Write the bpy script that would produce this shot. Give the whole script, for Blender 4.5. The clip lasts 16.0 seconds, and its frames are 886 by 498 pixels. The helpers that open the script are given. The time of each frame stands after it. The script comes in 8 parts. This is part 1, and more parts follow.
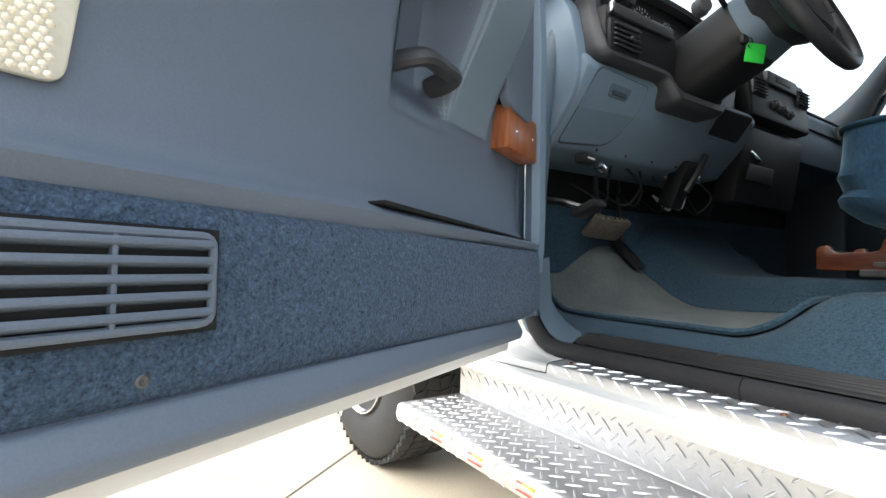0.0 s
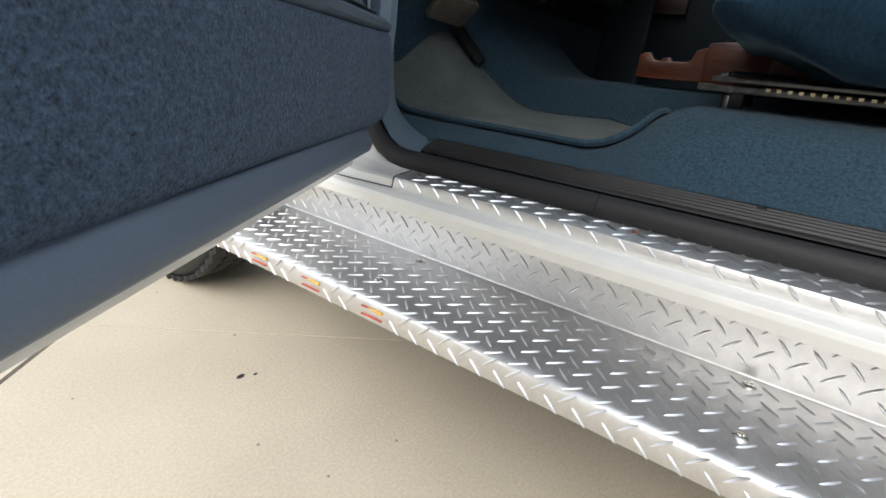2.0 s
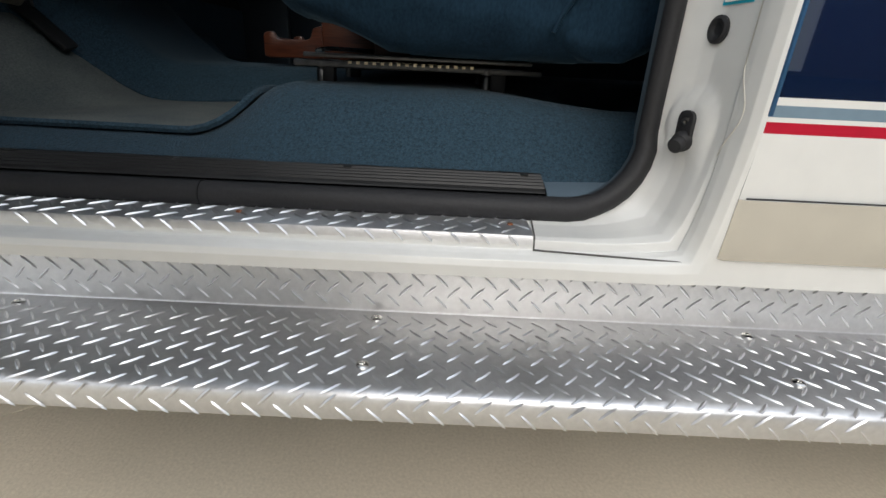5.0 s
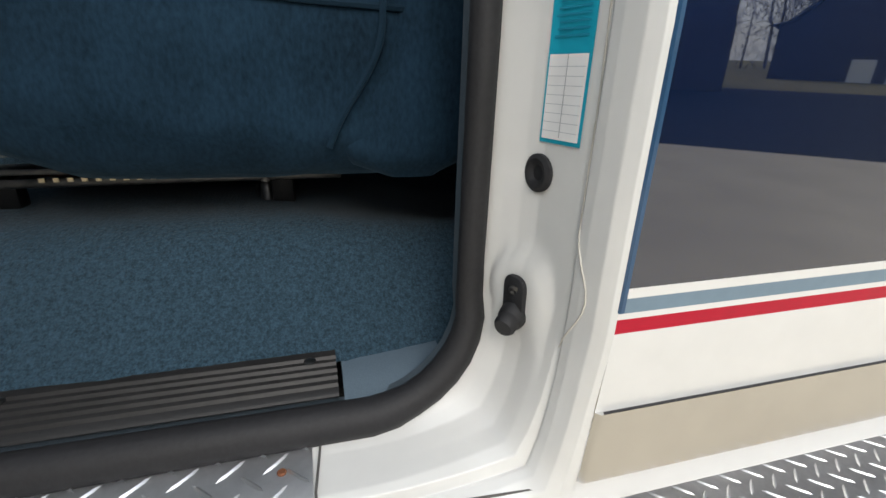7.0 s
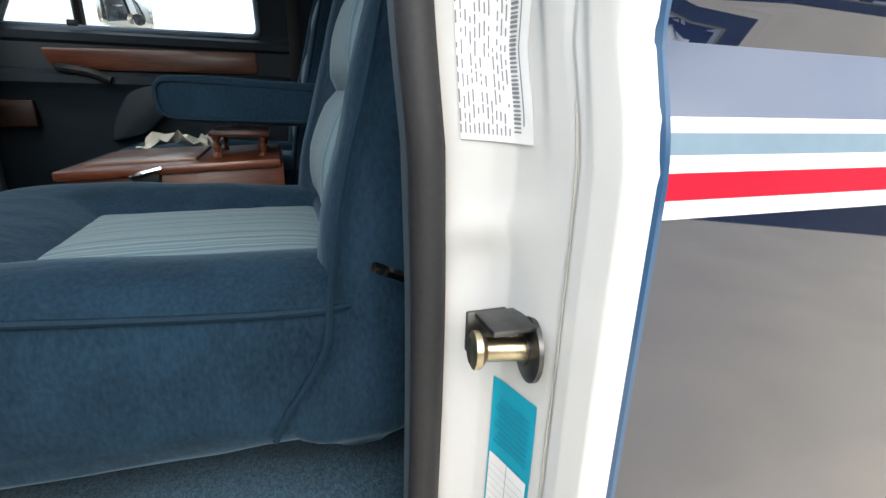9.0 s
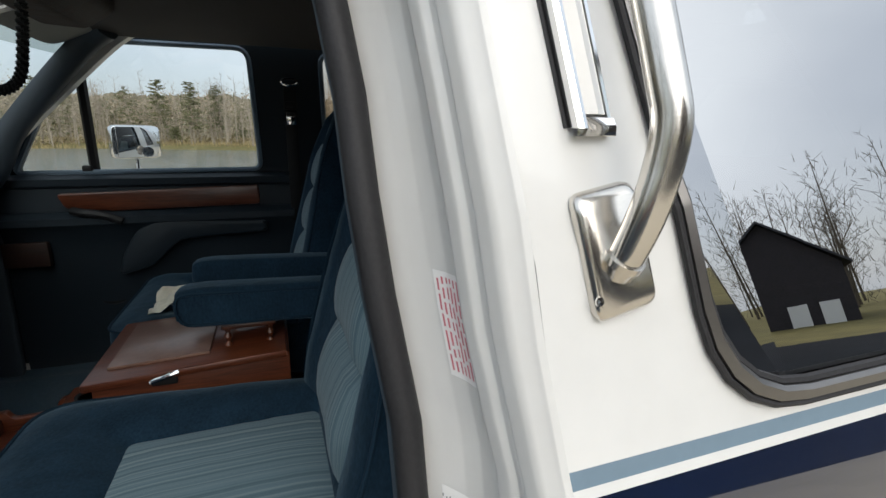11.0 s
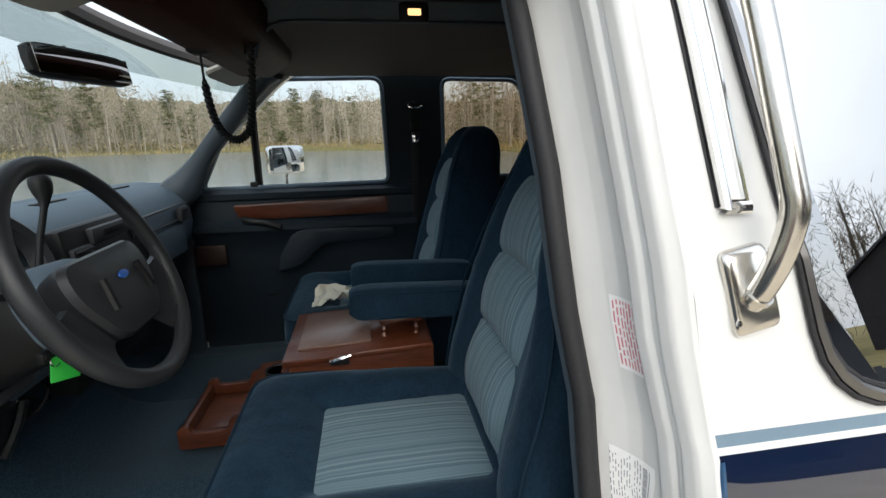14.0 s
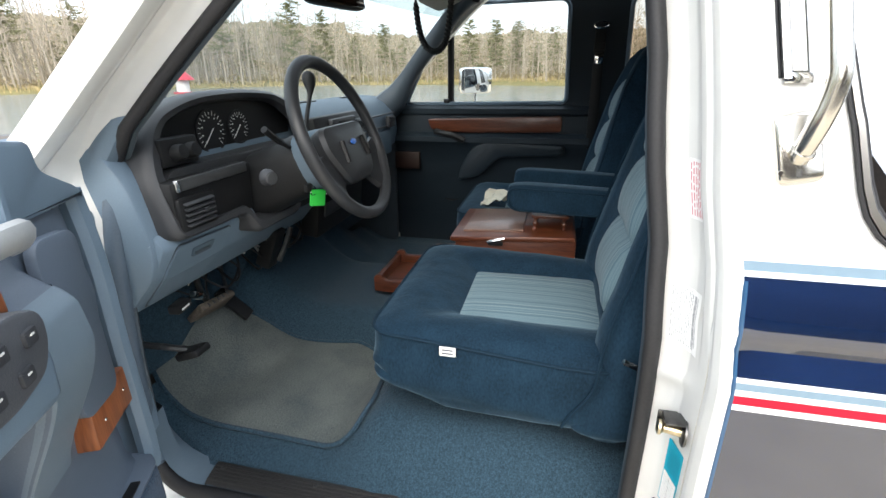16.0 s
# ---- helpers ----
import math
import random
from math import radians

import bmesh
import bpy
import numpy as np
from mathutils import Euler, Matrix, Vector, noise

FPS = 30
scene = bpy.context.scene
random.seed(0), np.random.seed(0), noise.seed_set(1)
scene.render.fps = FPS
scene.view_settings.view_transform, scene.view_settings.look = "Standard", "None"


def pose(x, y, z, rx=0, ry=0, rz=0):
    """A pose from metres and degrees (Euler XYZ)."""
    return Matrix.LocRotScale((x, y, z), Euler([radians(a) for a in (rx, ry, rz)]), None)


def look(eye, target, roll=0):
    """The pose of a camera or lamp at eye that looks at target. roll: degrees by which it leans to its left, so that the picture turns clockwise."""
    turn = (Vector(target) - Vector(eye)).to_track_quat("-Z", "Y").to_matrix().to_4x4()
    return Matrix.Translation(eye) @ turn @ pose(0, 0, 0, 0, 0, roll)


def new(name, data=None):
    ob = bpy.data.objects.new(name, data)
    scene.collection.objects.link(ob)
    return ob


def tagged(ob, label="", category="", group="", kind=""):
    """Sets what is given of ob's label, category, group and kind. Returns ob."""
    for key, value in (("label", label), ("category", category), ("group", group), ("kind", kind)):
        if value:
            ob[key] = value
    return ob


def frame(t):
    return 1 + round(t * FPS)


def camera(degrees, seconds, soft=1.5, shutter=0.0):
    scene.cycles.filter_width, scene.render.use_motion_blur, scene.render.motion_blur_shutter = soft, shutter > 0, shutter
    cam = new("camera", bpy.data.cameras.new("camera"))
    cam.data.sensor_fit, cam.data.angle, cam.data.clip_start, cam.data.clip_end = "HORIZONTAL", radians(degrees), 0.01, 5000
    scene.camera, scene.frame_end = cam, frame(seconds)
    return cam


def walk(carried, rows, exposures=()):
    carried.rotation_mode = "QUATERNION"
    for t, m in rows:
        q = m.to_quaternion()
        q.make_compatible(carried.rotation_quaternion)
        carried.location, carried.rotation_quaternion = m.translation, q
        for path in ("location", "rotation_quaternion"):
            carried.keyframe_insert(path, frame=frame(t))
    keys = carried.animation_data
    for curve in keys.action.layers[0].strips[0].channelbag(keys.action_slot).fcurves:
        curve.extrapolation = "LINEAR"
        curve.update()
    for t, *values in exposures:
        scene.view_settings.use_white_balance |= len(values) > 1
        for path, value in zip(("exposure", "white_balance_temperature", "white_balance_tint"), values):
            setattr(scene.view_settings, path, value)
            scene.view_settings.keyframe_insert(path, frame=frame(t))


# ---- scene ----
cam = camera(86.6, 16.0)
PATH = [
    (0, -0.6318, 0.3016, 0.6869, 91.91, -1.01, -32.44),
    (0.5, -0.6310, 0.2788, 0.7251, 86.94, -1.40, -37.13),
    (1, -0.6523, 0.2819, 0.7608, 75.82, -3.15, -42.65),
    (1.5, -0.5883, 0.3847, 0.7196, 69.64, -4.96, -48.61),
    (2, -0.5617, 0.4649, 0.6902, 67.84, -5.25, -54.80),
    (2.5, -0.5656, 0.4813, 0.6726, 67.28, -4.59, -63.47),
    (3, -0.5795, 0.4747, 0.6712, 67.67, -4.47, -70.88),
    (3.5, -0.5784, 0.4369, 0.6760, 67.80, -3.78, -75.13),
    (4, -0.5525, 0.3797, 0.6721, 68.32, -3.00, -78.58),
    (4.2, -0.5473, 0.3577, 0.6739, 68.25, -2.83, -80.30),
    (6.3, -0.3924, 0.2463, 0.7672, 69.39, -1.55, -101.42),
    (6.5, -0.3537, 0.2250, 0.7799, 69.47, -1.23, -102.34),
    (7, -0.2668, 0.1783, 0.8182, 69.69, -1.15, -105.32),
    (7.5, -0.2429, 0.1631, 0.8831, 70.69, -1.14, -105.94),
    (8, -0.2121, 0.1577, 0.9482, 71.27, -1.06, -106.85),
    (8.5, -0.1929, 0.1481, 1.0046, 71.39, -0.97, -107.89),
    (9, -0.1856, 0.1335, 1.0797, 72.39, -1.37, -108.63),
    (9.5, -0.1852, 0.1203, 1.1522, 72.91, -0.83, -109.06),
    (10, -0.1938, 0.1258, 1.2356, 73.60, -0.33, -109.44),
    (12.3, -0.1934, 0.1482, 1.5621, 80.88, -0.38, -109.04),
    (12.5, -0.1936, 0.1499, 1.5584, 80.96, -0.05, -108.78),
    (13, -0.2043, 0.1833, 1.5404, 81.11, 0.19, -107.94),
    (13.5, -0.2344, 0.2387, 1.5175, 79.60, 0.58, -105.30),
    (14, -0.3259, 0.2885, 1.5037, 76.43, 1.30, -99.40),
    (14.5, -0.4080, 0.2972, 1.4758, 74.09, 1.84, -92.97),
    (15, -0.4802, 0.2686, 1.4648, 72.30, 1.86, -87.32),
    (15.5, -0.5496, 0.2373, 1.4531, 70.98, 1.33, -81.34),
    (16, -0.5866, 0.2114, 1.4418, 69.53, 0.66, -76.68),
]
walk(cam, [(t, pose(x, y, z, rx, ry, rz)) for t, x, y, z, rx, ry, rz in PATH],
     exposures=[(0.0, 1.54), (0.5, 1.49), (1.0, 1.22), (1.5, 0.86), (2.0, 0.68), (2.8, 0.5), (3.5, 0.34), (4.2, 0.27), (6.3, 0.12), (7.0, 0.44), (7.5, 0.95), (8.0, 1.45), (8.5, 1.52), (9.0, 1.3), (9.5, 1.0), (10.0, 0.62), (12.5, 0.17), (13.5, 0.36), (14.0, 0.64), (14.5, 1.03), (15.0, 1.28), (16.0, 1.52)])

# ---- sky, sun ----
world = bpy.data.worlds.new("sky")
scene.world = world
world.use_nodes = True
wn = world.node_tree.nodes
wl = world.node_tree.links
sky = wn.new("ShaderNodeTexSky")
sky.sky_type = "NISHITA"
sky.sun_disc = False
sky.sun_elevation = radians(38)
sky.sun_rotation = radians(265)
sky.dust_density = 4.0
sky.ozone_density = 1.0
cloud = wn.new("ShaderNodeTexNoise")
cloud.inputs["Scale"].default_value = 2.2
cloud.inputs["Detail"].default_value = 5.0
cloud_ramp = wn.new("ShaderNodeMapRange")
cloud_ramp.inputs["From Min"].default_value = 0.35
cloud_ramp.inputs["From Max"].default_value = 0.7
cloud_ramp.inputs["To Min"].default_value = 0.45
cloud_ramp.inputs["To Max"].default_value = 0.9
sky_mix = wn.new("ShaderNodeMix")
sky_mix.data_type = "RGBA"
sky_mix.inputs["B"].default_value = (7.8, 8.55, 9.4, 1)
wl.new(cloud.outputs["Fac"], cloud_ramp.inputs["Value"])
wl.new(cloud_ramp.outputs["Result"], sky_mix.inputs["Factor"])
wl.new(sky.outputs["Color"], sky_mix.inputs["A"])
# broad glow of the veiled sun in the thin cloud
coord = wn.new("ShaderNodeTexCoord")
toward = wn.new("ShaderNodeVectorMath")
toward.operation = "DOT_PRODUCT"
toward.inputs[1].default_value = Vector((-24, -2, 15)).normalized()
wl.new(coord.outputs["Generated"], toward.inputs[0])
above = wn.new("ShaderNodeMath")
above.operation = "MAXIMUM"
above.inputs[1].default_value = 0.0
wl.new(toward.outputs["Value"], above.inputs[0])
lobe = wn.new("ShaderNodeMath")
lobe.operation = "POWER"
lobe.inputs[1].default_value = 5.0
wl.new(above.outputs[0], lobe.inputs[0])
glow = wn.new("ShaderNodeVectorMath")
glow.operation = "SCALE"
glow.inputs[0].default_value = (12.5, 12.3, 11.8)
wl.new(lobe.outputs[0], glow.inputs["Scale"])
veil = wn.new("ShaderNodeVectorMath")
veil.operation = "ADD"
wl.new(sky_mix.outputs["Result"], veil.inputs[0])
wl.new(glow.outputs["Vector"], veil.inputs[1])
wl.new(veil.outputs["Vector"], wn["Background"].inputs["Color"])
wn["Background"].inputs["Strength"].default_value = 0.125

sun_data = bpy.data.lights.new("sun", "SUN")
sun_data.energy = 0.5
sun_data.angle = radians(55)
sun_data.color = (1.0, 0.96, 0.9)
sun = new("sun", sun_data)
sun.matrix_world = look((-24, -2, 19), (0, 0, 0))

# ---- materials ----
MATS = {}


def material(name, base, rough=0.6, metal=0.0, var=0.15, scale=8.0, fine=90.0, bump=0.1, bump_scale=None, coat=0.0,
             sheen=0.0, spec=0.5, tint=None, stretch=None, per_object=0.0):
    """Principled surface with colour variation at two scales and a fine bump, in world-size object coordinates."""
    m = bpy.data.materials.new(name)
    m.use_nodes = True
    n, l = m.node_tree.nodes, m.node_tree.links
    p = n["Principled BSDF"]
    p.inputs["Roughness"].default_value = rough
    p.inputs["Metallic"].default_value = metal
    p.inputs["Specular IOR Level"].default_value = spec
    p.inputs["Coat Weight"].default_value = coat
    p.inputs["Coat Roughness"].default_value = 0.04
    p.inputs["Sheen Weight"].default_value = sheen
    p.inputs["Sheen Roughness"].default_value = 0.4
    geo = n.new("ShaderNodeNewGeometry")
    mp = n.new("ShaderNodeMapping")
    mp.inputs["Scale"].default_value = stretch or (1, 1, 1)
    l.new(geo.outputs["Position"], mp.inputs["Vector"])
    big = n.new("ShaderNodeTexNoise")
    big.inputs["Scale"].default_value = scale
    big.inputs["Detail"].default_value = 4
    small = n.new("ShaderNodeTexNoise")
    small.inputs["Scale"].default_value = fine
    small.inputs["Detail"].default_value = 3
    l.new(mp.outputs["Vector"], big.inputs["Vector"])
    l.new(mp.outputs["Vector"], small.inputs["Vector"])
    add = n.new("ShaderNodeMath")
    add.operation = "ADD"
    l.new(big.outputs["Fac"], add.inputs[0])
    l.new(small.outputs["Fac"], add.inputs[1])
    rng = n.new("ShaderNodeMapRange")
    rng.inputs["From Min"].default_value = 0.6
    rng.inputs["From Max"].default_value = 1.4
    l.new(add.outputs[0], rng.inputs["Value"])
    mix = n.new("ShaderNodeMix")
    mix.data_type = "RGBA"
    dark = tuple(c * (1 - var) for c in base)
    light = tint or tuple(min(1.0, c * (1 + var)) for c in base)
    mix.inputs["A"].default_value = (*dark, 1)
    mix.inputs["B"].default_value = (*light, 1)
    l.new(rng.outputs["Result"], mix.inputs["Factor"])
    colour = mix.outputs["Result"]
    if per_object:
        info = n.new("ShaderNodeObjectInfo")
        hsv = n.new("ShaderNodeHueSaturation")
        vr = n.new("ShaderNodeMapRange")
        vr.inputs["To Min"].default_value = 1 - per_object
        vr.inputs["To Max"].default_value = 1 + per_object
        l.new(info.outputs["Random"], vr.inputs["Value"])
        l.new(vr.outputs["Result"], hsv.inputs["Value"])
        l.new(colour, hsv.inputs["Color"])
        colour = hsv.outputs["Color"]
    l.new(colour, p.inputs["Base Color"])
    if bump:
        bn = n.new("ShaderNodeTexNoise")
        bn.inputs["Scale"].default_value = bump_scale or fine
        bn.inputs["Detail"].default_value = 4
        l.new(mp.outputs["Vector"], bn.inputs["Vector"])
        b = n.new("ShaderNodeBump")
        b.inputs["Strength"].default_value = bump
        b.inputs["Distance"].default_value = 0.003
        l.new(bn.outputs["Fac"], b.inputs["Height"])
        l.new(b.outputs["Normal"], p.inputs["Normal"])
    rv = n.new("ShaderNodeMapRange")
    rv.inputs["To Min"].default_value = max(0.02, rough * 0.85)
    rv.inputs["To Max"].default_value = min(1.0, rough * 1.15)
    l.new(big.outputs["Fac"], rv.inputs["Value"])
    l.new(rv.outputs["Result"], p.inputs["Roughness"])
    MATS[name] = m
    return m


def glass(name, colour=(1, 1, 1), rough=0.0, least=0.05):
    """Thin pane: clear with a real reflection."""
    m = bpy.data.materials.new(name)
    m.use_nodes = True
    n, l = m.node_tree.nodes, m.node_tree.links
    n.remove(n["Principled BSDF"])
    tr = n.new("ShaderNodeBsdfTransparent")
    tr.inputs["Color"].default_value = (*colour, 1)
    gl = n.new("ShaderNodeBsdfGlossy")
    gl.inputs["Roughness"].default_value = rough
    fr = n.new("ShaderNodeLayerWeight")
    fr.inputs["Blend"].default_value = 0.5
    pw = n.new("ShaderNodeMath")
    pw.operation = "POWER"
    pw.inputs[1].default_value = 4.0
    sc = n.new("ShaderNodeMapRange")
    sc.inputs["To Min"].default_value = least
    l.new(fr.outputs["Facing"], pw.inputs[0])
    l.new(pw.outputs[0], sc.inputs["Value"])
    mx = n.new("ShaderNodeMixShader")
    l.new(sc.outputs["Result"], mx.inputs["Fac"])
    l.new(tr.outputs["BSDF"], mx.inputs[1])
    l.new(gl.outputs["BSDF"], mx.inputs[2])
    l.new(mx.outputs["Shader"], n["Material Output"].inputs["Surface"])
    MATS[name] = m
    return m


def stripes(name, a, b, c, axis=0, width=0.012, rough=0.85):
    """Woven seat cloth with fine stripes of three tones along one axis."""
    m = material(name, a, rough, var=0.1, fine=500, bump=0.25, bump_scale=900, sheen=0.08)
    n, l = m.node_tree.nodes, m.node_tree.links
    p = n["Principled BSDF"]
    geo = n.new("ShaderNodeNewGeometry")
    sep = n.new("ShaderNodeSeparateXYZ")
    l.new(geo.outputs["Position"], sep.inputs[0])
    noi = n.new("ShaderNodeTexNoise")
    noi.noise_dimensions = "1D"
    noi.inputs["Scale"].default_value = 1 / width
    noi.inputs["Detail"].default_value = 5
    noi.inputs["Roughness"].default_value = 0.75
    l.new(sep.outputs[axis], noi.inputs["W"])
    ramp = n.new("ShaderNodeValToRGB")
    e = ramp.color_ramp.elements
    e[0].position, e[0].color = 0.36, (*b, 1)
    e[1].position, e[1].color = 0.66, (*c, 1)
    mid = e.new(0.5)
    mid.color = (*a, 1)
    l.new(noi.outputs["Fac"], ramp.inputs["Fac"])
    l.new(ramp.outputs["Color"], p.inputs["Base Color"])
    return m


def wood(name, a, b, axis=1, rough=0.35):
    """Stained grained wood, grain along one axis."""
    st = [30.0, 30.0, 30.0]
    st[axis] = 2.2
    m = material(name, a, rough, var=0.5, scale=1.6, fine=9, bump=0.08, bump_scale=12, tint=b, stretch=tuple(st), coat=0.15)
    return m


white_paint = material("white_paint", (0.69, 0.69, 0.67), 0.3, var=0.04, scale=3, fine=30, bump=0.02, bump_scale=15, coat=0.6)
navy_paint = material("navy_paint", (0.003, 0.013, 0.052), 0.5, metal=0.85, var=0.08, scale=3, fine=40, bump=0.004, bump_scale=10, coat=1.0, tint=(0.004, 0.016, 0.06), spec=0.02)
navy_paint.node_tree.nodes["Principled BSDF"].inputs["Coat IOR"].default_value = 2.15
navy_paint.node_tree.nodes["Principled BSDF"].inputs["Coat Roughness"].default_value = 0.02
grey_stripe = material("grey_stripe", (0.16, 0.23, 0.29), 0.4, var=0.06, spec=0.3, coat=0.2, bump=0.02)
red_stripe = material("red_stripe", (0.42, 0.004, 0.025), 0.45, var=0.06, spec=0.25, coat=0.12, bump=0.02)
blue_edge = material("blue_edge", (0.02, 0.07, 0.15), 0.3, var=0.08, coat=0.5, bump=0.02)
seal_rubber = material("seal_rubber", (0.02, 0.02, 0.022), 0.6, spec=0.35, var=0.25, fine=200, bump=0.15)
scuff_black = material("scuff_black", (0.016, 0.0155, 0.0155), 0.45, spec=0.4, var=0.25, scale=20, fine=300, bump=0.1)
black_plastic = material("black_plastic", (0.0125, 0.013, 0.014), 0.48, spec=0.25, var=0.2, fine=300, bump=0.12)
dark_plastic = material("dark_plastic", (0.034, 0.036, 0.041), 0.5, var=0.12, fine=400, bump=0.15)
slate_plastic = material("slate_plastic", (0.128, 0.18, 0.235), 0.52, var=0.08, scale=4, fine=500, bump=0.12, bump_scale=700)
door_plastic = material("door_plastic", (0.108, 0.137, 0.18), 0.5, var=0.1, scale=4, fine=500, bump=0.12, bump_scale=700)
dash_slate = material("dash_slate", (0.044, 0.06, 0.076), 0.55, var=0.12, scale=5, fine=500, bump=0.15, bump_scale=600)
# Slate trim away from the door, the cab's shade put into its colour
trim_shaded = material("trim_shaded", (0.014, 0.022, 0.03), 0.5, var=0.12, scale=5, fine=500, bump=0.15, bump_scale=600, spec=0.25)
dash_top = material("dash_top", (0.088, 0.124, 0.158), 0.6, var=0.1, scale=5, fine=500, bump=0.15, bump_scale=600, spec=0.3)
strip_grey = material("strip_grey", (0.075, 0.078, 0.082), 0.32, metal=0.4, var=0.08, bump=0.03)
wheel_vinyl = material("wheel_vinyl", (0.026, 0.0275, 0.03), 0.42, var=0.12, fine=400, bump=0.15, spec=0.4)
carpet_blue = material("carpet_blue", (0.031, 0.059, 0.083), 0.95, var=0.62, scale=210, fine=480, bump=1.0, bump_scale=300, sheen=0.08, spec=0.08)
door_carpet = material("door_carpet", (0.052, 0.082, 0.126), 0.95, var=0.7, scale=210, fine=480, bump=1.0, bump_scale=380, sheen=0.1, spec=0.1)
mat_carpet = material("mat_carpet", (0.098, 0.122, 0.128), 0.95, var=0.35, scale=9, fine=230, bump=1.0, bump_scale=210, sheen=0.06, spec=0.1, tint=(0.155, 0.168, 0.158))
velour = material("velour", (0.0105, 0.026, 0.0445), 0.85, var=0.45, scale=14, fine=150, bump=1.0, bump_scale=16, sheen=0.24, stretch=(1.5, 1.5, 0.8), spec=0.06)
velour.node_tree.nodes["Principled BSDF"].inputs["Sheen Tint"].default_value = (0.42, 0.64, 0.8, 1)
velour_piping = material("velour_piping", (0.008, 0.022, 0.038), 0.7, spec=0.1, var=0.2, fine=300, bump=0.2)
seat_cloth = stripes("seat_cloth", (0.115, 0.185, 0.22), (0.06, 0.115, 0.15), (0.20, 0.265, 0.285), width=0.009)
diamond_metal = material("diamond_metal", (0.7, 0.7, 0.71), 0.46, metal=1.0, var=0.1, scale=14, fine=120, bump=0.1, bump_scale=45)
wall_metal = material("wall_metal", (0.6, 0.595, 0.585), 0.38, metal=1.0, var=0.1, scale=14, fine=120, bump=0.1, bump_scale=45)
lug_metal = material("lug_metal", (0.84, 0.84, 0.85), 0.36, metal=1.0, var=0.06, scale=20, bump=0.04)
stainless = material("stainless", (0.75, 0.74, 0.72), 0.12, metal=1.0, var=0.05, scale=4, fine=30, bump=0.03, bump_scale=8)
satin_bar = material("satin_bar", (0.66, 0.63, 0.58), 0.2, metal=1.0, var=0.08, scale=12, fine=80, bump=0.03, bump_scale=40)
chrome = material("chrome", (0.82, 0.82, 0.82), 0.07, metal=1.0, var=0.03, bump=0.0)
brass_steel = material("brass_steel", (0.55, 0.47, 0.32), 0.3, metal=1.0, var=0.25, scale=90, bump=0.05)
dark_steel = material("dark_steel", (0.12, 0.12, 0.12), 0.4, metal=1.0, var=0.3, scale=60, bump=0.1)
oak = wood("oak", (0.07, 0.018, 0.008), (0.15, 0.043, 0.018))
oak_door = wood("oak_door", (0.3, 0.085, 0.03), (0.42, 0.14, 0.05), axis=2)
# Dark varnish, deepened further: the shade under the roof is in the colour
oak_dark_shaded = wood("oak_dark_shaded", (0.022, 0.0065, 0.0035), (0.042, 0.013, 0.006), rough=0.6)
oak_dark_shaded.node_tree.nodes["Principled BSDF"].inputs["Coat Weight"].default_value = 0.0
oak_dark_shaded.node_tree.nodes["Principled BSDF"].inputs["Specular IOR Level"].default_value = 0.12
# Darker copy for the far low block, its shade put into the colour
oak_shaded = wood("oak_shaded", (0.014, 0.004, 0.002), (0.03, 0.009, 0.004), rough=0.6)
console_top = material("console_top", (0.16, 0.095, 0.072), 0.3, var=0.2, scale=12, fine=60, bump=0.06, coat=0.1)
concrete = material("concrete", (0.53, 0.462, 0.355), 0.85, var=0.1, scale=2.2, fine=160, bump=0.22, bump_scale=190, per_object=0.04, tint=(0.67, 0.59, 0.46))
asphalt = material("asphalt", (0.026, 0.028, 0.032), 0.95, var=0.3, scale=0.8, fine=40, bump=0.4, bump_scale=60, spec=0.05)
rubber = material("rubber", (0.03, 0.03, 0.031), 0.7, var=0.25, fine=120, bump=0.2)
alloy = material("alloy", (0.7, 0.7, 0.7), 0.25, metal=1.0, var=0.1)
headliner = material("headliner", (0.12, 0.112, 0.108), 0.95, var=0.1, fine=400, bump=0.4, bump_scale=500, spec=0.1)
sticker_white = material("sticker_white", (0.86, 0.86, 0.85), 0.4, var=0.04, bump=0.0)
sticker_cyan = material("sticker_cyan", (0.01, 0.36, 0.5), 0.4, var=0.05, bump=0.0)
ink_grey = material("ink_grey", (0.25, 0.26, 0.28), 0.5, var=0.15, bump=0.0)
ink_pale = material("ink_pale", (0.5, 0.52, 0.54), 0.5, var=0.1, bump=0.0)
ink_dark = material("ink_dark", (0.08, 0.09, 0.11), 0.5, var=0.1, bump=0.0)
ink_red = material("ink_red", (0.62, 0.2, 0.24), 0.5, var=0.1, bump=0.0)
ink_cyan = material("ink_cyan", (0.01, 0.25, 0.37), 0.5, var=0.1, bump=0.0)
dial_white = material("dial_white", (0.7, 0.7, 0.68), 0.5, var=0.05, bump=0.0)
green_tag = material("green_tag", (0.03, 0.5, 0.06), 0.4, var=0.1, bump=0.0)
amber = material("amber", (0.9, 0.5, 0.1), 0.25, var=0.2, scale=60, bump=0.0)
prism_cream = material("prism_cream", (0.86, 0.74, 0.5), 0.22, var=0.2, scale=18, bump=0.0, tint=(0.95, 0.9, 0.78))
red_decal = material("red_decal", (0.5, 0.05, 0.015), 0.3, var=0.2, bump=0.0)
logo_blue = material("logo_blue", (0.02, 0.12, 0.5), 0.3, var=0.1, bump=0.0)
cloth_white = material("cloth_white", (0.6, 0.58, 0.48), 0.9, var=0.12, bump=0.3)
grass = material("grass", (0.2, 0.18, 0.09), 0.95, var=0.35, scale=0.7, fine=20, bump=0.6, bump_scale=40, tint=(0.28, 0.24, 0.1), spec=0.1)
dry_reed = material("dry_reed", (0.42, 0.33, 0.17), 0.95, var=0.3, scale=1.0, fine=8, bump=0.4, spec=0.1)
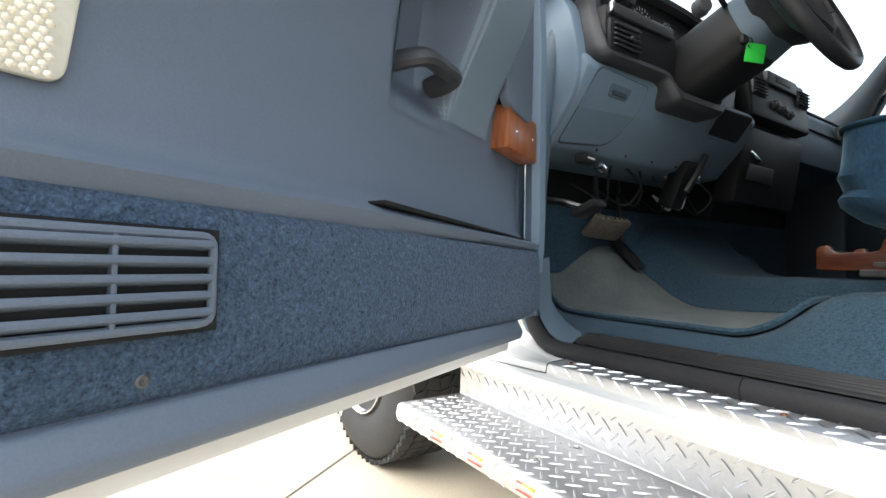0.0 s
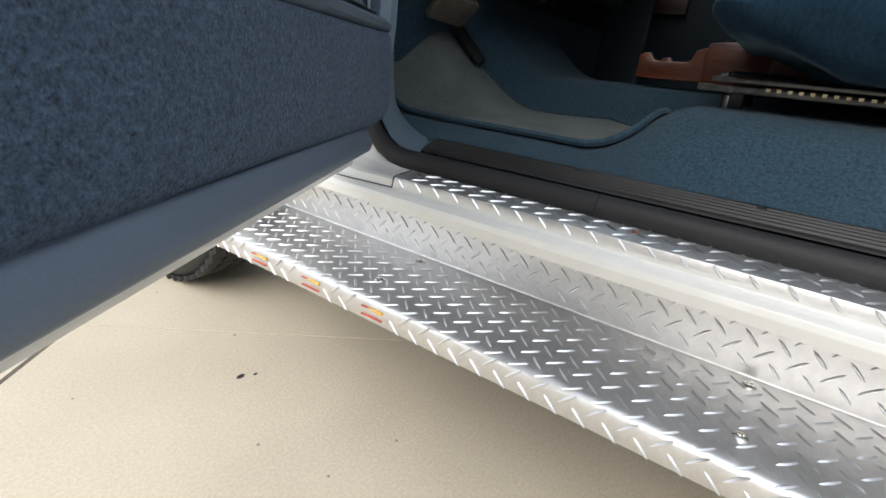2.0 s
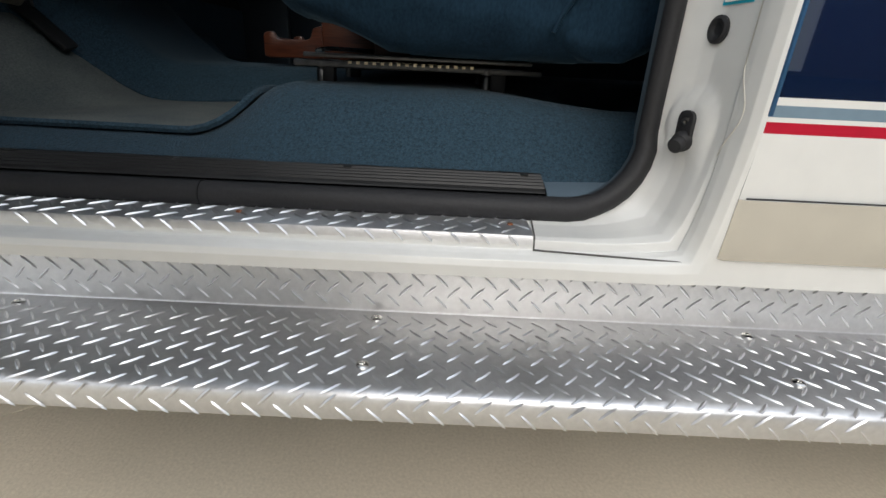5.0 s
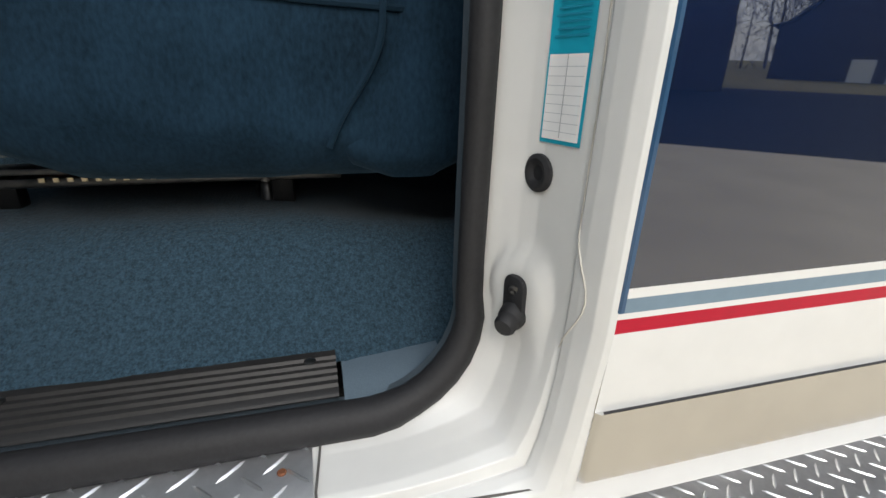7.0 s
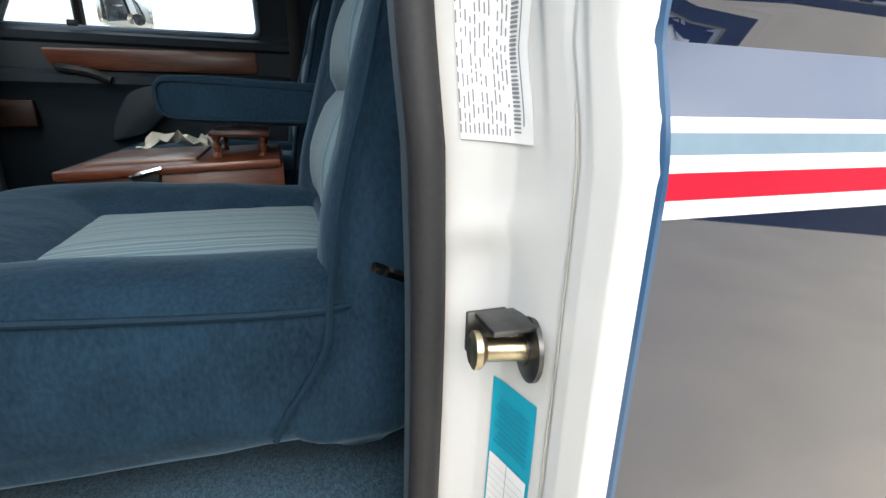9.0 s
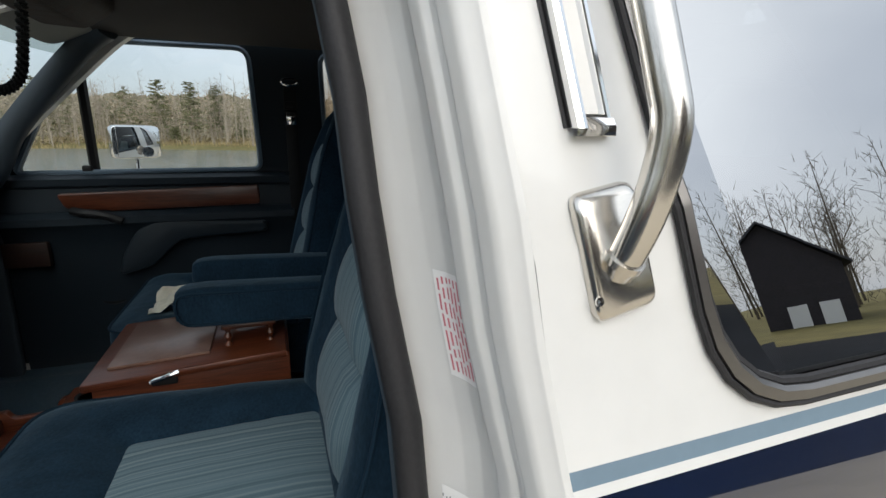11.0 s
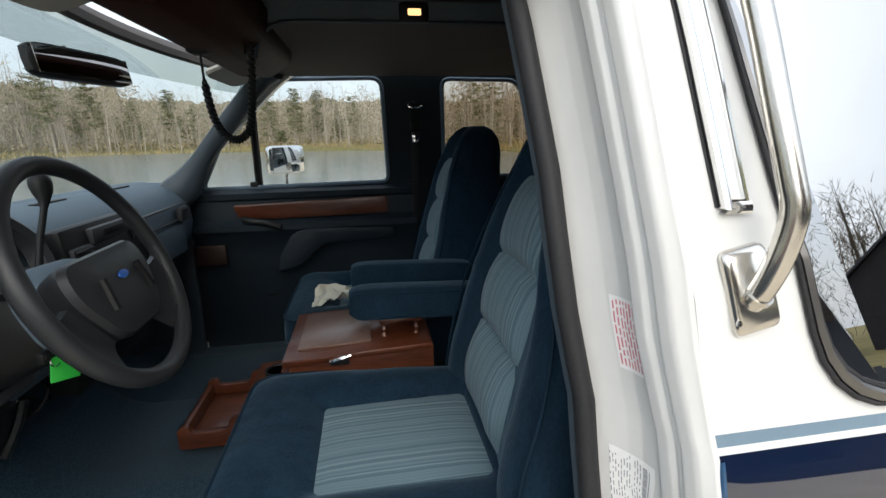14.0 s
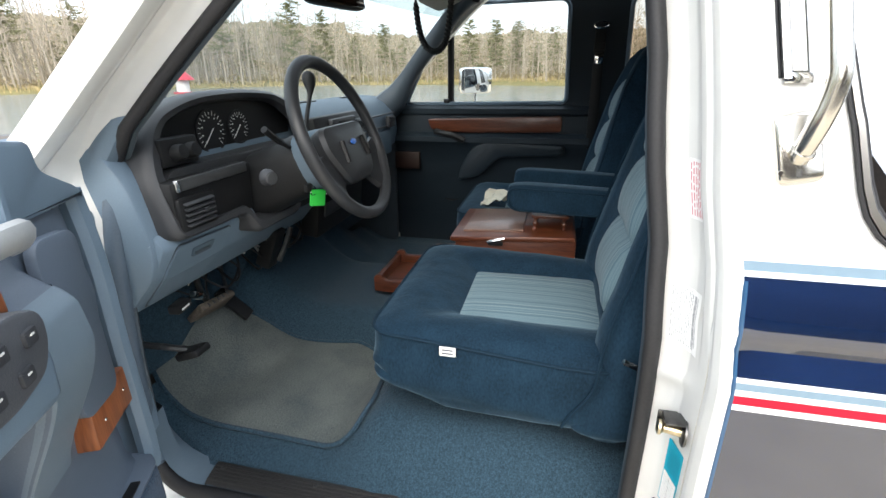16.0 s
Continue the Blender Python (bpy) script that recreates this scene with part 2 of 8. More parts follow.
water = material("water", (0.17, 0.2, 0.19), 0.16, var=0.1, scale=0.2, fine=3, bump=0.12, bump_scale=1.6, spec=0.5)
# Woodland colours are paled, putting the haze of distance into them
bark = material("bark", (0.36, 0.31, 0.25), 0.9, var=0.35, scale=0.5, fine=6, bump=0.3, spec=0.1)
pine_leaf = material("pine_leaf", (0.17, 0.18, 0.1), 0.8, var=0.2, scale=0.35, fine=4, bump=0.0, spec=0.1, tint=(0.24, 0.235, 0.12))
bush_leaf = material("bush_leaf", (0.32, 0.26, 0.16), 0.8, var=0.4, scale=0.4, fine=5, bump=0.0, spec=0.1)
barn_wood = material("barn_wood", (0.035, 0.03, 0.035), 0.8, var=0.3, scale=1.5, fine=10, bump=0.2)
barn_roof = material("barn_roof", (0.05, 0.05, 0.06), 0.6, var=0.2, scale=1.0, bump=0.1)
feeder_red = material("feeder_red", (0.5, 0.03, 0.05), 0.4, var=0.15, bump=0.0)
windshield_glass = glass("windshield_glass", (0.74, 0.78, 0.77))
shade_glass = glass("shade_glass", (0.62, 0.66, 0.63), 0.0, 0.12)
side_glass = glass("side_glass", (0.72, 0.75, 0.74))
smoked_glass = glass("smoked_glass", (0.5, 0.46, 0.4))
tinted_glass = glass("tinted_glass", (0.12, 0.13, 0.13), 0.0, 0.6)
# Darker than the side mirror, the dim cab's reflection put into its colour
mirror_dim = material("mirror_dim", (0.3, 0.28, 0.27), 0.03, metal=1.0, var=0.01, bump=0.0)
mirror = material("mirror", (0.85, 0.86, 0.86), 0.02, metal=1.0, var=0.01, bump=0.0)

# ---- mesh helpers ----


def mesh_of(bm, name, smooth=True):
    bmesh.ops.recalc_face_normals(bm, faces=bm.faces)
    me = bpy.data.meshes.new(name)
    bm.to_mesh(me)
    bm.free()
    if smooth:
        me.polygons.foreach_set("use_smooth", [True] * len(me.polygons))
        me.set_sharp_from_angle(angle=radians(38))
    return me


def part(name, bm, mat, parent=None, label="", smooth=True):
    me = mesh_of(bm, name, smooth)
    me.materials.append(mat)
    ob = new(name, me)
    if parent is not None:
        ob.parent = parent
        ob.matrix_parent_inverse = parent.matrix_world.inverted() if parent.parent is None else (parent.parent.matrix_world @ parent.matrix_parent_inverse @ parent.matrix_basis).inverted()
    if label:
        ob["label"] = label
    return ob


def thing(name, label, category, at=(0, 0, 0), group="", kind=""):
    ob = new(name)
    ob.location = at
    ob.matrix_world = Matrix.Translation(at)
    ob.empty_display_size = 0.05
    return tagged(ob, label, category, group, kind)


def box(bm, c, s, bevel=0.0, rot=None, seg=2):
    m = Matrix.Translation(c) @ (rot.to_4x4() if rot else Matrix.Identity(4)) @ Matrix.Diagonal((*s, 1))
    r = bmesh.ops.create_cube(bm, size=1.0, matrix=m)
    if bevel:
        es = list({e for v in r["verts"] for e in v.link_edges})
        bmesh.ops.bevel(bm, geom=es, offset=bevel, segments=seg, affect="EDGES", profile=0.5)
    return bm


def boxm(c, s, bevel=0.0, rot=None, seg=2):
    return box(bmesh.new(), c, s, bevel, rot, seg)


def loft(bm, rings, close=False, cap=False):
    """A skin over rings of equal length; close: each ring is a loop; cap: ends filled."""
    vs = [[bm.verts.new(p) for p in r] for r in rings]
    n = len(vs[0])
    for a, b in zip(vs, vs[1:]):
        for i in range(n if close else n - 1):
            j = (i + 1) % n
            bm.faces.new((a[i], a[j], b[j], b[i]))
    if cap:
        bm.faces.new(vs[0])
        bm.faces.new(list(reversed(vs[-1])))
    return bm


def prism(bm, pts, axis, a, b, bevel=0.0, seg=2):
    """A polygon in the plane across the axis (0 x, 1 y, 2 z), drawn from a to b along it."""
    def at(p, v):
        q = [p[0], p[1]]
        q.insert(axis, v)
        return q
    va = [bm.verts.new(at(p, a)) for p in pts]
    vb = [bm.verts.new(at(p, b)) for p in pts]
    n = len(pts)
    fs = [bm.faces.new(va), bm.faces.new(list(reversed(vb)))]
    for i in range(n):
        j = (i + 1) % n
        fs.append(bm.faces.new((va[i], vb[i], vb[j], va[j])))
    if bevel:
        es = list({e for f in fs for e in f.edges})
        bmesh.ops.recalc_face_normals(bm, faces=fs)
        bmesh.ops.bevel(bm, geom=es, offset=bevel, segments=seg, affect="EDGES", profile=0.5)
    return bm


def tube(bm, pts, r, n=8, closed=False, flat=1.0, cap=True):
    """A round bar along a line of points; r: one radius or one a point."""
    pts = [Vector(p) for p in pts]
    rs = r if isinstance(r, (list, tuple)) else [r] * len(pts)
    rings, up = [], None
    for i, p in enumerate(pts):
        a = pts[i - 1] if (i or closed) else p
        b = pts[(i + 1) % len(pts)] if (i < len(pts) - 1 or closed) else p
        t = (b - a).normalized()
        if up is None:
            up = t.orthogonal().normalized()
        up = (up - t * up.dot(t)).normalized()
        side = t.cross(up)
        rings.append([p + (up * math.cos(2 * math.pi * k / n) + side * math.sin(2 * math.pi * k / n) * flat) * rs[i] for k in range(n)])
    if closed:
        rings.append(rings[0])
    return loft(bm, rings, True, cap and not closed)


def lathe(bm, prof, origin, axis, n=24):
    """Profile of (radius, along) turned about an axis."""
    axis = Vector(axis).normalized()
    u = axis.orthogonal().normalized()
    w = axis.cross(u)
    o = Vector(origin)
    rings = [[o + axis * h + (u * math.cos(2 * math.pi * k / n) + w * math.sin(2 * math.pi * k / n)) * max(r, 1e-5) for k in range(n)] for r, h in prof]
    return loft(bm, rings, True, True)


def smooth_line(pts, k=6):
    """A Catmull-Rom line through points."""
    pts = [Vector(p) for p in pts]
    out = []
    for i in range(len(pts) - 1):
        p0, p1, p2, p3 = pts[max(i - 1, 0)], pts[i], pts[i + 1], pts[min(i + 2, len(pts) - 1)]
        for j in range(k):
            t = j / k
            out.append(0.5 * ((2 * p1) + (p2 - p0) * t + (2 * p0 - 5 * p1 + 4 * p2 - p3) * t * t + (3 * p1 - p0 - 3 * p2 + p3) * t ** 3))
    out.append(pts[-1])
    return out


def round_poly(pts, r, k=5):
    """A polygon with its corners rounded; r: one radius or one a corner."""
    rs = r if isinstance(r, (list, tuple)) else [r] * len(pts)
    out = []
    n = len(pts)
    for i in range(n):
        p, a, b = Vector(pts[i]), Vector(pts[i - 1]), Vector(pts[(i + 1) % n])
        da, db = (a - p), (b - p)
        q = min(rs[i], da.length * 0.49, db.length * 0.49)
        s, e = p + da.normalized() * q, p + db.normalized() * q
        for j in range(k + 1):
            t = j / k
            out.append(s * (1 - t) ** 2 + p * 2 * t * (1 - t) + e * t * t)
    return out


def smoothstep(a, b, v):
    t = max(0.0, min(1.0, (v - a) / (b - a)))
    return t * t * (3 - 2 * t)


def interp(table, v):
    """Piecewise linear value from rows of (key, value)."""
    for (a, fa), (b, fb) in zip(table, table[1:]):
        if v <= b:
            return fa + (fb - fa) * max(0.0, (v - a) / (b - a))
    return table[-1][1]


def cushion(bm, c, s, e=3.5, nu=28, nv=14, rot=None, puff=None):
    """A pillow-like block (superellipsoid) of full size s."""
    def sg(v, q):
        return math.copysign(abs(v) ** q, v)
    rings = []
    for i in range(nv + 1):
        ph = -math.pi / 2 + math.pi * i / nv
        ring = []
        for j in range(nu):
            th = 2 * math.pi * j / nu
            p = Vector((sg(math.cos(ph), 2 / e) * sg(math.cos(th), 2 / e) * s[0] / 2, sg(math.cos(ph), 2 / e) * sg(math.sin(th), 2 / e) * s[1] / 2, sg(math.sin(ph), 2 / e) * s[2] / 2))
            if puff:
                p = puff(p)
            if rot:
                p = rot @ p
            ring.append(p + Vector(c))
        rings.append(ring)
    loft(bm, rings, True)
    bmesh.ops.remove_doubles(bm, verts=bm.verts, dist=1e-6)
    return bm


XC = 1.0  # the cab's centre line


def mirrored(bm):
    for v in bm.verts:
        v.co.x = 2 * XC - v.co.x
    return bm

# ---- ground, pond, driveway ----


def ground_height(x, y):
    """Lawn at the drive's level, falling to a pond ahead and to the right."""
    d = math.hypot(x - 62, y - 38)
    a = math.atan2(y - 38, x - 62)
    rim = 50 + 3 * math.sin(3 * a) + 2 * math.sin(5 * a + 1) + 9 * max(0.0, math.cos(a - math.atan2(-38, -62)))
    h = -0.13 + 0.03 * math.sin(x * 0.3) * math.cos(y * 0.27)
    if d < rim + 8:
        h -= min(1.6, 1.6 * (rim + 8 - d) / 10)
    elif d > rim + 30:
        h += min(3.0, (d - rim - 30) * 0.02)
    return h


def build_ground():
    bm = bmesh.new()
    rings = [0.0, 3, 6, 9, 12, 16, 20, 26, 32, 38, 44, 50, 57, 64, 72, 80, 90, 100, 112, 126, 150, 200, 300, 600, 1500, 3500]
    n = 72
    rows = []
    for r in rings[1:]:
        rows.append([(r * math.cos(2 * math.pi * k / n), r * math.sin(2 * math.pi * k / n)) for k in range(n)])
    loft(bm, [[(x, y, ground_height(x, y) if r > 9 else -0.13) for x, y in row] for row, r in zip(rows, rings[1:])], True)
    bm.verts.ensure_lookup_table()
    bm.faces.new([bm.verts[k] for k in range(n)])
    tagged(part("ground", bm, grass), "dull early spring lawn with dry grass", "ground", kind="structure")
    bm = bmesh.new()
    bmesh.ops.create_circle(bm, cap_ends=True, radius=66, segments=64, matrix=Matrix.Translation((62, 38, -1.0)))
    tagged(part("water", bm, water), "calm grey pond with a faint ripple", "pond", kind="structure")


build_ground()

# ---- pickup truck shell ----
truck = thing("pickup_truck", "white extended-cab pickup truck with navy side panels and striping", "pickup truck", (XC, 0, 0))
OUT = [(0.44, 0.03), (0.455, 0.004), (0.50, 0.0), (0.64, -0.010), (0.85, -0.016), (1.05, -0.015), (1.074, -0.012), (1.108, 0.004),
       (1.132, -0.006), (1.145, -0.0045), (1.16, -0.0015), (1.175, 0.002), (1.188, 0.0055), (1.198, 0.009), (1.214, 0.014), (1.30, 0.034), (1.373, 0.045), (1.41, 0.058), (1.6, 0.105), (1.75, 0.15), (1.82, 0.2)]
EDGE = [(0.44, -0.02), (0.64, -0.026), (1.05, -0.029), (1.2, -0.024), (1.30, -0.010), (1.41, 0.002), (1.617, 0.03), (1.75, 0.05), (1.82, 0.06)]


def out_x(z):
    return interp(OUT, z)


SMOOTH_X = [p for p in OUT if not 1.06 < p[0] < 1.19]


def jamb_x(z):
    return interp(SMOOTH_X, z)


def edge_x(z):
    """The shell's x at the door cut, where the pressed line fades out."""
    return 0.35 * out_x(z) + 0.65 * jamb_x(z)


def edge_y(z):
    return interp(EDGE, z)


def side_band(name, z0, z1, mat, lift=0.0, label="", back=-2.2, steps=4):
    """A painted band of the cab's outer side behind the door."""
    zs = sorted({z0, z1, *[z for z, _ in OUT if z0 < z < z1], *[z0 + (z1 - z0) * k / steps for k in range(steps + 1)]})
    bm = bmesh.new()
    ys = [0.0, -0.02, -0.1, -0.3, -0.6, -1.0, back]
    rings = [[((edge_x(z) if y == 0 else out_x(z)) - (lift if y < 0 else 0.0), edge_y(z) + y * (0.2 if lift and y == -0.02 else 1) if y > -0.05 else y, z) for y in ys] for z in zs]
    if lift:
        rings = [[(x + lift * (y < edge_y(z)), y, z) for x, y, z in rings[0]]] + rings + [[(x + lift * (y < edge_y(z)), y, z) for x, y, z in rings[-1]]]
    loft(bm, rings)
    return part(name, bm, mat, truck, label)


side_band("rocker_panel", 0.455, 0.492, white_paint)
side_band("rocker_trim", 0.492, 0.568, stainless, 0.004, "polished stainless rocker trim")
side_band("lower_side", 0.568, 0.642, white_paint)
side_band("side_stripe", 0.642, 0.654, red_stripe, 0.0, "red pinstripe")
side_band("side_stripe", 0.654, 0.659, white_paint)
side_band("side_stripe", 0.659, 0.671, grey_stripe, 0.0, "slate grey pinstripe")
side_band("side_stripe", 0.671, 0.679, white_paint)
side_band("side_panel", 0.679, 1.028, navy_paint, 0.0, "glossy navy side panel")
side_band("side_stripe", 1.028, 1.037, white_paint)
side_band("side_stripe", 1.037, 1.050, red_stripe, 0.0, "red pinstripe")
side_band("side_stripe", 1.050, 1.058, white_paint)
side_band("side_stripe", 1.058, 1.068, grey_stripe, 0.0, "slate grey pinstripe")
side_band("side_stripe", 1.068, 1.075, white_paint)
side_band("side_panel", 1.075, 1.205, navy_paint, 0.0, "glossy navy side panel", steps=8)
side_band("side_stripe", 1.205, 1.212, white_paint)
side_band("side_stripe", 1.212, 1.224, grey_stripe, 0.0, "slate grey pinstripe")


def trim_groove():
    """Dark groove between the stainless trim and the paint above it."""
    pts = [(out_x(0.569) - 0.0035, y, 0.5695) for y in (-0.03, -0.3, -0.8, -1.5, -2.2)]
    part("trim_groove", tube(bmesh.new(), pts, 0.0011, 5), seal_rubber, truck, "thin dark groove")


trim_groove()


def edge_line():
    """The dark blue pinstripe down the panel's front edge."""
    bm = bmesh.new()
    zs = [0.66 + 0.012 * k for k in range(46)]
    loft(bm, [[(0.2 * out_x(z) + 0.8 * edge_x(z) - 0.0012, edge_y(z) - 0.004, z), (edge_x(z) - 0.0014, edge_y(z) - 0.001, z), (edge_x(z) + 0.001, edge_y(z) + 0.0014, z)] for z in zs])
    part("edge_stripe", bm, blue_edge, truck, "dark blue edge pinstripe")


edge_line()

QWIN = round_poly([(-0.060, 1.58), (-0.108, 1.39), (-0.147, 1.234), (-0.745, 1.234), (-0.30, 1.765), (-0.016, 1.765)], [0.01, 0.01, 0.085, 0.06, 0.06, 0.05])


def plate_with_holes(outline, holes, fx, inner=0.0):
    """A sheet in the y-z plane with openings; fx gives x from z. inner: thickness."""
    bm = bmesh.new()
    edges = []
    for loop in (outline, *holes):
        vs = [bm.verts.new((0, p[0], p[1])) for p in loop]
        edges += [bm.edges.new((vs[i], vs[(i + 1) % len(vs)])) for i in range(len(vs))]
    bmesh.ops.triangle_fill(bm, use_beauty=True, use_dissolve=False, edges=edges)
    if inner:
        r = bmesh.ops.extrude_face_region(bm, geom=bm.faces[:])
        for v in [g for g in r["geom"] if isinstance(g, bmesh.types.BMVert)]:
            v.co.x += inner
    for v in bm.verts:
        v.co.x += fx(v.co.z)
    return bm


alloy_trim = material("alloy_trim", (0.2, 0.195, 0.19), 0.36, metal=1.0, var=0.06, scale=5, fine=60, bump=0.02)


def upper_side():
    line = [(edge_y(z), z) for z in (1.224, 1.25, 1.30, 1.35, 1.41, 1.5, 1.617, 1.75, 1.80)]
    outline = line + [(-2.2, 1.80), (-2.2, 1.224)]
    bm = plate_with_holes(outline, [QWIN], out_x)
    part("upper_side", bm, white_paint, truck)
    win = part("quarter_window", tube(bmesh.new(), [(out_x(z) - 0.004, y, z) for y, z in QWIN], 0.0028, 8, True), seal_rubber, truck, "dark rubber-framed quarter window")
    # bright inner lip of the frame
    cy, cz = -0.33, 1.46
    scaled = lambda fy, fz, dx: [(out_x(z) + dx, cy + (y - cy) * fy, cz + (z - cz) * fz) for y, z in QWIN]  # noqa: E731
    bm = loft(bmesh.new(), [scaled(0.995, 0.993, 0.0), scaled(0.988, 0.984, -0.007), scaled(0.965, 0.948, -0.008), scaled(0.957, 0.935, -0.005), scaled(0.955, 0.932, 0.003)], True)
    part("trim_lip", bm, alloy_trim, win, "dark satin metal window trim")
    part("inner_seal", tube(bmesh.new(), scaled(0.953, 0.928, 0.0), 0.0035, 6, True), seal_rubber, win)
    bm = bmesh.new()
    vs = [bm.verts.new((out_x(z) + 0.002, y, z)) for y, z in QWIN]
    bm.faces.new(vs)
    part("pane", bm, tinted_glass, win, "tinted glass pane", smooth=False)


upper_side()


def opening():
    """Outer edge and seal line round the driver's door opening, point by point."""
    E, S, w = [], [], []
    for z in (1.70, 1.62, 1.54, 1.46, 1.38, 1.30, 1.22, 1.198, 1.165, 1.132, 1.12, 1.108, 1.09, 1.074, *[1.05 - 0.01 * q for q in range(43)], 0.62):
        E.append((edge_x(z), edge_y(z), z))
        S.append((jamb_x(z) + 0.13, edge_y(z) + 0.064 - 0.006 * (z > 1.4), z))
        w.append(0.0)
    for k in range(1, 9):
        a = math.pi / 2 * k / 8
        S.append((0.120 - 0.022 * k / 8, 0.142 - 0.105 * math.cos(a), 0.62 - 0.105 * math.sin(a)))
        if k <= 4:
            E.append((-0.008 + 0.003 * k, -0.025 + 0.001 * k, 0.62 - 0.165 * k / 4))
        else:
            E.append((0.004, -0.021 + 0.19 * (k - 4) / 4, 0.453))
        w.append(k / 8)
    for y in (0.25, 0.4, 0.6, 0.8, 0.95):
        E.append((0.004, y, 0.452))
        S.append((0.098, y, 0.515))
        w.append(1.0)
    for k in range(0, 7):
        a = math.pi / 2 * k / 6
        S.append((0.098 + 0.016 * k / 6, 0.99 + 0.115 * math.sin(a), 0.625 - 0.11 * math.cos(a)))
        E.append((0.004, 1.0 + 0.19 * min(1, k / 3), 0.453 + 0.16 * max(0, (k - 3) / 3)))
        w.append(1 - k / 6)
    for z, y in ((0.72, 1.095), (0.85, 1.085), (1.0, 1.07), (1.15, 1.058), (1.25, 1.055), (1.29, 1.045)):
        E.append((out_x(z) + 0.01, y + 0.09, z + 0.01))
        S.append((out_x(z) + 0.13, y, z))
        w.append(0.0)
    for y, z, x in ((0.98, 1.352, 0.135), (0.90, 1.425, 0.142), (0.82, 1.497, 0.152), (0.74, 1.567, 0.163), (0.66, 1.635, 0.176), (0.60, 1.68, 0.185)):
        E.append((x - 0.075, y + 0.055, z + 0.05))
        S.append((x, y, z))
        w.append(0.0)
    for y, z in ((0.54, 1.712), (0.48, 1.728), (0.36, 1.735), (0.28, 1.735), (0.24, 1.728)):
        E.append((0.155, y - 0.02, 1.80))
        S.append((0.2, y, z))
        w.append(0.0)
    return E, S, w


OPEN_E, OPEN_S, OPEN_W = opening()
PROF_J = [(0, 0), (0.015, 0.07), (0.08, 0.18), (0.20, 0.26), (0.27, 0.285), (0.30, 0.255), (0.34, 0.28), (0.5, 0.36), (0.66, 0.44), (0.78, 0.57), (0.9, 0.74), (1.0, 0.9), (1.05, 1.0), (1.08, 1.2)]
PROF_S = [(0, 0), (-0.035, 0.25), (-0.01, 0.38), (0.08, 0.45), (0.17, 0.48), (0.20, 0.50), (0.22, 0.70), (0.30, 0.74), (0.5, 0.75), (0.75, 0.77), (0.85, 0.80), (0.95, 0.86), (1.02, 0.95), (1.03, 1.0)]


def pressing(x, z):
    """Pressed shapes in the rear jamb: a boss behind the bumper, a fold above the striker."""
    d = math.hypot((x - 0.078) / 0.034, (z - 0.638) / 0.045)
    h = 0.009 * max(0.0, 1 - d ** 4) if d < 1 else 0.0
    s = (z - 1.0) + 0.35 * (x - 0.09)
    h += 0.007 * math.exp(-(s / 0.010) ** 2) * math.exp(-((x - 0.09) / 0.03) ** 2)
    h -= 0.003 * math.exp(-((s + 0.03) / 0.02) ** 2) * math.exp(-((x - 0.1) / 0.03) ** 2)
    # folded ridge that runs up the pillar beside the outer edge
    d = x - jamb_x(z)
    up = smoothstep(1.02, 1.3, z)
    h += up * (0.010 * smoothstep(0.064, 0.058, d) * smoothstep(0.030, 0.046, d) + 0.006 * smoothstep(0.033, 0.027, d) * smoothstep(0.002, 0.016, d))
    return h


seal_slate = material("seal_slate", (0.085, 0.115, 0.15), 0.5, var=0.12, fine=300, bump=0.1, spec=0.4)


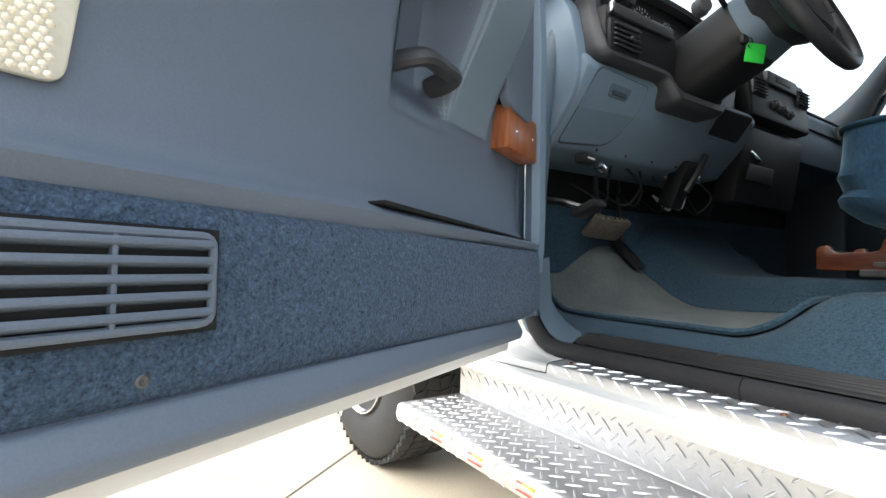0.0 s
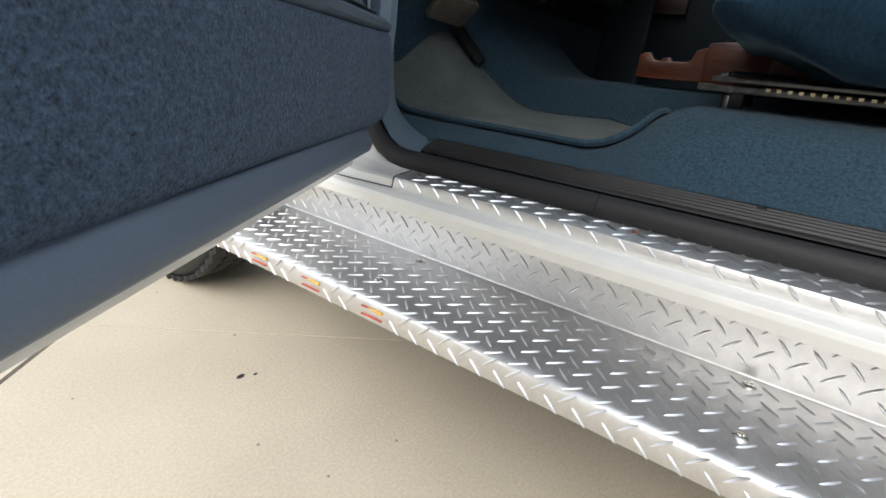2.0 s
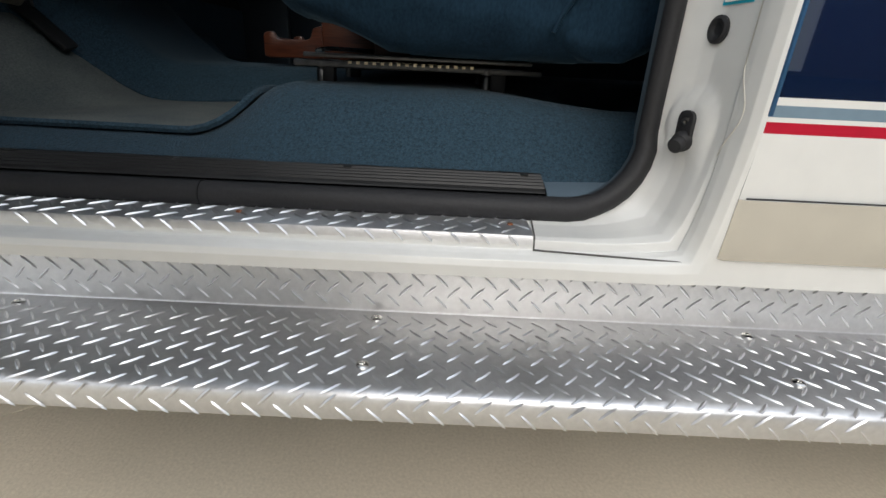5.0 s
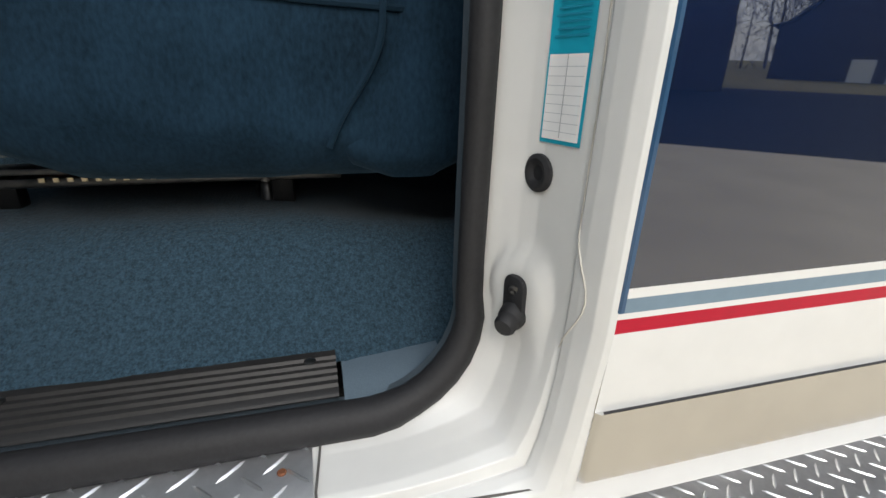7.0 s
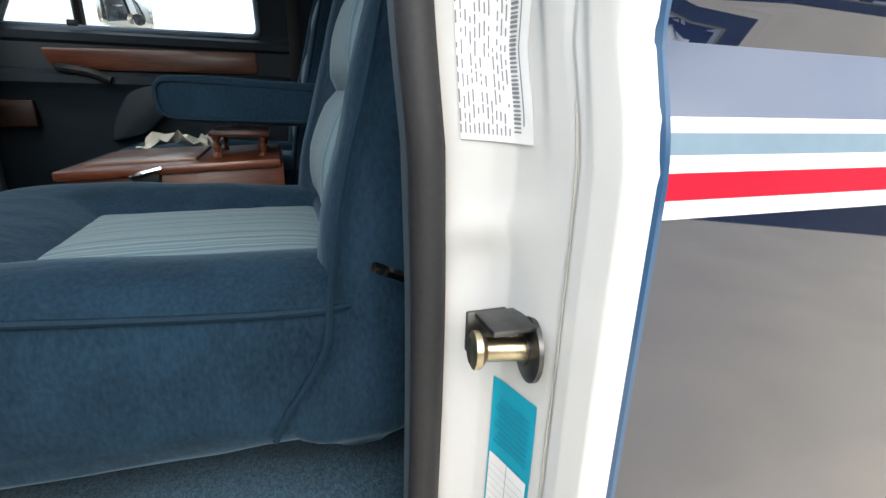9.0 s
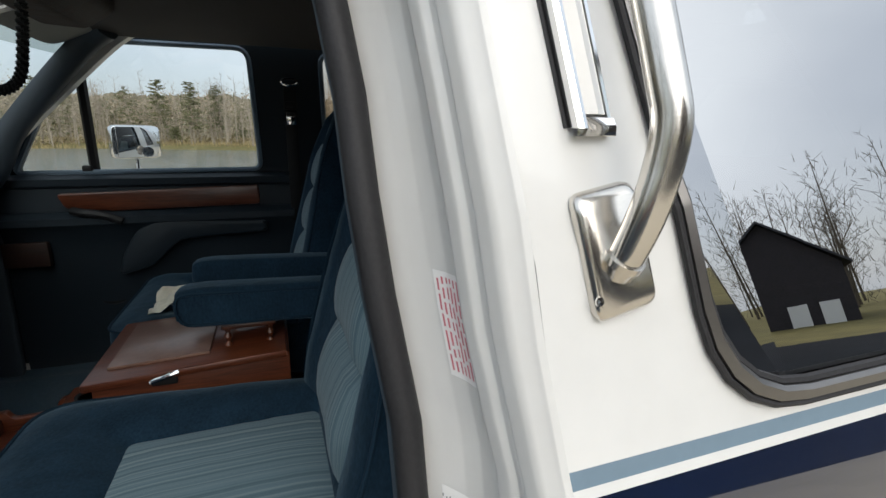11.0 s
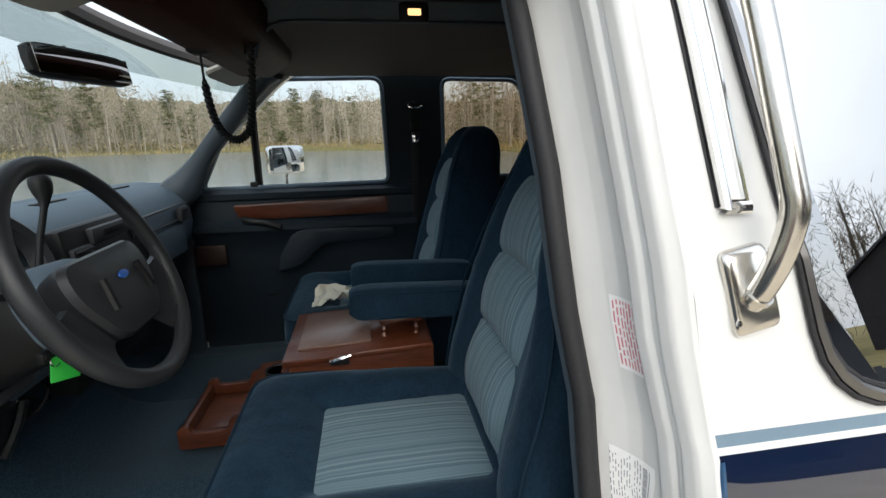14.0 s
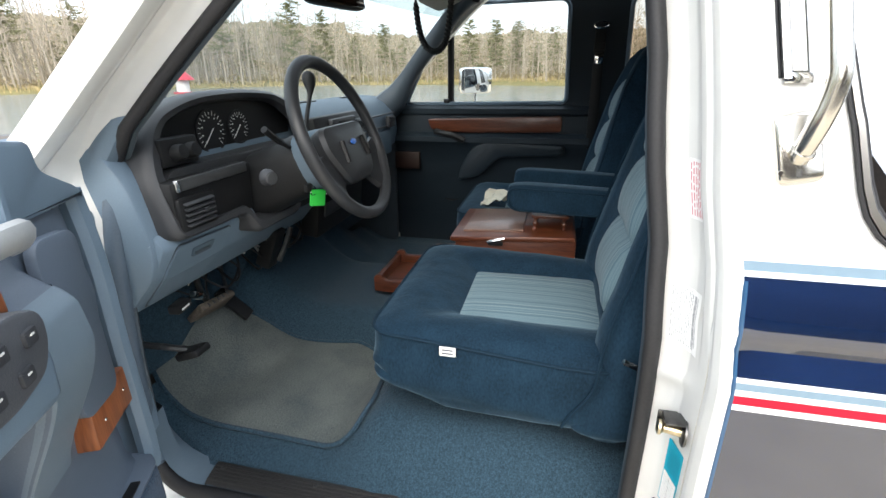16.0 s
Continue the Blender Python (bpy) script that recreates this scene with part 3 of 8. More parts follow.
def jamb():
    bm = bmesh.new()
    rings = []
    for e, s, w in zip(OPEN_E, OPEN_S, OPEN_W):
        ring = []
        for (jx, jd), (sx, sd) in zip(PROF_J, PROF_S):
            fx, fd = jx * (1 - w) + sx * w, jd * (1 - w) + sd * w
            ring.append((e[0] + fx * (s[0] - e[0]), e[1] + fd * (s[1] - e[1]), e[2] + fd * (s[2] - e[2])))
        if e[1] > 0.3:
            ring[-1] = tuple(ring[-2][q] + 0.05 * (ring[-1][q] - ring[-2][q]) for q in range(3))
        fine = [Vector(ring[0])]
        for a, b in zip(ring, ring[1:]):
            fine += [Vector(a).lerp(Vector(b), q / 9) for q in range(1, 10)]
        if w < 0.6 and e[1] < 0.1:
            for v in fine:
                v.y += pressing(v.x, v.z)
        rings.append(fine)
    rings.append(rings[0])
    loft(bm, rings)
    part("door_jamb", bm, white_paint, truck, "white painted door jamb").data.set_sharp_from_angle(angle=radians(80))
    seal = thing("door_seal", "black rubber weatherstrip round the door opening", "weatherstrip")
    pts = [Vector(p) for p in OPEN_S]
    rad = [0.0165 + 0.002 * w for w in OPEN_W]
    for i, p in enumerate(pts):
        if p.y < 0.16 and p.z > 0.52:
            up = smoothstep(0.54, 0.66, p.z)
            p.y += up * (0.004 + 0.006 * smoothstep(0.9, 1.15, p.z))
            rad[i] = 0.0165 - 0.0035 * up
    for i, p in enumerate(pts):
        if p.z > 1.26 and p.y > 0.3:
            rad[i] = 0.0115
    front = [i for i, p in enumerate(pts) if p.y > 1.0 and 0.55 < p.z < 1.34]
    a, b = front[0], front[-1]
    rest = list(range(b, len(pts))) + list(range(0, a + 1))
    part("seal_bulb", tube(bmesh.new(), [pts[i] for i in rest], [rad[i] for i in rest], 10), seal_rubber, seal)
    part("post_seal", tube(bmesh.new(), smooth_line([pts[i] for i in front], 3), [0.0185 - 0.006 * smoothstep(0.85, 1.0, k / (3 * (len(front) - 1))) for k in range(3 * (len(front) - 1) + 1)], 10), seal_slate, seal, "slate blue rubber along the front post")
    bm = bmesh.new()
    mid = Vector((0, 0.56, 1.1))
    lip = [p + Vector((0.018, 0, 0)) + (mid - p).normalized() * 0.006 for p in pts]
    tube(bm, lip, 0.0075, 6, True)
    part("seal_lip", bm, dash_slate, seal, "blue-grey inner seal lip")
    # butt joint of the rubber on the sill
    part("seal_joint", tube(bmesh.new(), [(0.098 + 0.0192 * math.cos(a), 0.64, 0.515 + 0.0192 * math.sin(a)) for a in [2 * math.pi * k / 20 for k in range(20)]], 0.0009, 4, True), black_plastic, seal, "thin joint in the rubber")
    # pressed seams on the sill and the caulked seam down the jamb
    dark = material("seam_dark", (0.09, 0.085, 0.08), 0.8, var=0.3, bump=0.1)
    for a, b in ((0.196, -0.018), (0.957, 1.16)):
        part("panel_seam", tube(bmesh.new(), [(0.0215 - 0.012 * k / 6, a + (b - a) * k / 6, 0.4842 - 0.004 * k / 6) for k in range(7)], 0.0013, 5), dark, truck, "thin dark panel seam")
        sg = 1 if a > 0.5 else -1
        part("panel_seam", tube(bmesh.new(), [(0.0225, a + 0.001 * sg, 0.485), (0.026, a + 0.001 * sg, 0.5), (0.034, a + 0.001 * sg, 0.503), (0.085, a + 0.006 * sg, 0.504)], 0.0012, 5), dark, truck, "thin dark panel seam")
    caulk = material("caulk", (0.6, 0.57, 0.51), 0.8, var=0.2, bump=0.2)
    pts = []
    for k in range(116):
        z = 0.50 + 1.15 * k / 115
        f = 0.30 - 0.16 * math.exp(-((z - 0.66) / 0.035) ** 2) + 0.12 * math.exp(-((z - 0.56) / 0.04) ** 2) + 0.01 * math.sin(z * 31)
        e = Vector((out_x(z), edge_y(z), z))
        s = Vector((jamb_x(z) + 0.13, edge_y(z) + 0.064, z))
        d = interp([(a[0], a[1]) for a in PROF_J], f)
        pts.append((e.x + f * (s.x - e.x), e.y + d * (s.y - e.y) + 0.0006, z))
    part("caulk_seam", tube(bmesh.new(), pts, 0.0007, 5), caulk, truck, "caulked body seam")


jamb()


def roof_and_back():
    bm = bmesh.new()
    rings = []
    for y, z, inset in ((0.70, 1.775, 0.1), (0.62, 1.815, 0.03), (0.40, 1.85, 0.0), (-0.4, 1.86, 0.0), (-1.3, 1.84, 0.0), (-1.36, 1.78, 0.02)):
        rings.append([(0.16 + inset, y, z - 0.03), (0.2 + inset, y, z), (0.5, y, z + 0.05), (XC, y, z + 0.06), (1.50, y, z + 0.05), (1.80 - inset, y, z), (1.84 - inset, y, z - 0.03)])
    loft(bm, rings)
    part("roof", bm, white_paint, truck)
    bm = bmesh.new()
    loft(bm, [[(0.19, y, 1.765), (0.28, y, 1.81 - d), (0.4, y, 1.842 - d), (0.7, y, 1.85 - d), (0.99, y, 1.85 - d), (1.004, y, 1.82 - d), (1.004, y, 1.79 - d), (1.05, y, 1.786 - d), (1.38, y, 1.785 - d), (1.68, y, 1.775 - 0.5 * d), (1.81, y, 1.757)] for y, d in ((0.70, 0.035), (0.6, 0.01), (0.5, 0), (0.3, 0), (0, 0), (-0.4, 0), (-0.9, 0), (-1.3, 0.01))])
    part("headliner", bm, headliner, truck, "grey cloth headliner")
    bm = boxm((XC, -1.33, 0.95), (1.88, 0.06, 0.86), 0.01)
    part("cab_back", bm, dash_slate, truck)
    # rear window above the back wall
    bm = bmesh.new()
    for p in ((0.30, 0.2), (1.70, 0.2)):
        box(bm, (p[0], -1.33, 1.58), (p[1], 0.06, 0.4), 0.01)
    box(bm, (XC, -1.33, 1.76), (1.58, 0.06, 0.05), 0.01)
    frame_ = part("rear_frame", bm, dash_slate, truck)
    # Unseen pane, added dark to keep light from behind out of the cab
    part("rear_pane", boxm((XC, -1.33, 1.56), (1.2, 0.006, 0.36)), tinted_glass, frame_, "unseen rear window pane, tinted to dim the cab", smooth=False)


roof_and_back()

RWIN = round_poly([(0.18, 1.297), (1.02, 1.29), (0.93, 1.45), (0.765, 1.752), (0.195, 1.757)], [0.035, 0.03, 0.02, 0.05, 0.05])
RQWIN = round_poly([(-0.09, 1.31), (-0.075, 1.752), (-0.42, 1.745), (-0.76, 1.30)], 0.04)


def right_side():
    """Inside of the far wall of the cab: door upper frame, quarter panel, outer skin."""
    fx = lambda z: 1.962 - 0.16 * max(0.0, z - 1.27)  # noqa: E731
    outline = [(-1.36, 0.55), (1.30, 0.55), (1.30, 1.275), (1.06, 1.275), (1.04, 1.33), (0.70, 1.78), (-1.36, 1.78)]
    bm = plate_with_holes(outline, [RWIN, RQWIN], fx, 0.03)
    part("far_side", bm, trim_shaded, truck, "slate inner side wall with window openings, shade in its colour")
    bm = plate_with_holes([(-2.2, 0.45), (2.9, 0.45), (2.9, 1.2), (1.35, 1.215), (1.10, 1.29), (0.72, 1.80), (-2.2, 1.80)], [RWIN, RQWIN], lambda z: fx(z) + 0.045)
    part("far_outer_side", bm, white_paint, truck)
    for name, loop in (("far_window", RWIN), ("far_quarter_window", RQWIN)):
        win = part(name, tube(bmesh.new(), [(fx(z) - 0.004, y, z) for y, z in loop], 0.010, 6, True), slate_plastic, truck, "cab window with a slate surround")
        bm = bmesh.new()
        bm.faces.new([bm.verts.new((fx(z) + 0.02, y, z)) for y, z in loop])
        ob = part("pane", bm, side_glass if name == "far_window" else smoked_glass, win, smooth=False)
        ob.visible_shadow = name != "far_window"
        if name == "far_window":
            part("vent_bar", tube(bmesh.new(), [(fx(1.28) + 0.012, 0.775, 1.28), (fx(1.71) + 0.012, 0.757, 1.76)], 0.013, 6, flat=1.4), black_plastic, win, "black vent window divider bar")
            part("latch", boxm((fx(1.3) - 0.0, 0.793, 1.305), (0.025, 0.035, 0.025), 0.006), black_plastic, win)


right_side()


def windshield():
    bm = bmesh.new()
    rows = []
    for k in range(7):
        t = k / 6
        row = []
        for j in range(17):
            s = j / 16
            b = 1 - (2 * s - 1) ** 2
            row.append((0.10 + 0.07 * t + (1.80 - 0.14 * t) * s, 1.12 - 0.40 * t + (0.24 - 0.06 * t) * b, 1.315 + 0.455 * t + 0.02 * t * b))
        rows.append(row)
    loft(bm, rows)
    ob = part("windshield", bm, windshield_glass, truck, "clear curved windshield")
    ob.visible_shadow = False
    # tinted band along the top of the glass
    band = loft(bmesh.new(), [[(x, y - 0.004, z - 0.003) for x, y, z in (Vector(rows[5][j]).lerp(Vector(rows[6][j]), f) for j in range(17))] for f in (0.0, 0.5, 1.0)])
    ob = part("shade_band", band, shade_glass, truck, "grey tinted band along the top of the windshield")
    ob.visible_shadow = False
    # inner pillar trims, left and right, and the header
    for side in (0, 1):
        bm = bmesh.new()
        pts = smooth_line([(0.165, 1.12, 1.26), (0.155, 1.045, 1.325), (0.165, 0.94, 1.46), (0.185, 0.80, 1.62), (0.21, 0.69, 1.73), (0.25, 0.62, 1.77)], 5)
        tube(bm, pts, [0.042 + 0.034 * smoothstep(10, 3, q) for q in range(len(pts))] if side else 0.037, 10, flat=0.8)
        if side:
            mirrored(bm)
        # Far pillar gets a darker slate, the shade there put into its colour
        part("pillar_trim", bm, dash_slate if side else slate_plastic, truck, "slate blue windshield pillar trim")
    bm = bmesh.new()
    pts = [(0.2 + 1.60 * k / 12, 0.71 + 0.17 * (1 - (2 * k / 12 - 1) ** 2), 1.768 + 0.012 * (1 - (2 * k / 12 - 1) ** 2)) for k in range(13)]
    tube(bm, pts, 0.03, 8, flat=0.7)
    part("header_trim", bm, headliner, truck)
    # white outer pillar on the driver's side
    bm = bmesh.new()
    a = [(0.06, 1.19, 1.27), (0.06, 1.08, 1.35), (0.085, 0.93, 1.49), (0.11, 0.78, 1.63), (0.15, 0.64, 1.75), (0.18, 0.56, 1.80)]
    tube(bm, smooth_line(a, 4), 0.042, 10, flat=0.75)
    part("outer_pillar", bm, white_paint, truck, "white windshield pillar")
    bm = bmesh.new()
    tube(bm, smooth_line([(2 * XC - x, y, z) for x, y, z in a], 4), 0.042, 8, flat=0.75)
    part("outer_pillar", bm, white_paint, truck)


windshield()


def front_end():
    bm = bmesh.new()
    rows = []
    for y, z in ((1.30, 1.235), (1.6, 1.225), (2.0, 1.20), (2.4, 1.165), (2.6, 1.10), (2.66, 0.95)):
        rows.append([(0.03, y, z - 0.16), (0.05, y, z - 0.06), (0.14, y, z - 0.015), (0.5, y, z + 0.005), (XC, y, z + 0.02), (1.50, y, z + 0.005), (1.86, y, z - 0.015), (1.95, y, z - 0.06), (1.97, y, z - 0.16)])
    loft(bm, rows)
    part("hood", bm, white_paint, truck)
    bm = bmesh.new()
    arch = [(1.95 + 0.45 * math.cos(math.radians(a)), 0.42 + 0.45 * math.sin(math.radians(a))) for a in range(0, 181, 12)]
    prism(bm, [(2.66, 0.42), (2.66, 1.0), (1.17, 1.08), (1.17, 0.46)] + list(reversed(arch)), 0, 0.0, 0.03)
    part("front_fender", bm, white_paint, truck)
    bm = bmesh.new()
    prism(bm, [(2.66, 0.42), (2.66, 1.0), (1.17, 1.08), (1.17, 0.46)] + list(reversed(arch)), 0, 1.97, 2.0)
    part("front_fender", bm, white_paint, truck)
    part("front_bumper", boxm((XC, 2.72, 0.62), (1.9, 0.12, 0.2), 0.03), chrome, truck)
    # dark inner arch, firewall and underbody
    bm = bmesh.new()
    box(bm, (XC, 1.50, 0.83), (1.72, 0.02, 0.76), 0.0)
    part("firewall", bm, black_plastic, truck)
    part("cowl", boxm((XC, 1.50, 1.25), (1.80, 0.26, 0.09), 0.01), black_plastic, truck)
    part("underbody", boxm((XC, -0.2, 0.47), (1.66, 3.3, 0.06), 0.01), black_plastic, truck)
    part("engine_bay", boxm((XC, 2.05, 0.80), (1.2, 1.0, 0.6), 0.02), black_plastic, truck)


front_end()


def wheel(x, y, face=-1):
    hub = part("wheel", lathe(bmesh.new(), [(0.02, 0.0), (0.07, 0.012), (0.085, -0.01), (0.11, -0.02), (0.17, -0.03), (0.195, -0.01), (0.205, 0.012), (0.21, 0.012), (0.21, -0.15)], (x, y, 0.372), (face, 0, 0), 32), alloy, truck, "worn alloy rim")
    bm = bmesh.new()
    lathe(bm, [(0.208, -0.005), (0.235, 0.012), (0.29, 0.016), (0.335, 0.004), (0.352, -0.012), (0.366, -0.03), (0.371, -0.06), (0.372, -0.12), (0.371, -0.18), (0.36, -0.215), (0.29, -0.24), (0.208, -0.22)], (x, y, 0.372), (face, 0, 0), 48)
    part("tyre", bm, rubber, hub, "black all-season tyre")
    # tread blocks
    bm = bmesh.new()
    for k in range(60):
        a = 2 * math.pi * k / 60
        rot = Matrix.Rotation(a, 3, "X")
        for j, (dx, tw) in enumerate(((-0.03, 0.3), (-0.075, -0.25), (-0.12, 0.25), (-0.165, -0.25), (-0.205, 0.3))):
            c = Vector((x + face * dx, y, 0.372)) + rot @ Vector((0, 0, 0.3675))
            box(bm, c, (0.038, 0.034, 0.014), 0, rot @ Matrix.Rotation(tw, 3, "Z"))
    part("tread", bm, rubber, hub)
    for k in range(9):
        a = math.radians(-150 + k * 9)
        rot = Matrix.Rotation(a, 3, "X")
        part("letter_bar", boxm(Vector((x + face * 0.0165, y, 0.372)) + rot @ Vector((0, 0, 0.285)), (0.002, 0.02, 0.026), 0, rot), dial_white, hub, "worn raised white letter mark")
    return hub


wheel(0.03, 1.875)
wheel(0.02, -2.35)

wheel(2 * XC - 0.03, 1.875, 1)
wheel(2 * XC - 0.02, -2.35, 1)


def closed_ends():
    """Plain closing forms of the truck: front panel, lower far side and bed walls."""
    part("front_panel", boxm((XC, 2.63, 0.86), (1.82, 0.05, 0.34), 0.02), black_plastic, truck)
    for x in (0.03, 2 * XC - 0.03):
        bm = bmesh.new()
        arch = [(-2.35 + 0.44 * math.cos(math.radians(a)), 0.42 + 0.45 * math.sin(math.radians(a))) for a in range(0, 181, 12)]
        prism(bm, [(-1.40, 0.46), (-1.40, 1.21), (-3.3, 1.21), (-3.3, 0.46)] + list(reversed(arch)), 0, x - 0.02 if x > 1 else x + 0.01, x + 0.02 if x > 1 else x + 0.05)
        part("bed_side", bm, white_paint, truck)
    part("bed_floor", boxm((XC, -2.35, 0.74), (1.76, 1.9, 0.04), 0.005), black_plastic, truck)
    part("tailgate", boxm((XC, -3.3, 0.95), (1.76, 0.05, 0.5), 0.015), white_paint, truck)


closed_ends()
# ---- running board and sill plate ----


LUG_L, LUG_W, LUG_H = 0.0148, 0.0024, 0.0019


def lug_mesh():
    """One raised lens-shaped lug of tread plate, 25 mm long, along x, standing on z = 0."""
    bm = bmesh.new()
    base = [bm.verts.new((LUG_L * math.cos(2 * math.pi * i / 8), LUG_W * math.sin(2 * math.pi * i / 8), 0)) for i in range(8)]
    top = [bm.verts.new((v.co.x * 0.66, v.co.y * 0.22, LUG_H)) for v in base]
    for i in range(8):
        j = (i + 1) % 8
        bm.faces.new((base[i], base[j], top[j], top[i]))
    bm.faces.new(top)
    me = mesh_of(bm, "lug")
    me.materials.append(lug_metal)
    return me


def lug_joined(bm, frames):
    """Many lugs in one bmesh by direct vertices."""
    for m in frames:
        base = [bm.verts.new(m @ Vector((LUG_L * math.cos(2 * math.pi * i / 6), LUG_W * math.sin(2 * math.pi * i / 6), 0))) for i in range(6)]
        top = [bm.verts.new(m @ Vector((LUG_L * 0.66 * math.cos(2 * math.pi * i / 6), LUG_W * 0.22 * math.sin(2 * math.pi * i / 6), LUG_H))) for i in range(6)]
        for i in range(6):
            j = (i + 1) % 6
            bm.faces.new((base[i], base[j], top[j], top[i]))
        bm.faces.new(top)


def lug_frames(origin, ua, va, lu, lv, pitch=0.036):
    """Lug poses on a plane patch of lu by lv metres: two nested lattices, each turned its own way."""
    ua, va = Vector(ua), Vector(va)
    nn = ua.cross(va)
    out = []
    h = pitch / 2
    for i in range(int(lu / h)):
        for j in range(int(lv / h) + 1):
            if (i + j) % 2 or not 0.004 < h * j + 0.008 < lv - 0.003:
                continue
            c = Vector(origin) + ua * (h * (i + 0.5)) + va * (h * j + 0.008)
            ang = math.radians(45 if j % 2 else -45)
            d = ua * math.cos(ang) + va * math.sin(ang)
            m = Matrix((d, nn.cross(d), nn)).transposed().to_4x4()
            m.translation = c
            out.append(m)
    return out


RB_Z, RB_IN, RB_OUT, RB_FRONT, RB_BACK = 0.34, 0.104, -0.088, 1.36, -1.9


def running_board():
    rb = thing("running_board", "diamond tread plate aluminium running board along the sill", "running board", (0, 0.4, RB_Z))
    bm = bmesh.new()
    # folded section: back wall, step, rolled nose, outer lip
    sec = [(RB_IN + 0.001, 0.462), (RB_IN, 0.40), (RB_IN - 0.001, RB_Z + 0.003), (RB_IN - 0.0018, RB_Z + 0.001), (RB_IN - 0.004, RB_Z), (0.06, RB_Z), (0.0, RB_Z), (RB_OUT + 0.014, RB_Z), (RB_OUT + 0.008, RB_Z - 0.001), (RB_OUT + 0.0035, RB_Z - 0.0035), (RB_OUT + 0.001, RB_Z - 0.008), (RB_OUT, RB_Z - 0.014), (RB_OUT - 0.001, RB_Z - 0.030), (RB_OUT + 0.002, RB_Z - 0.040), (RB_OUT + 0.02, RB_Z - 0.042)]
    ys = (RB_FRONT, 1.0, 0.5, 0, -0.5, -1.2, RB_BACK)
    loft(bm, [[(x, y, z) for x, z in sec[2:]] for y in ys])
    part("back_plate", loft(bmesh.new(), [[(x, y, z) for x, z in sec[:3]] for y in ys]), wall_metal, rb, "brighter upright tread plate")
    # closed front end
    bm.faces.new([bm.verts.new((x, RB_FRONT, z)) for x, z in [(RB_IN, RB_Z - 0.04), (RB_IN, RB_Z), (RB_OUT + 0.010, RB_Z), (RB_OUT, RB_Z - 0.010), (RB_OUT, RB_Z - 0.04)]])
    part("step_plate", bm, diamond_metal, rb)
    MARKS = (0.87, 1.01, 1.15, -0.27, -0.42)
    near, rest = [], []
    groups = [lug_frames((RB_IN - 0.015, RB_BACK, RB_Z), (0, 1, 0), (-1, 0, 0), RB_FRONT - RB_BACK, 0.177),
              lug_frames((RB_OUT - 0.0005, RB_FRONT, RB_Z - 0.038), (0, -1, 0), (0, 0, 1), RB_FRONT - RB_BACK, 0.036),
              lug_frames((RB_IN - 0.0005, RB_FRONT, RB_Z + 0.012), (0, -1, 0), (0, 0, 1), RB_FRONT - RB_BACK, 0.108)]
    groups[1] = [m for m in groups[1] if not any(y - 0.014 < m.translation.y < y + 0.056 for y in MARKS)]
    for g in groups:
        for m in g:
            (near if 0.05 < m.translation.y < 0.95 and len(near) < 290 else rest).append(m)
    me = lug_mesh()
    for m in near:
        ob = new("lug", me)
        ob.parent = rb
        ob.matrix_parent_inverse = rb.matrix_world.inverted()
        ob.matrix_basis = m
    bm = bmesh.new()
    lug_joined(bm, rest)
    ob = part("tread_lugs", bm, lug_metal, rb)
    tagged(ob, kind="stuff")
    for x, y in ((0.082, 0.401), (-0.034, 0.402), (-0.029, -0.149), (0.082, -0.15), (-0.03, 0.93), (0.08, 0.93)):
        part("bolt", lathe(bmesh.new(), [(0.0085, 0), (0.0085, 0.002), (0.0065, 0.0035), (0.004, 0.0038), (0.0035, 0.001), (0.0, 0.001)], (x, y, RB_Z), (0, 0, 1), 14), stainless, rb)
    # worn reflective marks on the outer lip
    for y in MARKS:
        bm = bmesh.new()
        for k, dz in enumerate((-0.014, -0.028)):
            prism(bm, [(y, RB_Z + dz), (y + 0.042, RB_Z + dz - 0.0006), (y + 0.042, RB_Z + dz - 0.0018), (y, RB_Z + dz - 0.0016)], 0, RB_OUT - 0.0035, RB_OUT - 0.0005)
        d = part("decal", bm, red_decal, rb, "faded red and orange bars")
        bm = bmesh.new()
        prism(bm, [(y - 0.001, RB_Z - 0.0132), (y + 0.027, RB_Z - 0.0143), (y + 0.027, RB_Z - 0.0153), (y - 0.001, RB_Z - 0.0174)], 0, RB_OUT - 0.0038, RB_OUT - 0.0005)
        part("flame", bm, amber, d)
    return rb


running_board()


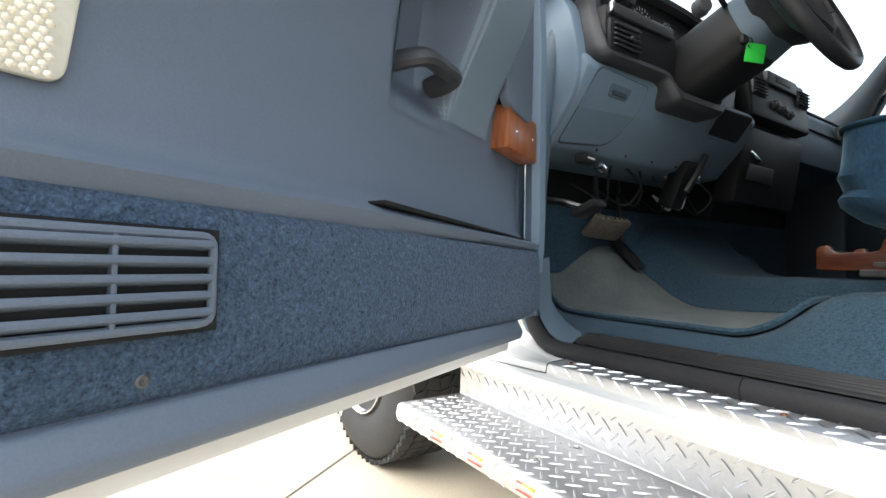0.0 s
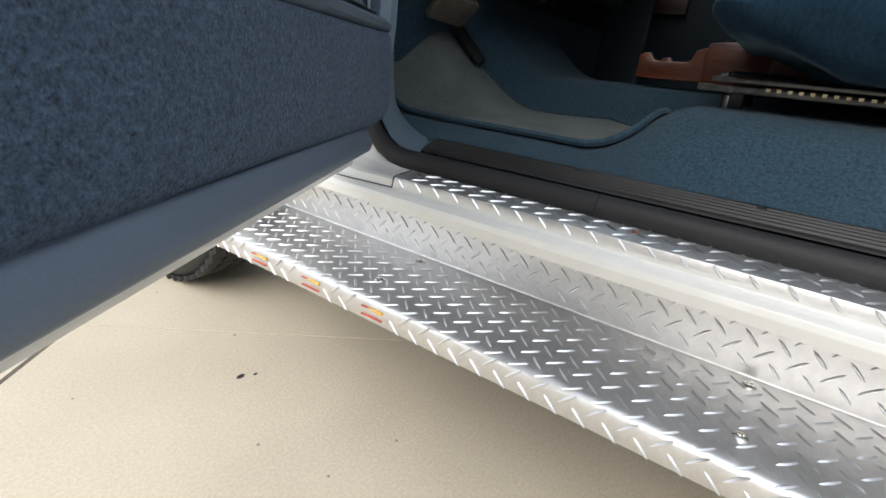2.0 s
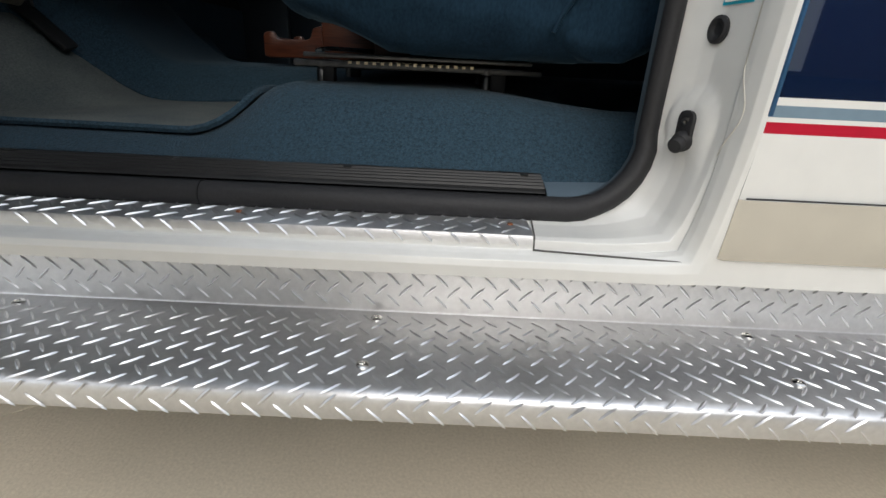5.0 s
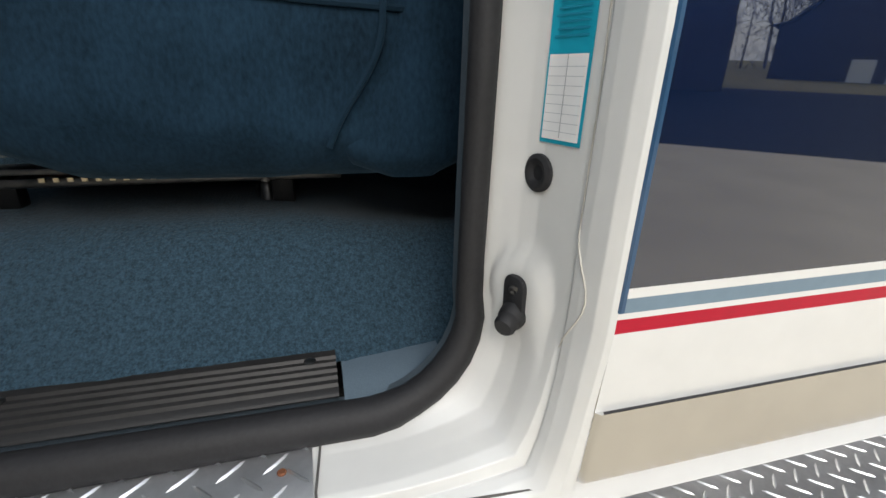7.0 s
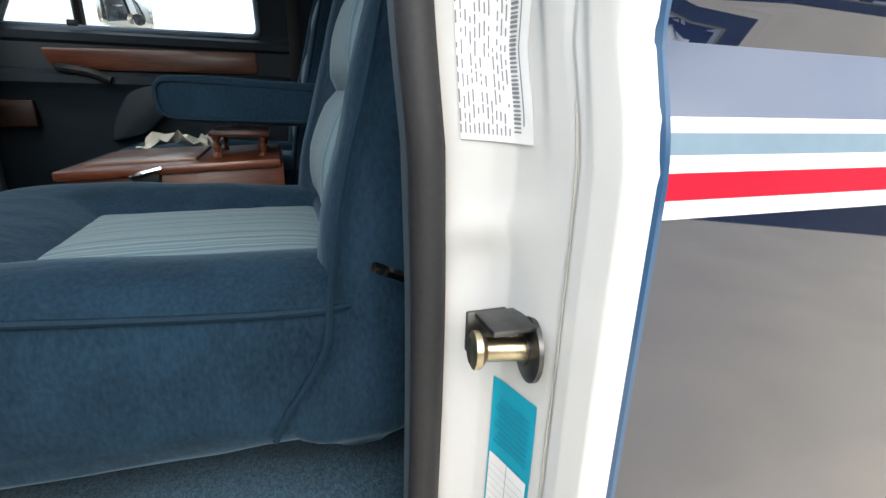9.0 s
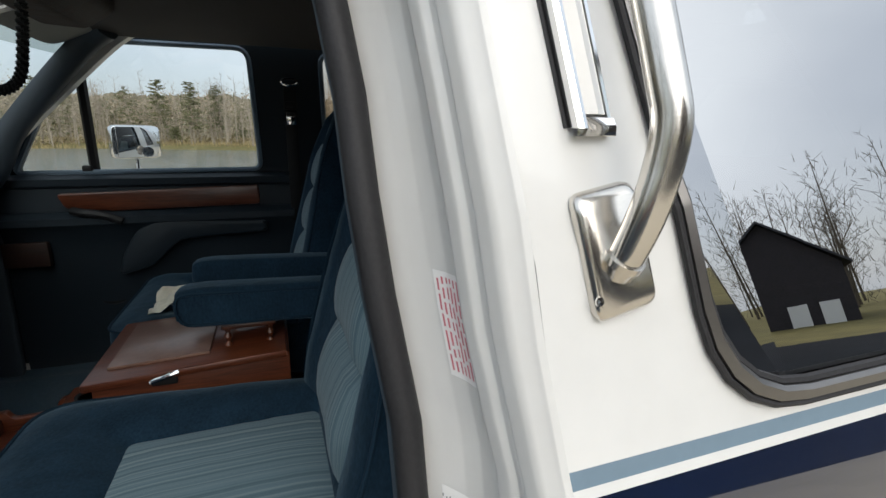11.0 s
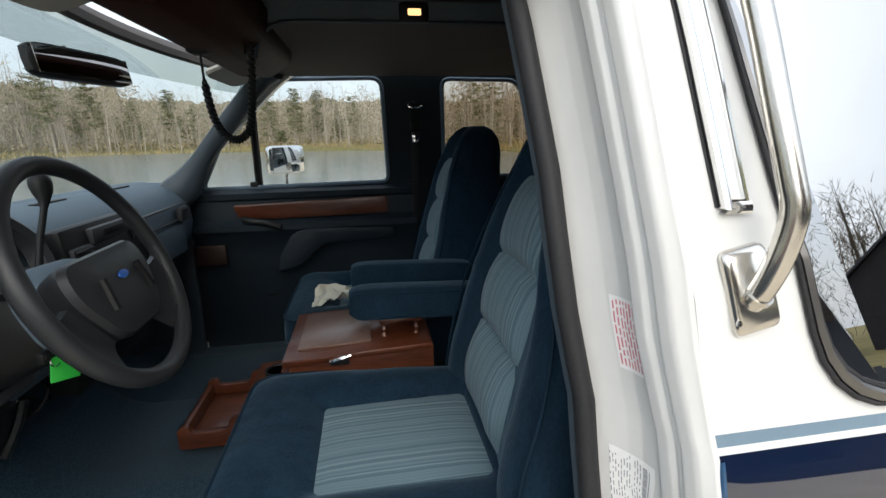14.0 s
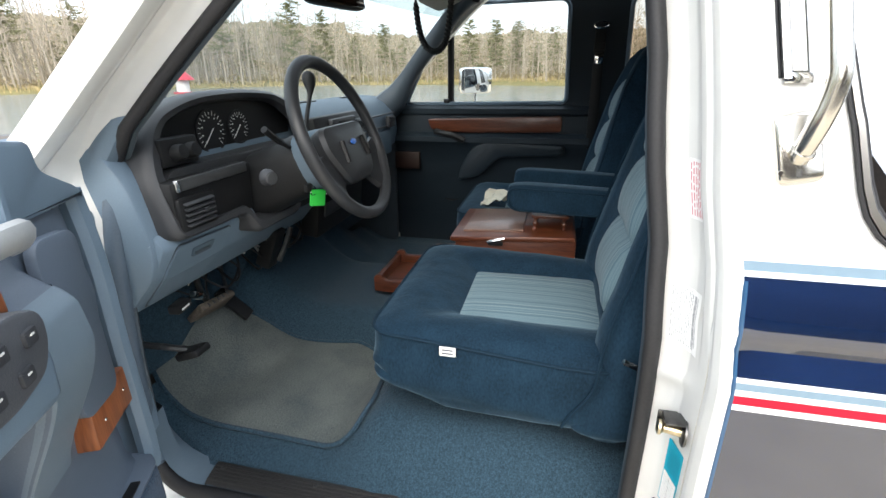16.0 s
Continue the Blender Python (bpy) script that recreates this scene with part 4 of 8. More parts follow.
def sill_plate():
    sp = thing("sill_plate", "diamond tread plate strip screwed on the white door sill", "sill plate", (0.05, 0.57, 0.50))
    bm = bmesh.new()
    sec = [(0.102, 0.501), (0.032, 0.5015), (0.026, 0.499), (0.024, 0.494), (0.0235, 0.483)]
    loft(bm, [[(x, y, z + 0.002) for x, z in sec] for y in (0.197, 0.4, 0.7, 0.955)])
    for y in (0.197, 0.955):
        bm.faces.new([bm.verts.new((x, y, z + 0.002)) for x, z in sec + [(0.102, 0.483)]])
    part("strip", bm, diamond_metal, sp)
    bm = bmesh.new()
    lug_joined(bm, lug_frames((0.098, 0.2, 0.5033), (0, 1, 0), (-1, 0, 0), 0.752, 0.072))
    lug_joined(bm, [m @ Matrix.Diagonal((0.72, 0.9, 1, 1)) for m in lug_frames((0.0234, 0.95, 0.4865), (0, -1, 0), (0, 0, 1), 0.752, 0.018)])
    tagged(part("tread_lugs", bm, lug_metal, sp), kind="stuff")
    for y in (0.222, 0.577, 0.93):
        part("screw", lathe(bmesh.new(), [(0.004, 0), (0.004, 0.001), (0.003, 0.002), (0.0, 0.002)], (0.06, y, 0.5035), (0, 0, 1), 12), material("rusty_screw", (0.25, 0.1, 0.05), 0.7, 0.5, 0.3, 200) if "rusty_screw" not in MATS else MATS["rusty_screw"], sp, "rusty screw head")
    sc = thing("scuff_plate", "ribbed black plastic scuff plate over the sill", "scuff plate", (0.12, 0.57, 0.53))
    bm = bmesh.new()
    sec = []
    for k in range(27):
        x = 0.110 + 0.054 * k / 26
        sec.append((x, 0.534 + 0.017 * (k / 26) ** 0.7 + (0.0024 if k % 4 in (1, 2) and 3 < k < 23 else 0)))
    loft(bm, [[(x, y, z) for x, z in sec] for y in (0.17, 0.5, 0.97)])
    for y in (0.17, 0.97):
        bm.faces.new([bm.verts.new((x, y, z)) for x, z in sec + [(0.164, 0.52), (0.110, 0.52)]])
    part("ribbed_strip", bm, scuff_black, sc, smooth=False)
    for y in (0.195, 0.452, 0.70, 0.945):
        part("screw", lathe(bmesh.new(), [(0.006, 0), (0.006, 0.001), (0.004, 0.002), (0, 0.002)], (0.150, y, 0.5495), (0, 0, 1), 12), dark_steel, sc)


sill_plate()

# ---- driver's door, standing open ----
DOOR = Matrix.Translation((0.0202, 0.9792, -0.012)) @ Matrix(((-0.894, 0.447, 0), (-0.447, -0.894, 0), (0, 0, 1))).to_4x4()


def dpart(name, bm, mat, parent, label=""):
    """A part in the door's own frame: x from the hinge outwards, y into the cab side, z up."""
    bm.transform(DOOR)
    return part(name, bm, mat, parent, label)


column_blue = material("column_blue", (0.148, 0.195, 0.24), 0.5, var=0.08, scale=4, fine=500, bump=0.12, bump_scale=700)
lever_grey = material("lever_grey", (0.36, 0.37, 0.37), 0.35, var=0.06, fine=200, bump=0.05)
panel_grey = material("panel_grey", (0.075, 0.08, 0.09), 0.45, var=0.1, fine=400, bump=0.12)


def driver_door():
    dr = thing("driver_door", "open slate blue truck door with carpeted lower panel", "car door", (0.03, 0.96, 0.56))
    # outer shell
    bm = bmesh.new()
    prism(bm, round_poly([(-0.03, 0.552), (1.10, 0.552), (1.12, 0.75), (1.12, 1.27), (-0.03, 1.27)], [0.08, 0.09, 0.03, 0.03, 0.03], 5), 1, -0.135, -0.078, 0.008)
    prism(bm, [(1.07, 0.60), (1.12, 0.60), (1.12, 1.27), (1.07, 1.27)], 1, -0.09, -0.05, 0.006)
    prism(bm, [(0.125, 0.552), (1.09, 0.552), (1.10, 0.588), (0.11, 0.588)], 1, -0.06, -0.008, 0.005)
    dpart("door_shell", bm, white_paint, dr, "white painted steel door shell")
    dpart("hinge_edge", prism(bmesh.new(), [(-0.034, 0.63), (0.06, 0.63), (0.06, 1.272), (-0.034, 1.272)], 1, -0.10, -0.04, 0.01), slate_plastic, dr, "slate trim round the hinge edge")
    bm = boxm((0.61, -0.03, 0.565), (0.94, 0.02, 0.008), 0.003)
    dpart("drain_seam", bm, white_paint, dr)
    dpart("edge_guard", prism(bmesh.new(), [(-0.02, 0.608), (0.009, 0.608), (0.02, 0.588), (0.016, 0.575), (-0.02, 0.573)], 0, 0.125, 1.1, 0.004), door_plastic, dr, "slate plastic lower edge strip")
    # window frame
    for a, b in (((0.06, -0.05, 1.27), (0.36, -0.10, 1.70)), ((0.36, -0.10, 1.70), (1.02, -0.10, 1.72)), ((1.02, -0.10, 1.72), (1.09, -0.05, 1.27))):
        bm = bmesh.new()
        tube(bm, [a, b], 0.028, 8, flat=1.2)
        dpart("window_frame", bm, white_paint, dr)
        bm = bmesh.new()
        o = Vector((0, 0.03, 0))
        tube(bm, [Vector(a) + o, Vector(b) + o], 0.013, 8)
        dpart("frame_seal", bm, seal_rubber, dr)
    bm = bmesh.new()
    bm.faces.new([bm.verts.new(p) for p in ((0.08, -0.055, 1.27), (0.36, -0.1, 1.7), (1.02, -0.1, 1.72), (1.08, -0.055, 1.27))])
    ob = dpart("window_pane", bm, side_glass, dr)
    ob.visible_shadow = False
    # trim panel: section from the sill up, bulged and stepped, swept from hinge to latch
    bm = bmesh.new()
    sec = [(0.586, -0.004), (0.592, 0.002), (0.605, 0.002), (0.738, 0.0), (0.746, 0.006), (0.753, 0.008), (0.758, 0.002), (0.764, -0.012), (0.78, -0.022), (0.85, -0.026), (0.92, -0.02), (0.98, -0.012), (1.06, 0.0), (1.12, 0.006), (1.17, 0.0), (1.22, -0.006), (1.27, -0.012), (1.295, -0.03), (1.30, -0.06)]
    fine_z = [0.85 + 0.012 * k for k in range(32)]
    sec = [q for q in sec if q[0] < 0.849 or q[0] > 1.225] + [(z, interp(sec, z)) for z in fine_z]
    sec.sort()

    def scoop(u, z):
        """Depth of the grip pocket pressed into the panel."""
        return 0.047 * smoothstep(0.318, 0.352, u) * smoothstep(0.452, 0.438, u) * smoothstep(0.885, 0.96, z) * smoothstep(1.12, 1.08, z)

    def column(u, z):
        """Broad support that swells out under the armrest."""
        return 0.062 * smoothstep(0.192, 0.216, u) * smoothstep(0.352, 0.318, u) * smoothstep(0.87, 1.12, z) * smoothstep(1.24, 1.17, z)

    rows = []
    for u, k in ((0.02, -0.02), (0.045, -0.004), (0.08, 0.0), (0.125, 0.0), (0.135, 0.0), *[(0.185 + 0.008 * q, 0.0) for q in range(38)], (0.75, 0.0), (1.0, 0.0), (1.09, -0.004), (1.11, -0.02)):
        swell = 0.016 * max(0.0, 1 - u / 0.5) ** 1.5
        lift = 0.06 if u < 0.13 else 0.0
        rows.append([(u, w + k - 1.06 * scoop(u, z) + column(u, z) + (swell if 0.74 < z < 0.76 else 0.0), z - (0.018 * max(0.0, 1 - u / 0.5) if 0.7 < z < 0.8 else 0.0) + (lift if z < 0.61 else 0.0)) for z, w in sec])
    loft(bm, rows)
    dpart("trim_panel", bm, door_plastic, dr, "moulded slate blue plastic door trim")
    # carpeted kick area
    bm = bmesh.new()
    rows = []
    for u, tuck in ((0.017, 0.040), (0.0175, 0.022), (0.021, 0.011), (0.028, 0.005), (0.038, 0.002), (0.055, 0), (0.075, 0), (0.1, 0), (0.14, 0), (0.2, 0), (0.28, 0), (0.36, 0), (0.44, 0), (0.52, 0), (0.7, 0), (0.9, 0), (1.09, 0), (1.10, 0.03)):
        u += 0.012 * max(0.0, 1 - u / 0.2)
        low = 0.604 + 0.052 * (1 - math.sqrt(max(0.0, 1 - (max(0.0, 0.11 - u) / 0.095) ** 2)))
        top = 0.728 + 0.0175 * u
        full = 0.008 + 0.015 * max(0.0, 1 - u / 0.55) ** 1.5
        rows.append([(u, w - tuck, low + f * (top - low)) for f, w in ((0.03, -0.03), (0.0, -0.008), (0.015, full - 0.01), (0.05, full - 0.004), (0.11, full - 0.001), (0.22, full), (0.5, full), (0.8, full - 0.0005), (0.93, full - 0.002), (0.98, full - 0.006), (1.0, full - 0.02))])
    loft(bm, rows)
    dpart("carpet_panel", bm, door_carpet, dr, "blue carpeted lower door panel")
    dpart("shadow_slot", boxm((0.30, -0.004, 0.7545), (0.40, 0.03, 0.005), 0.002, Matrix.Rotation(-0.045, 3, "Y")), black_plastic, dr, "dark gap above the carpet")
    # speaker grille
    gr = dpart("speaker_grille", prism(bmesh.new(), [(0.686, 0.651), (1.02, 0.648), (1.02, 0.722), (0.686, 0.720)], 1, 0.004, 0.0115), black_plastic, dr, "slatted speaker grille")
    loop = round_poly([(0.692, 0.657), (1.015, 0.656), (1.015, 0.716), (0.692, 0.715)], 0.009, 4)
    dpart("grille_rim", tube(bmesh.new(), [(p.x, 0.014, p.y) for p in loop], 0.0032, 8, True), door_plastic, gr)
    for k in range(5):
        z = 0.664 + 0.0112 * k
        dpart("slat", boxm((0.853, 0.014, z), (0.32, 0.010, 0.0052), 0.0015, Matrix.Rotation(0.35, 3, "X")), door_plastic, gr)
    for u in (0.753, 0.825, 0.90):
        dpart("rib", boxm((u, 0.0125, 0.687), (0.0035, 0.008, 0.058), 0.001), door_plastic, gr)
    dpart("carpet_screw", lathe(bmesh.new(), [(0.0048, 0), (0.0045, 0.001), (0.003, 0.0016), (0.0, 0.0006)], (0.731, 0.0065, 0.624), (0, 1, 0), 14), dark_steel, dr, "recessed carpet screw")
    # courtesy reflector
    rf = dpart("reflector", prism(bmesh.new(), round_poly([(0.768, 0.800), (0.96, 0.797), (0.96, 0.887), (0.758, 0.887)], 0.012, 4), 1, -0.024, -0.018, 0.002), cloth_white, dr, "clear and amber door reflector")
    bm = bmesh.new()
    for i in range(35):
        for j in range(16):
            u, z = 0.776 + i * 0.0055 + (0.0027 if j % 2 else 0), 0.804 + j * 0.0049
            if u < 0.95:
                lathe(bm, [(0.0027, 0), (0.0013, 0.0013), (0.0, 0.0015)], (u, -0.018, z), (0, 1, 0), 6)
    dpart("prism_face", bm, prism_cream, rf, "cream hexagonal prisms with an amber cast")
    # pull handle in its recess
    bm = bmesh.new()
    loft(bm, [[(u, interp(sec, z) - scoop(u, z) + column(u, z) + 0.0012, z) for z in [0.882 + 0.008 * q for q in range(28)]] for u in [0.322 + 0.006 * q for q in range(23)]])
    rec = dpart("handle_recess", bm, door_plastic, dr, "scooped grip recess")
    bm = bmesh.new()
    tube(bm, smooth_line([(0.436, -0.03, 0.945), (0.430, -0.004, 0.947), (0.415, 0.005, 0.950), (0.385, 0.005, 0.950), (0.352, 0.001, 0.949), (0.342, -0.04, 0.943)], 5), 0.0115, 10, flat=1.4)
    dpart("pull_handle", bm, dark_plastic, rec, "grey pull handle")
    bm = bmesh.new()
    loft(bm, [[(u, interp(sec, z) - 1.06 * scoop(u, z) + column(u, z) + 0.0016, z) for z in [0.90 + 0.009 * q for q in range(34)]] for u in [0.2055 + 0.006 * q for q in range(23)]])
    dpart("armrest_support", bm, column_blue, dr, "paler blue moulded armrest support")
    # speaker cloth strip by the hinge and the wood block
    bm = bmesh.new()
    prism(bm, round_poly([(0.085, 0.95), (0.20, 0.96), (0.19, 1.25), (0.08, 1.24)], 0.03), 1, 0.0, 0.0165, 0.003)
    dpart("mesh_strip", bm, door_plastic, dr, "finely perforated slate strip")
    bm = bmesh.new()
    prism(bm, [(0.046, 0.891), (0.182, 0.893), (0.178, 0.968), (0.048, 0.966)], 1, -0.024, 0.012, 0.004)
    wb = dpart("wood_block", bm, oak_door, dr, "reddish varnished wood block")
    for u, z in ((0.07, 0.93), (0.146, 0.926)):
        dpart("screw", lathe(bmesh.new(), [(0.0032, 0), (0.002, 0.0014), (0.0, 0.0014)], (u, 0.012, z), (0, 1, 0), 8), stainless, wb)
    # armrest with its switch panel and wood insert
    bm = bmesh.new()
    arm = [(0.335, 1.10), (0.40, 1.105), (0.55, 1.115), (0.95, 1.13), (0.97, 1.17), (0.60, 1.185), (0.42, 1.18), (0.34, 1.19), (0.328, 1.16)]
    prism(bm, arm, 1, -0.005, 0.085, 0.014, 3)
    ar = dpart("armrest", bm, slate_plastic, dr, "padded slate armrest")
    bm = bmesh.new()
    prism(bm, round_poly([(0.342, 1.19), (0.362, 1.155), (0.42, 1.145), (0.62, 1.16), (0.62, 1.232), (0.39, 1.238), (0.345, 1.222)], 0.016, 5), 1, 0.04, 0.094, 0.006)
    sw = dpart("switch_panel", bm, panel_grey, ar, "dark grey window switch panel")
    for u, z in ((0.378, 1.205), (0.425, 1.21), (0.40, 1.172), (0.447, 1.174)):
        dpart("switch", prism(bmesh.new(), round_poly([(u - 0.011, z - 0.009), (u + 0.011, z - 0.009), (u + 0.011, z + 0.009), (u - 0.011, z + 0.009)], 0.004, 3), 1, 0.088, 0.098, 0.002), dark_plastic, sw)
        dpart("switch_mark", boxm((u, 0.0985, z + 0.003), (0.006, 0.001, 0.002)), dial_white, sw)
    bm = bmesh.new()
    prism(bm, round_poly([(0.335, 1.215), (0.36, 1.20), (1.0, 1.205), (1.0, 1.265), (0.338, 1.262)], 0.008, 3), 1, 0.0, 0.06, 0.004)
    dpart("wood_insert", bm, oak_door, ar, "varnished wood strip")
    bm = bmesh.new()
    tube(bm, smooth_line([(0.222, 0.012, 1.262), (0.230, 0.03, 1.272), (0.26, 0.042, 1.280), (0.33, 0.046, 1.284), (0.45, 0.04, 1.28)], 5), 0.0155, 10, flat=1.3)
    dpart("door_lever", bm, lever_grey, dr, "brushed grey inside door lever")
    # mirror-corner sail and hinge-side upright
    bm = bmesh.new()
    prism(bm, round_poly([(-0.01, 1.27), (0.10, 1.27), (0.20, 1.27), (0.19, 1.385), (0.10, 1.372), (0.095, 1.33), (0.01, 1.29)], 0.012, 3), 1, -0.06, 0.004, 0.008)
    dpart("mirror_sail", bm, slate_plastic, dr, "slate window corner trim")
    bm = bmesh.new()
    tube(bm, smooth_line([(0.004, -0.012, 0.70), (0.005, -0.006, 0.76), (0.012, -0.004, 0.98), (0.0, -0.008, 1.15), (-0.005, -0.02, 1.28)], 5), 0.02, 8)
    dpart("edge_upright", bm, slate_plastic, dr)
    # hinge arm to the pillar
    part("hinge", boxm((0.045, 1.10, 0.66), (0.05, 0.14, 0.05), 0.008), white_paint, dr)
    part("hinge", boxm((0.045, 1.10, 1.10), (0.05, 0.14, 0.05), 0.008), white_paint, dr)
    return dr


driver_door()

# ---- cab interior ----


def floor_z(x, y):
    """Carpet height: low footwell, higher seat platform, tunnel in the middle, toe board ahead."""
    xs = min(x, 2 * XC - x)
    well = 0.542 + 0.028 * smoothstep(0.16, 0.25, xs)
    plat = 0.542 + 0.112 * smoothstep(0.13, 0.33, xs) - 0.05 * smoothstep(0.25, -0.1, y) * smoothstep(0.3, 0.5, xs) - 0.02 * smoothstep(0.3, 0.0, y)
    z = plat + (well - plat) * smoothstep(0.58, 0.73, y)
    tun = 0.667
    z = max(z, z + (tun - z) * smoothstep(0.68, 0.80, xs))
    toe = 1.02 + 0.1 * smoothstep(0.55, 0.3, xs)
    z += 0.5 * smoothstep(toe, toe + 0.6, y)
    return z


def carpet():
    bm = bmesh.new()
    xs = [0.158 + (1.755 * k / 56) for k in range(57)]
    ys = [-1.30 + 2.56 * k / 110 for k in range(111)]
    loft(bm, [[(x, y, floor_z(x, y) + 0.002 * noise.noise((x * 30, y * 30, 0))) for x in xs] for y in ys])
    tagged(part("floor_carpet", bm, carpet_blue), "blue cut-pile cab carpet over the floor", "carpet")
    # painted metal strip between the carpet and the seal, at the rear corner
    bend = [(0.95, 0.0), (0.985, 0.002), (1.015, 0.009), (1.04, 0.023), (1.058, 0.044), (1.069, 0.072), (1.075, 0.11), (1.079, 0.17)]
    for line in ([(0.06, 0), (0.12, 0), (0.165, 0)], bend):
        bm = bmesh.new()
        loft(bm, [[(0.108, y, 0.525 + z), (0.13, y, 0.534 + z), (0.15, y, 0.5395 + z), (0.176, y + 0.4 * z, 0.5395 + z)] for y, z in line])
        part("sill_metal", bm, dash_top, truck, "blue painted sill metal")
    part("firewall_pad", boxm((XC, 1.28, 1.0), (1.66, 0.02, 0.30), 0.004), black_plastic, truck, "black firewall padding under the dash")
    part("toe_carpet", boxm((XC, 1.27, 0.77), (1.66, 0.02, 0.20), 0.004), carpet_blue, truck, "blue carpet up the toe board")
    # kick panel
    bm = bmesh.new()
    prism(bm, round_poly([(1.075, 0.53), (1.50, 0.56), (1.50, 1.21), (1.085, 1.21)], 0.03), 0, 0.10, 0.135, 0.008)
    part("kick_panel", bm, slate_plastic, truck, "slate blue kick panel")
    # Far kick panel in darker slate, the footwell's shade in its colour
    bm = bmesh.new()
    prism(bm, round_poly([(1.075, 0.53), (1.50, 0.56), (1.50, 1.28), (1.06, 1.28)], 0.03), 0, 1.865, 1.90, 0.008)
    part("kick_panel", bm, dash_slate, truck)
    # inner wall behind the door pillar, driver's side
    bm = bmesh.new()
    fx = lambda z: jamb_x(z) + 0.165  # noqa: E731
    bm = plate_with_holes([(0.02, 0.55), (0.02, 1.25), (0.06, 1.76), (-1.30, 1.76), (-1.30, 0.55)], [round_poly([(-0.16, 1.25), (-0.09, 1.70), (-0.34, 1.70), (-0.74, 1.25)], 0.05)], fx, -0.012)
    part("quarter_trim", bm, trim_shaded, truck, "slate inner quarter trim, shade in its colour")


carpet()


def pairs(loop):
    """Neighbours round a closed loop."""
    return zip(loop, loop[1:] + loop[:1])


def floor_mat():
    fm = thing("floor_mat", "worn grey-blue carpet floor mat in the footwell", "floor mat", (0.4, 0.9, 0.56))
    loop = [p for a, b in pairs(round_poly([(0.30, 1.25), (0.25, 1.06), (0.247, 0.85), (0.24, 0.66), (0.36, 0.63), (0.60, 0.67), (0.71, 0.79), (0.685, 0.95), (0.69, 1.09), (0.68, 1.17), (0.60, 1.26), (0.48, 1.33), (0.35, 1.33)], 0.07, 5)) for p in [a.lerp(b, q / max(1, int((b - a).length / 0.025))) for q in range(max(1, int((b - a).length / 0.025)))]]
    zz = lambda x, y: floor_z(x, y) + 0.008 + 0.003 * smoothstep(0.74, 0.64, y)  # noqa: E731
    bm = bmesh.new()
    vs = [bm.verts.new((p.x, p.y, 0)) for p in loop]
    bm.faces.new(vs)
    bmesh.ops.triangulate(bm, faces=bm.faces[:])
    for _ in range(3):
        bmesh.ops.subdivide_edges(bm, edges=[e for e in bm.edges if e.calc_length() > 0.05], cuts=1)
        bmesh.ops.triangulate(bm, faces=bm.faces[:])
    for v in bm.verts:
        v.co.z = zz(v.co.x, v.co.y) + 0.003 * noise.noise((v.co.x * 9, v.co.y * 9, 2))
    part("mat_body", bm, mat_carpet, fm)
    bm = bmesh.new()
    tube(bm, [(p.x, p.y, zz(p.x, p.y)) for p in loop], 0.0065, 6, True)
    part("bound_edge", bm, carpet_blue, fm, "blue bound edge")


floor_mat()


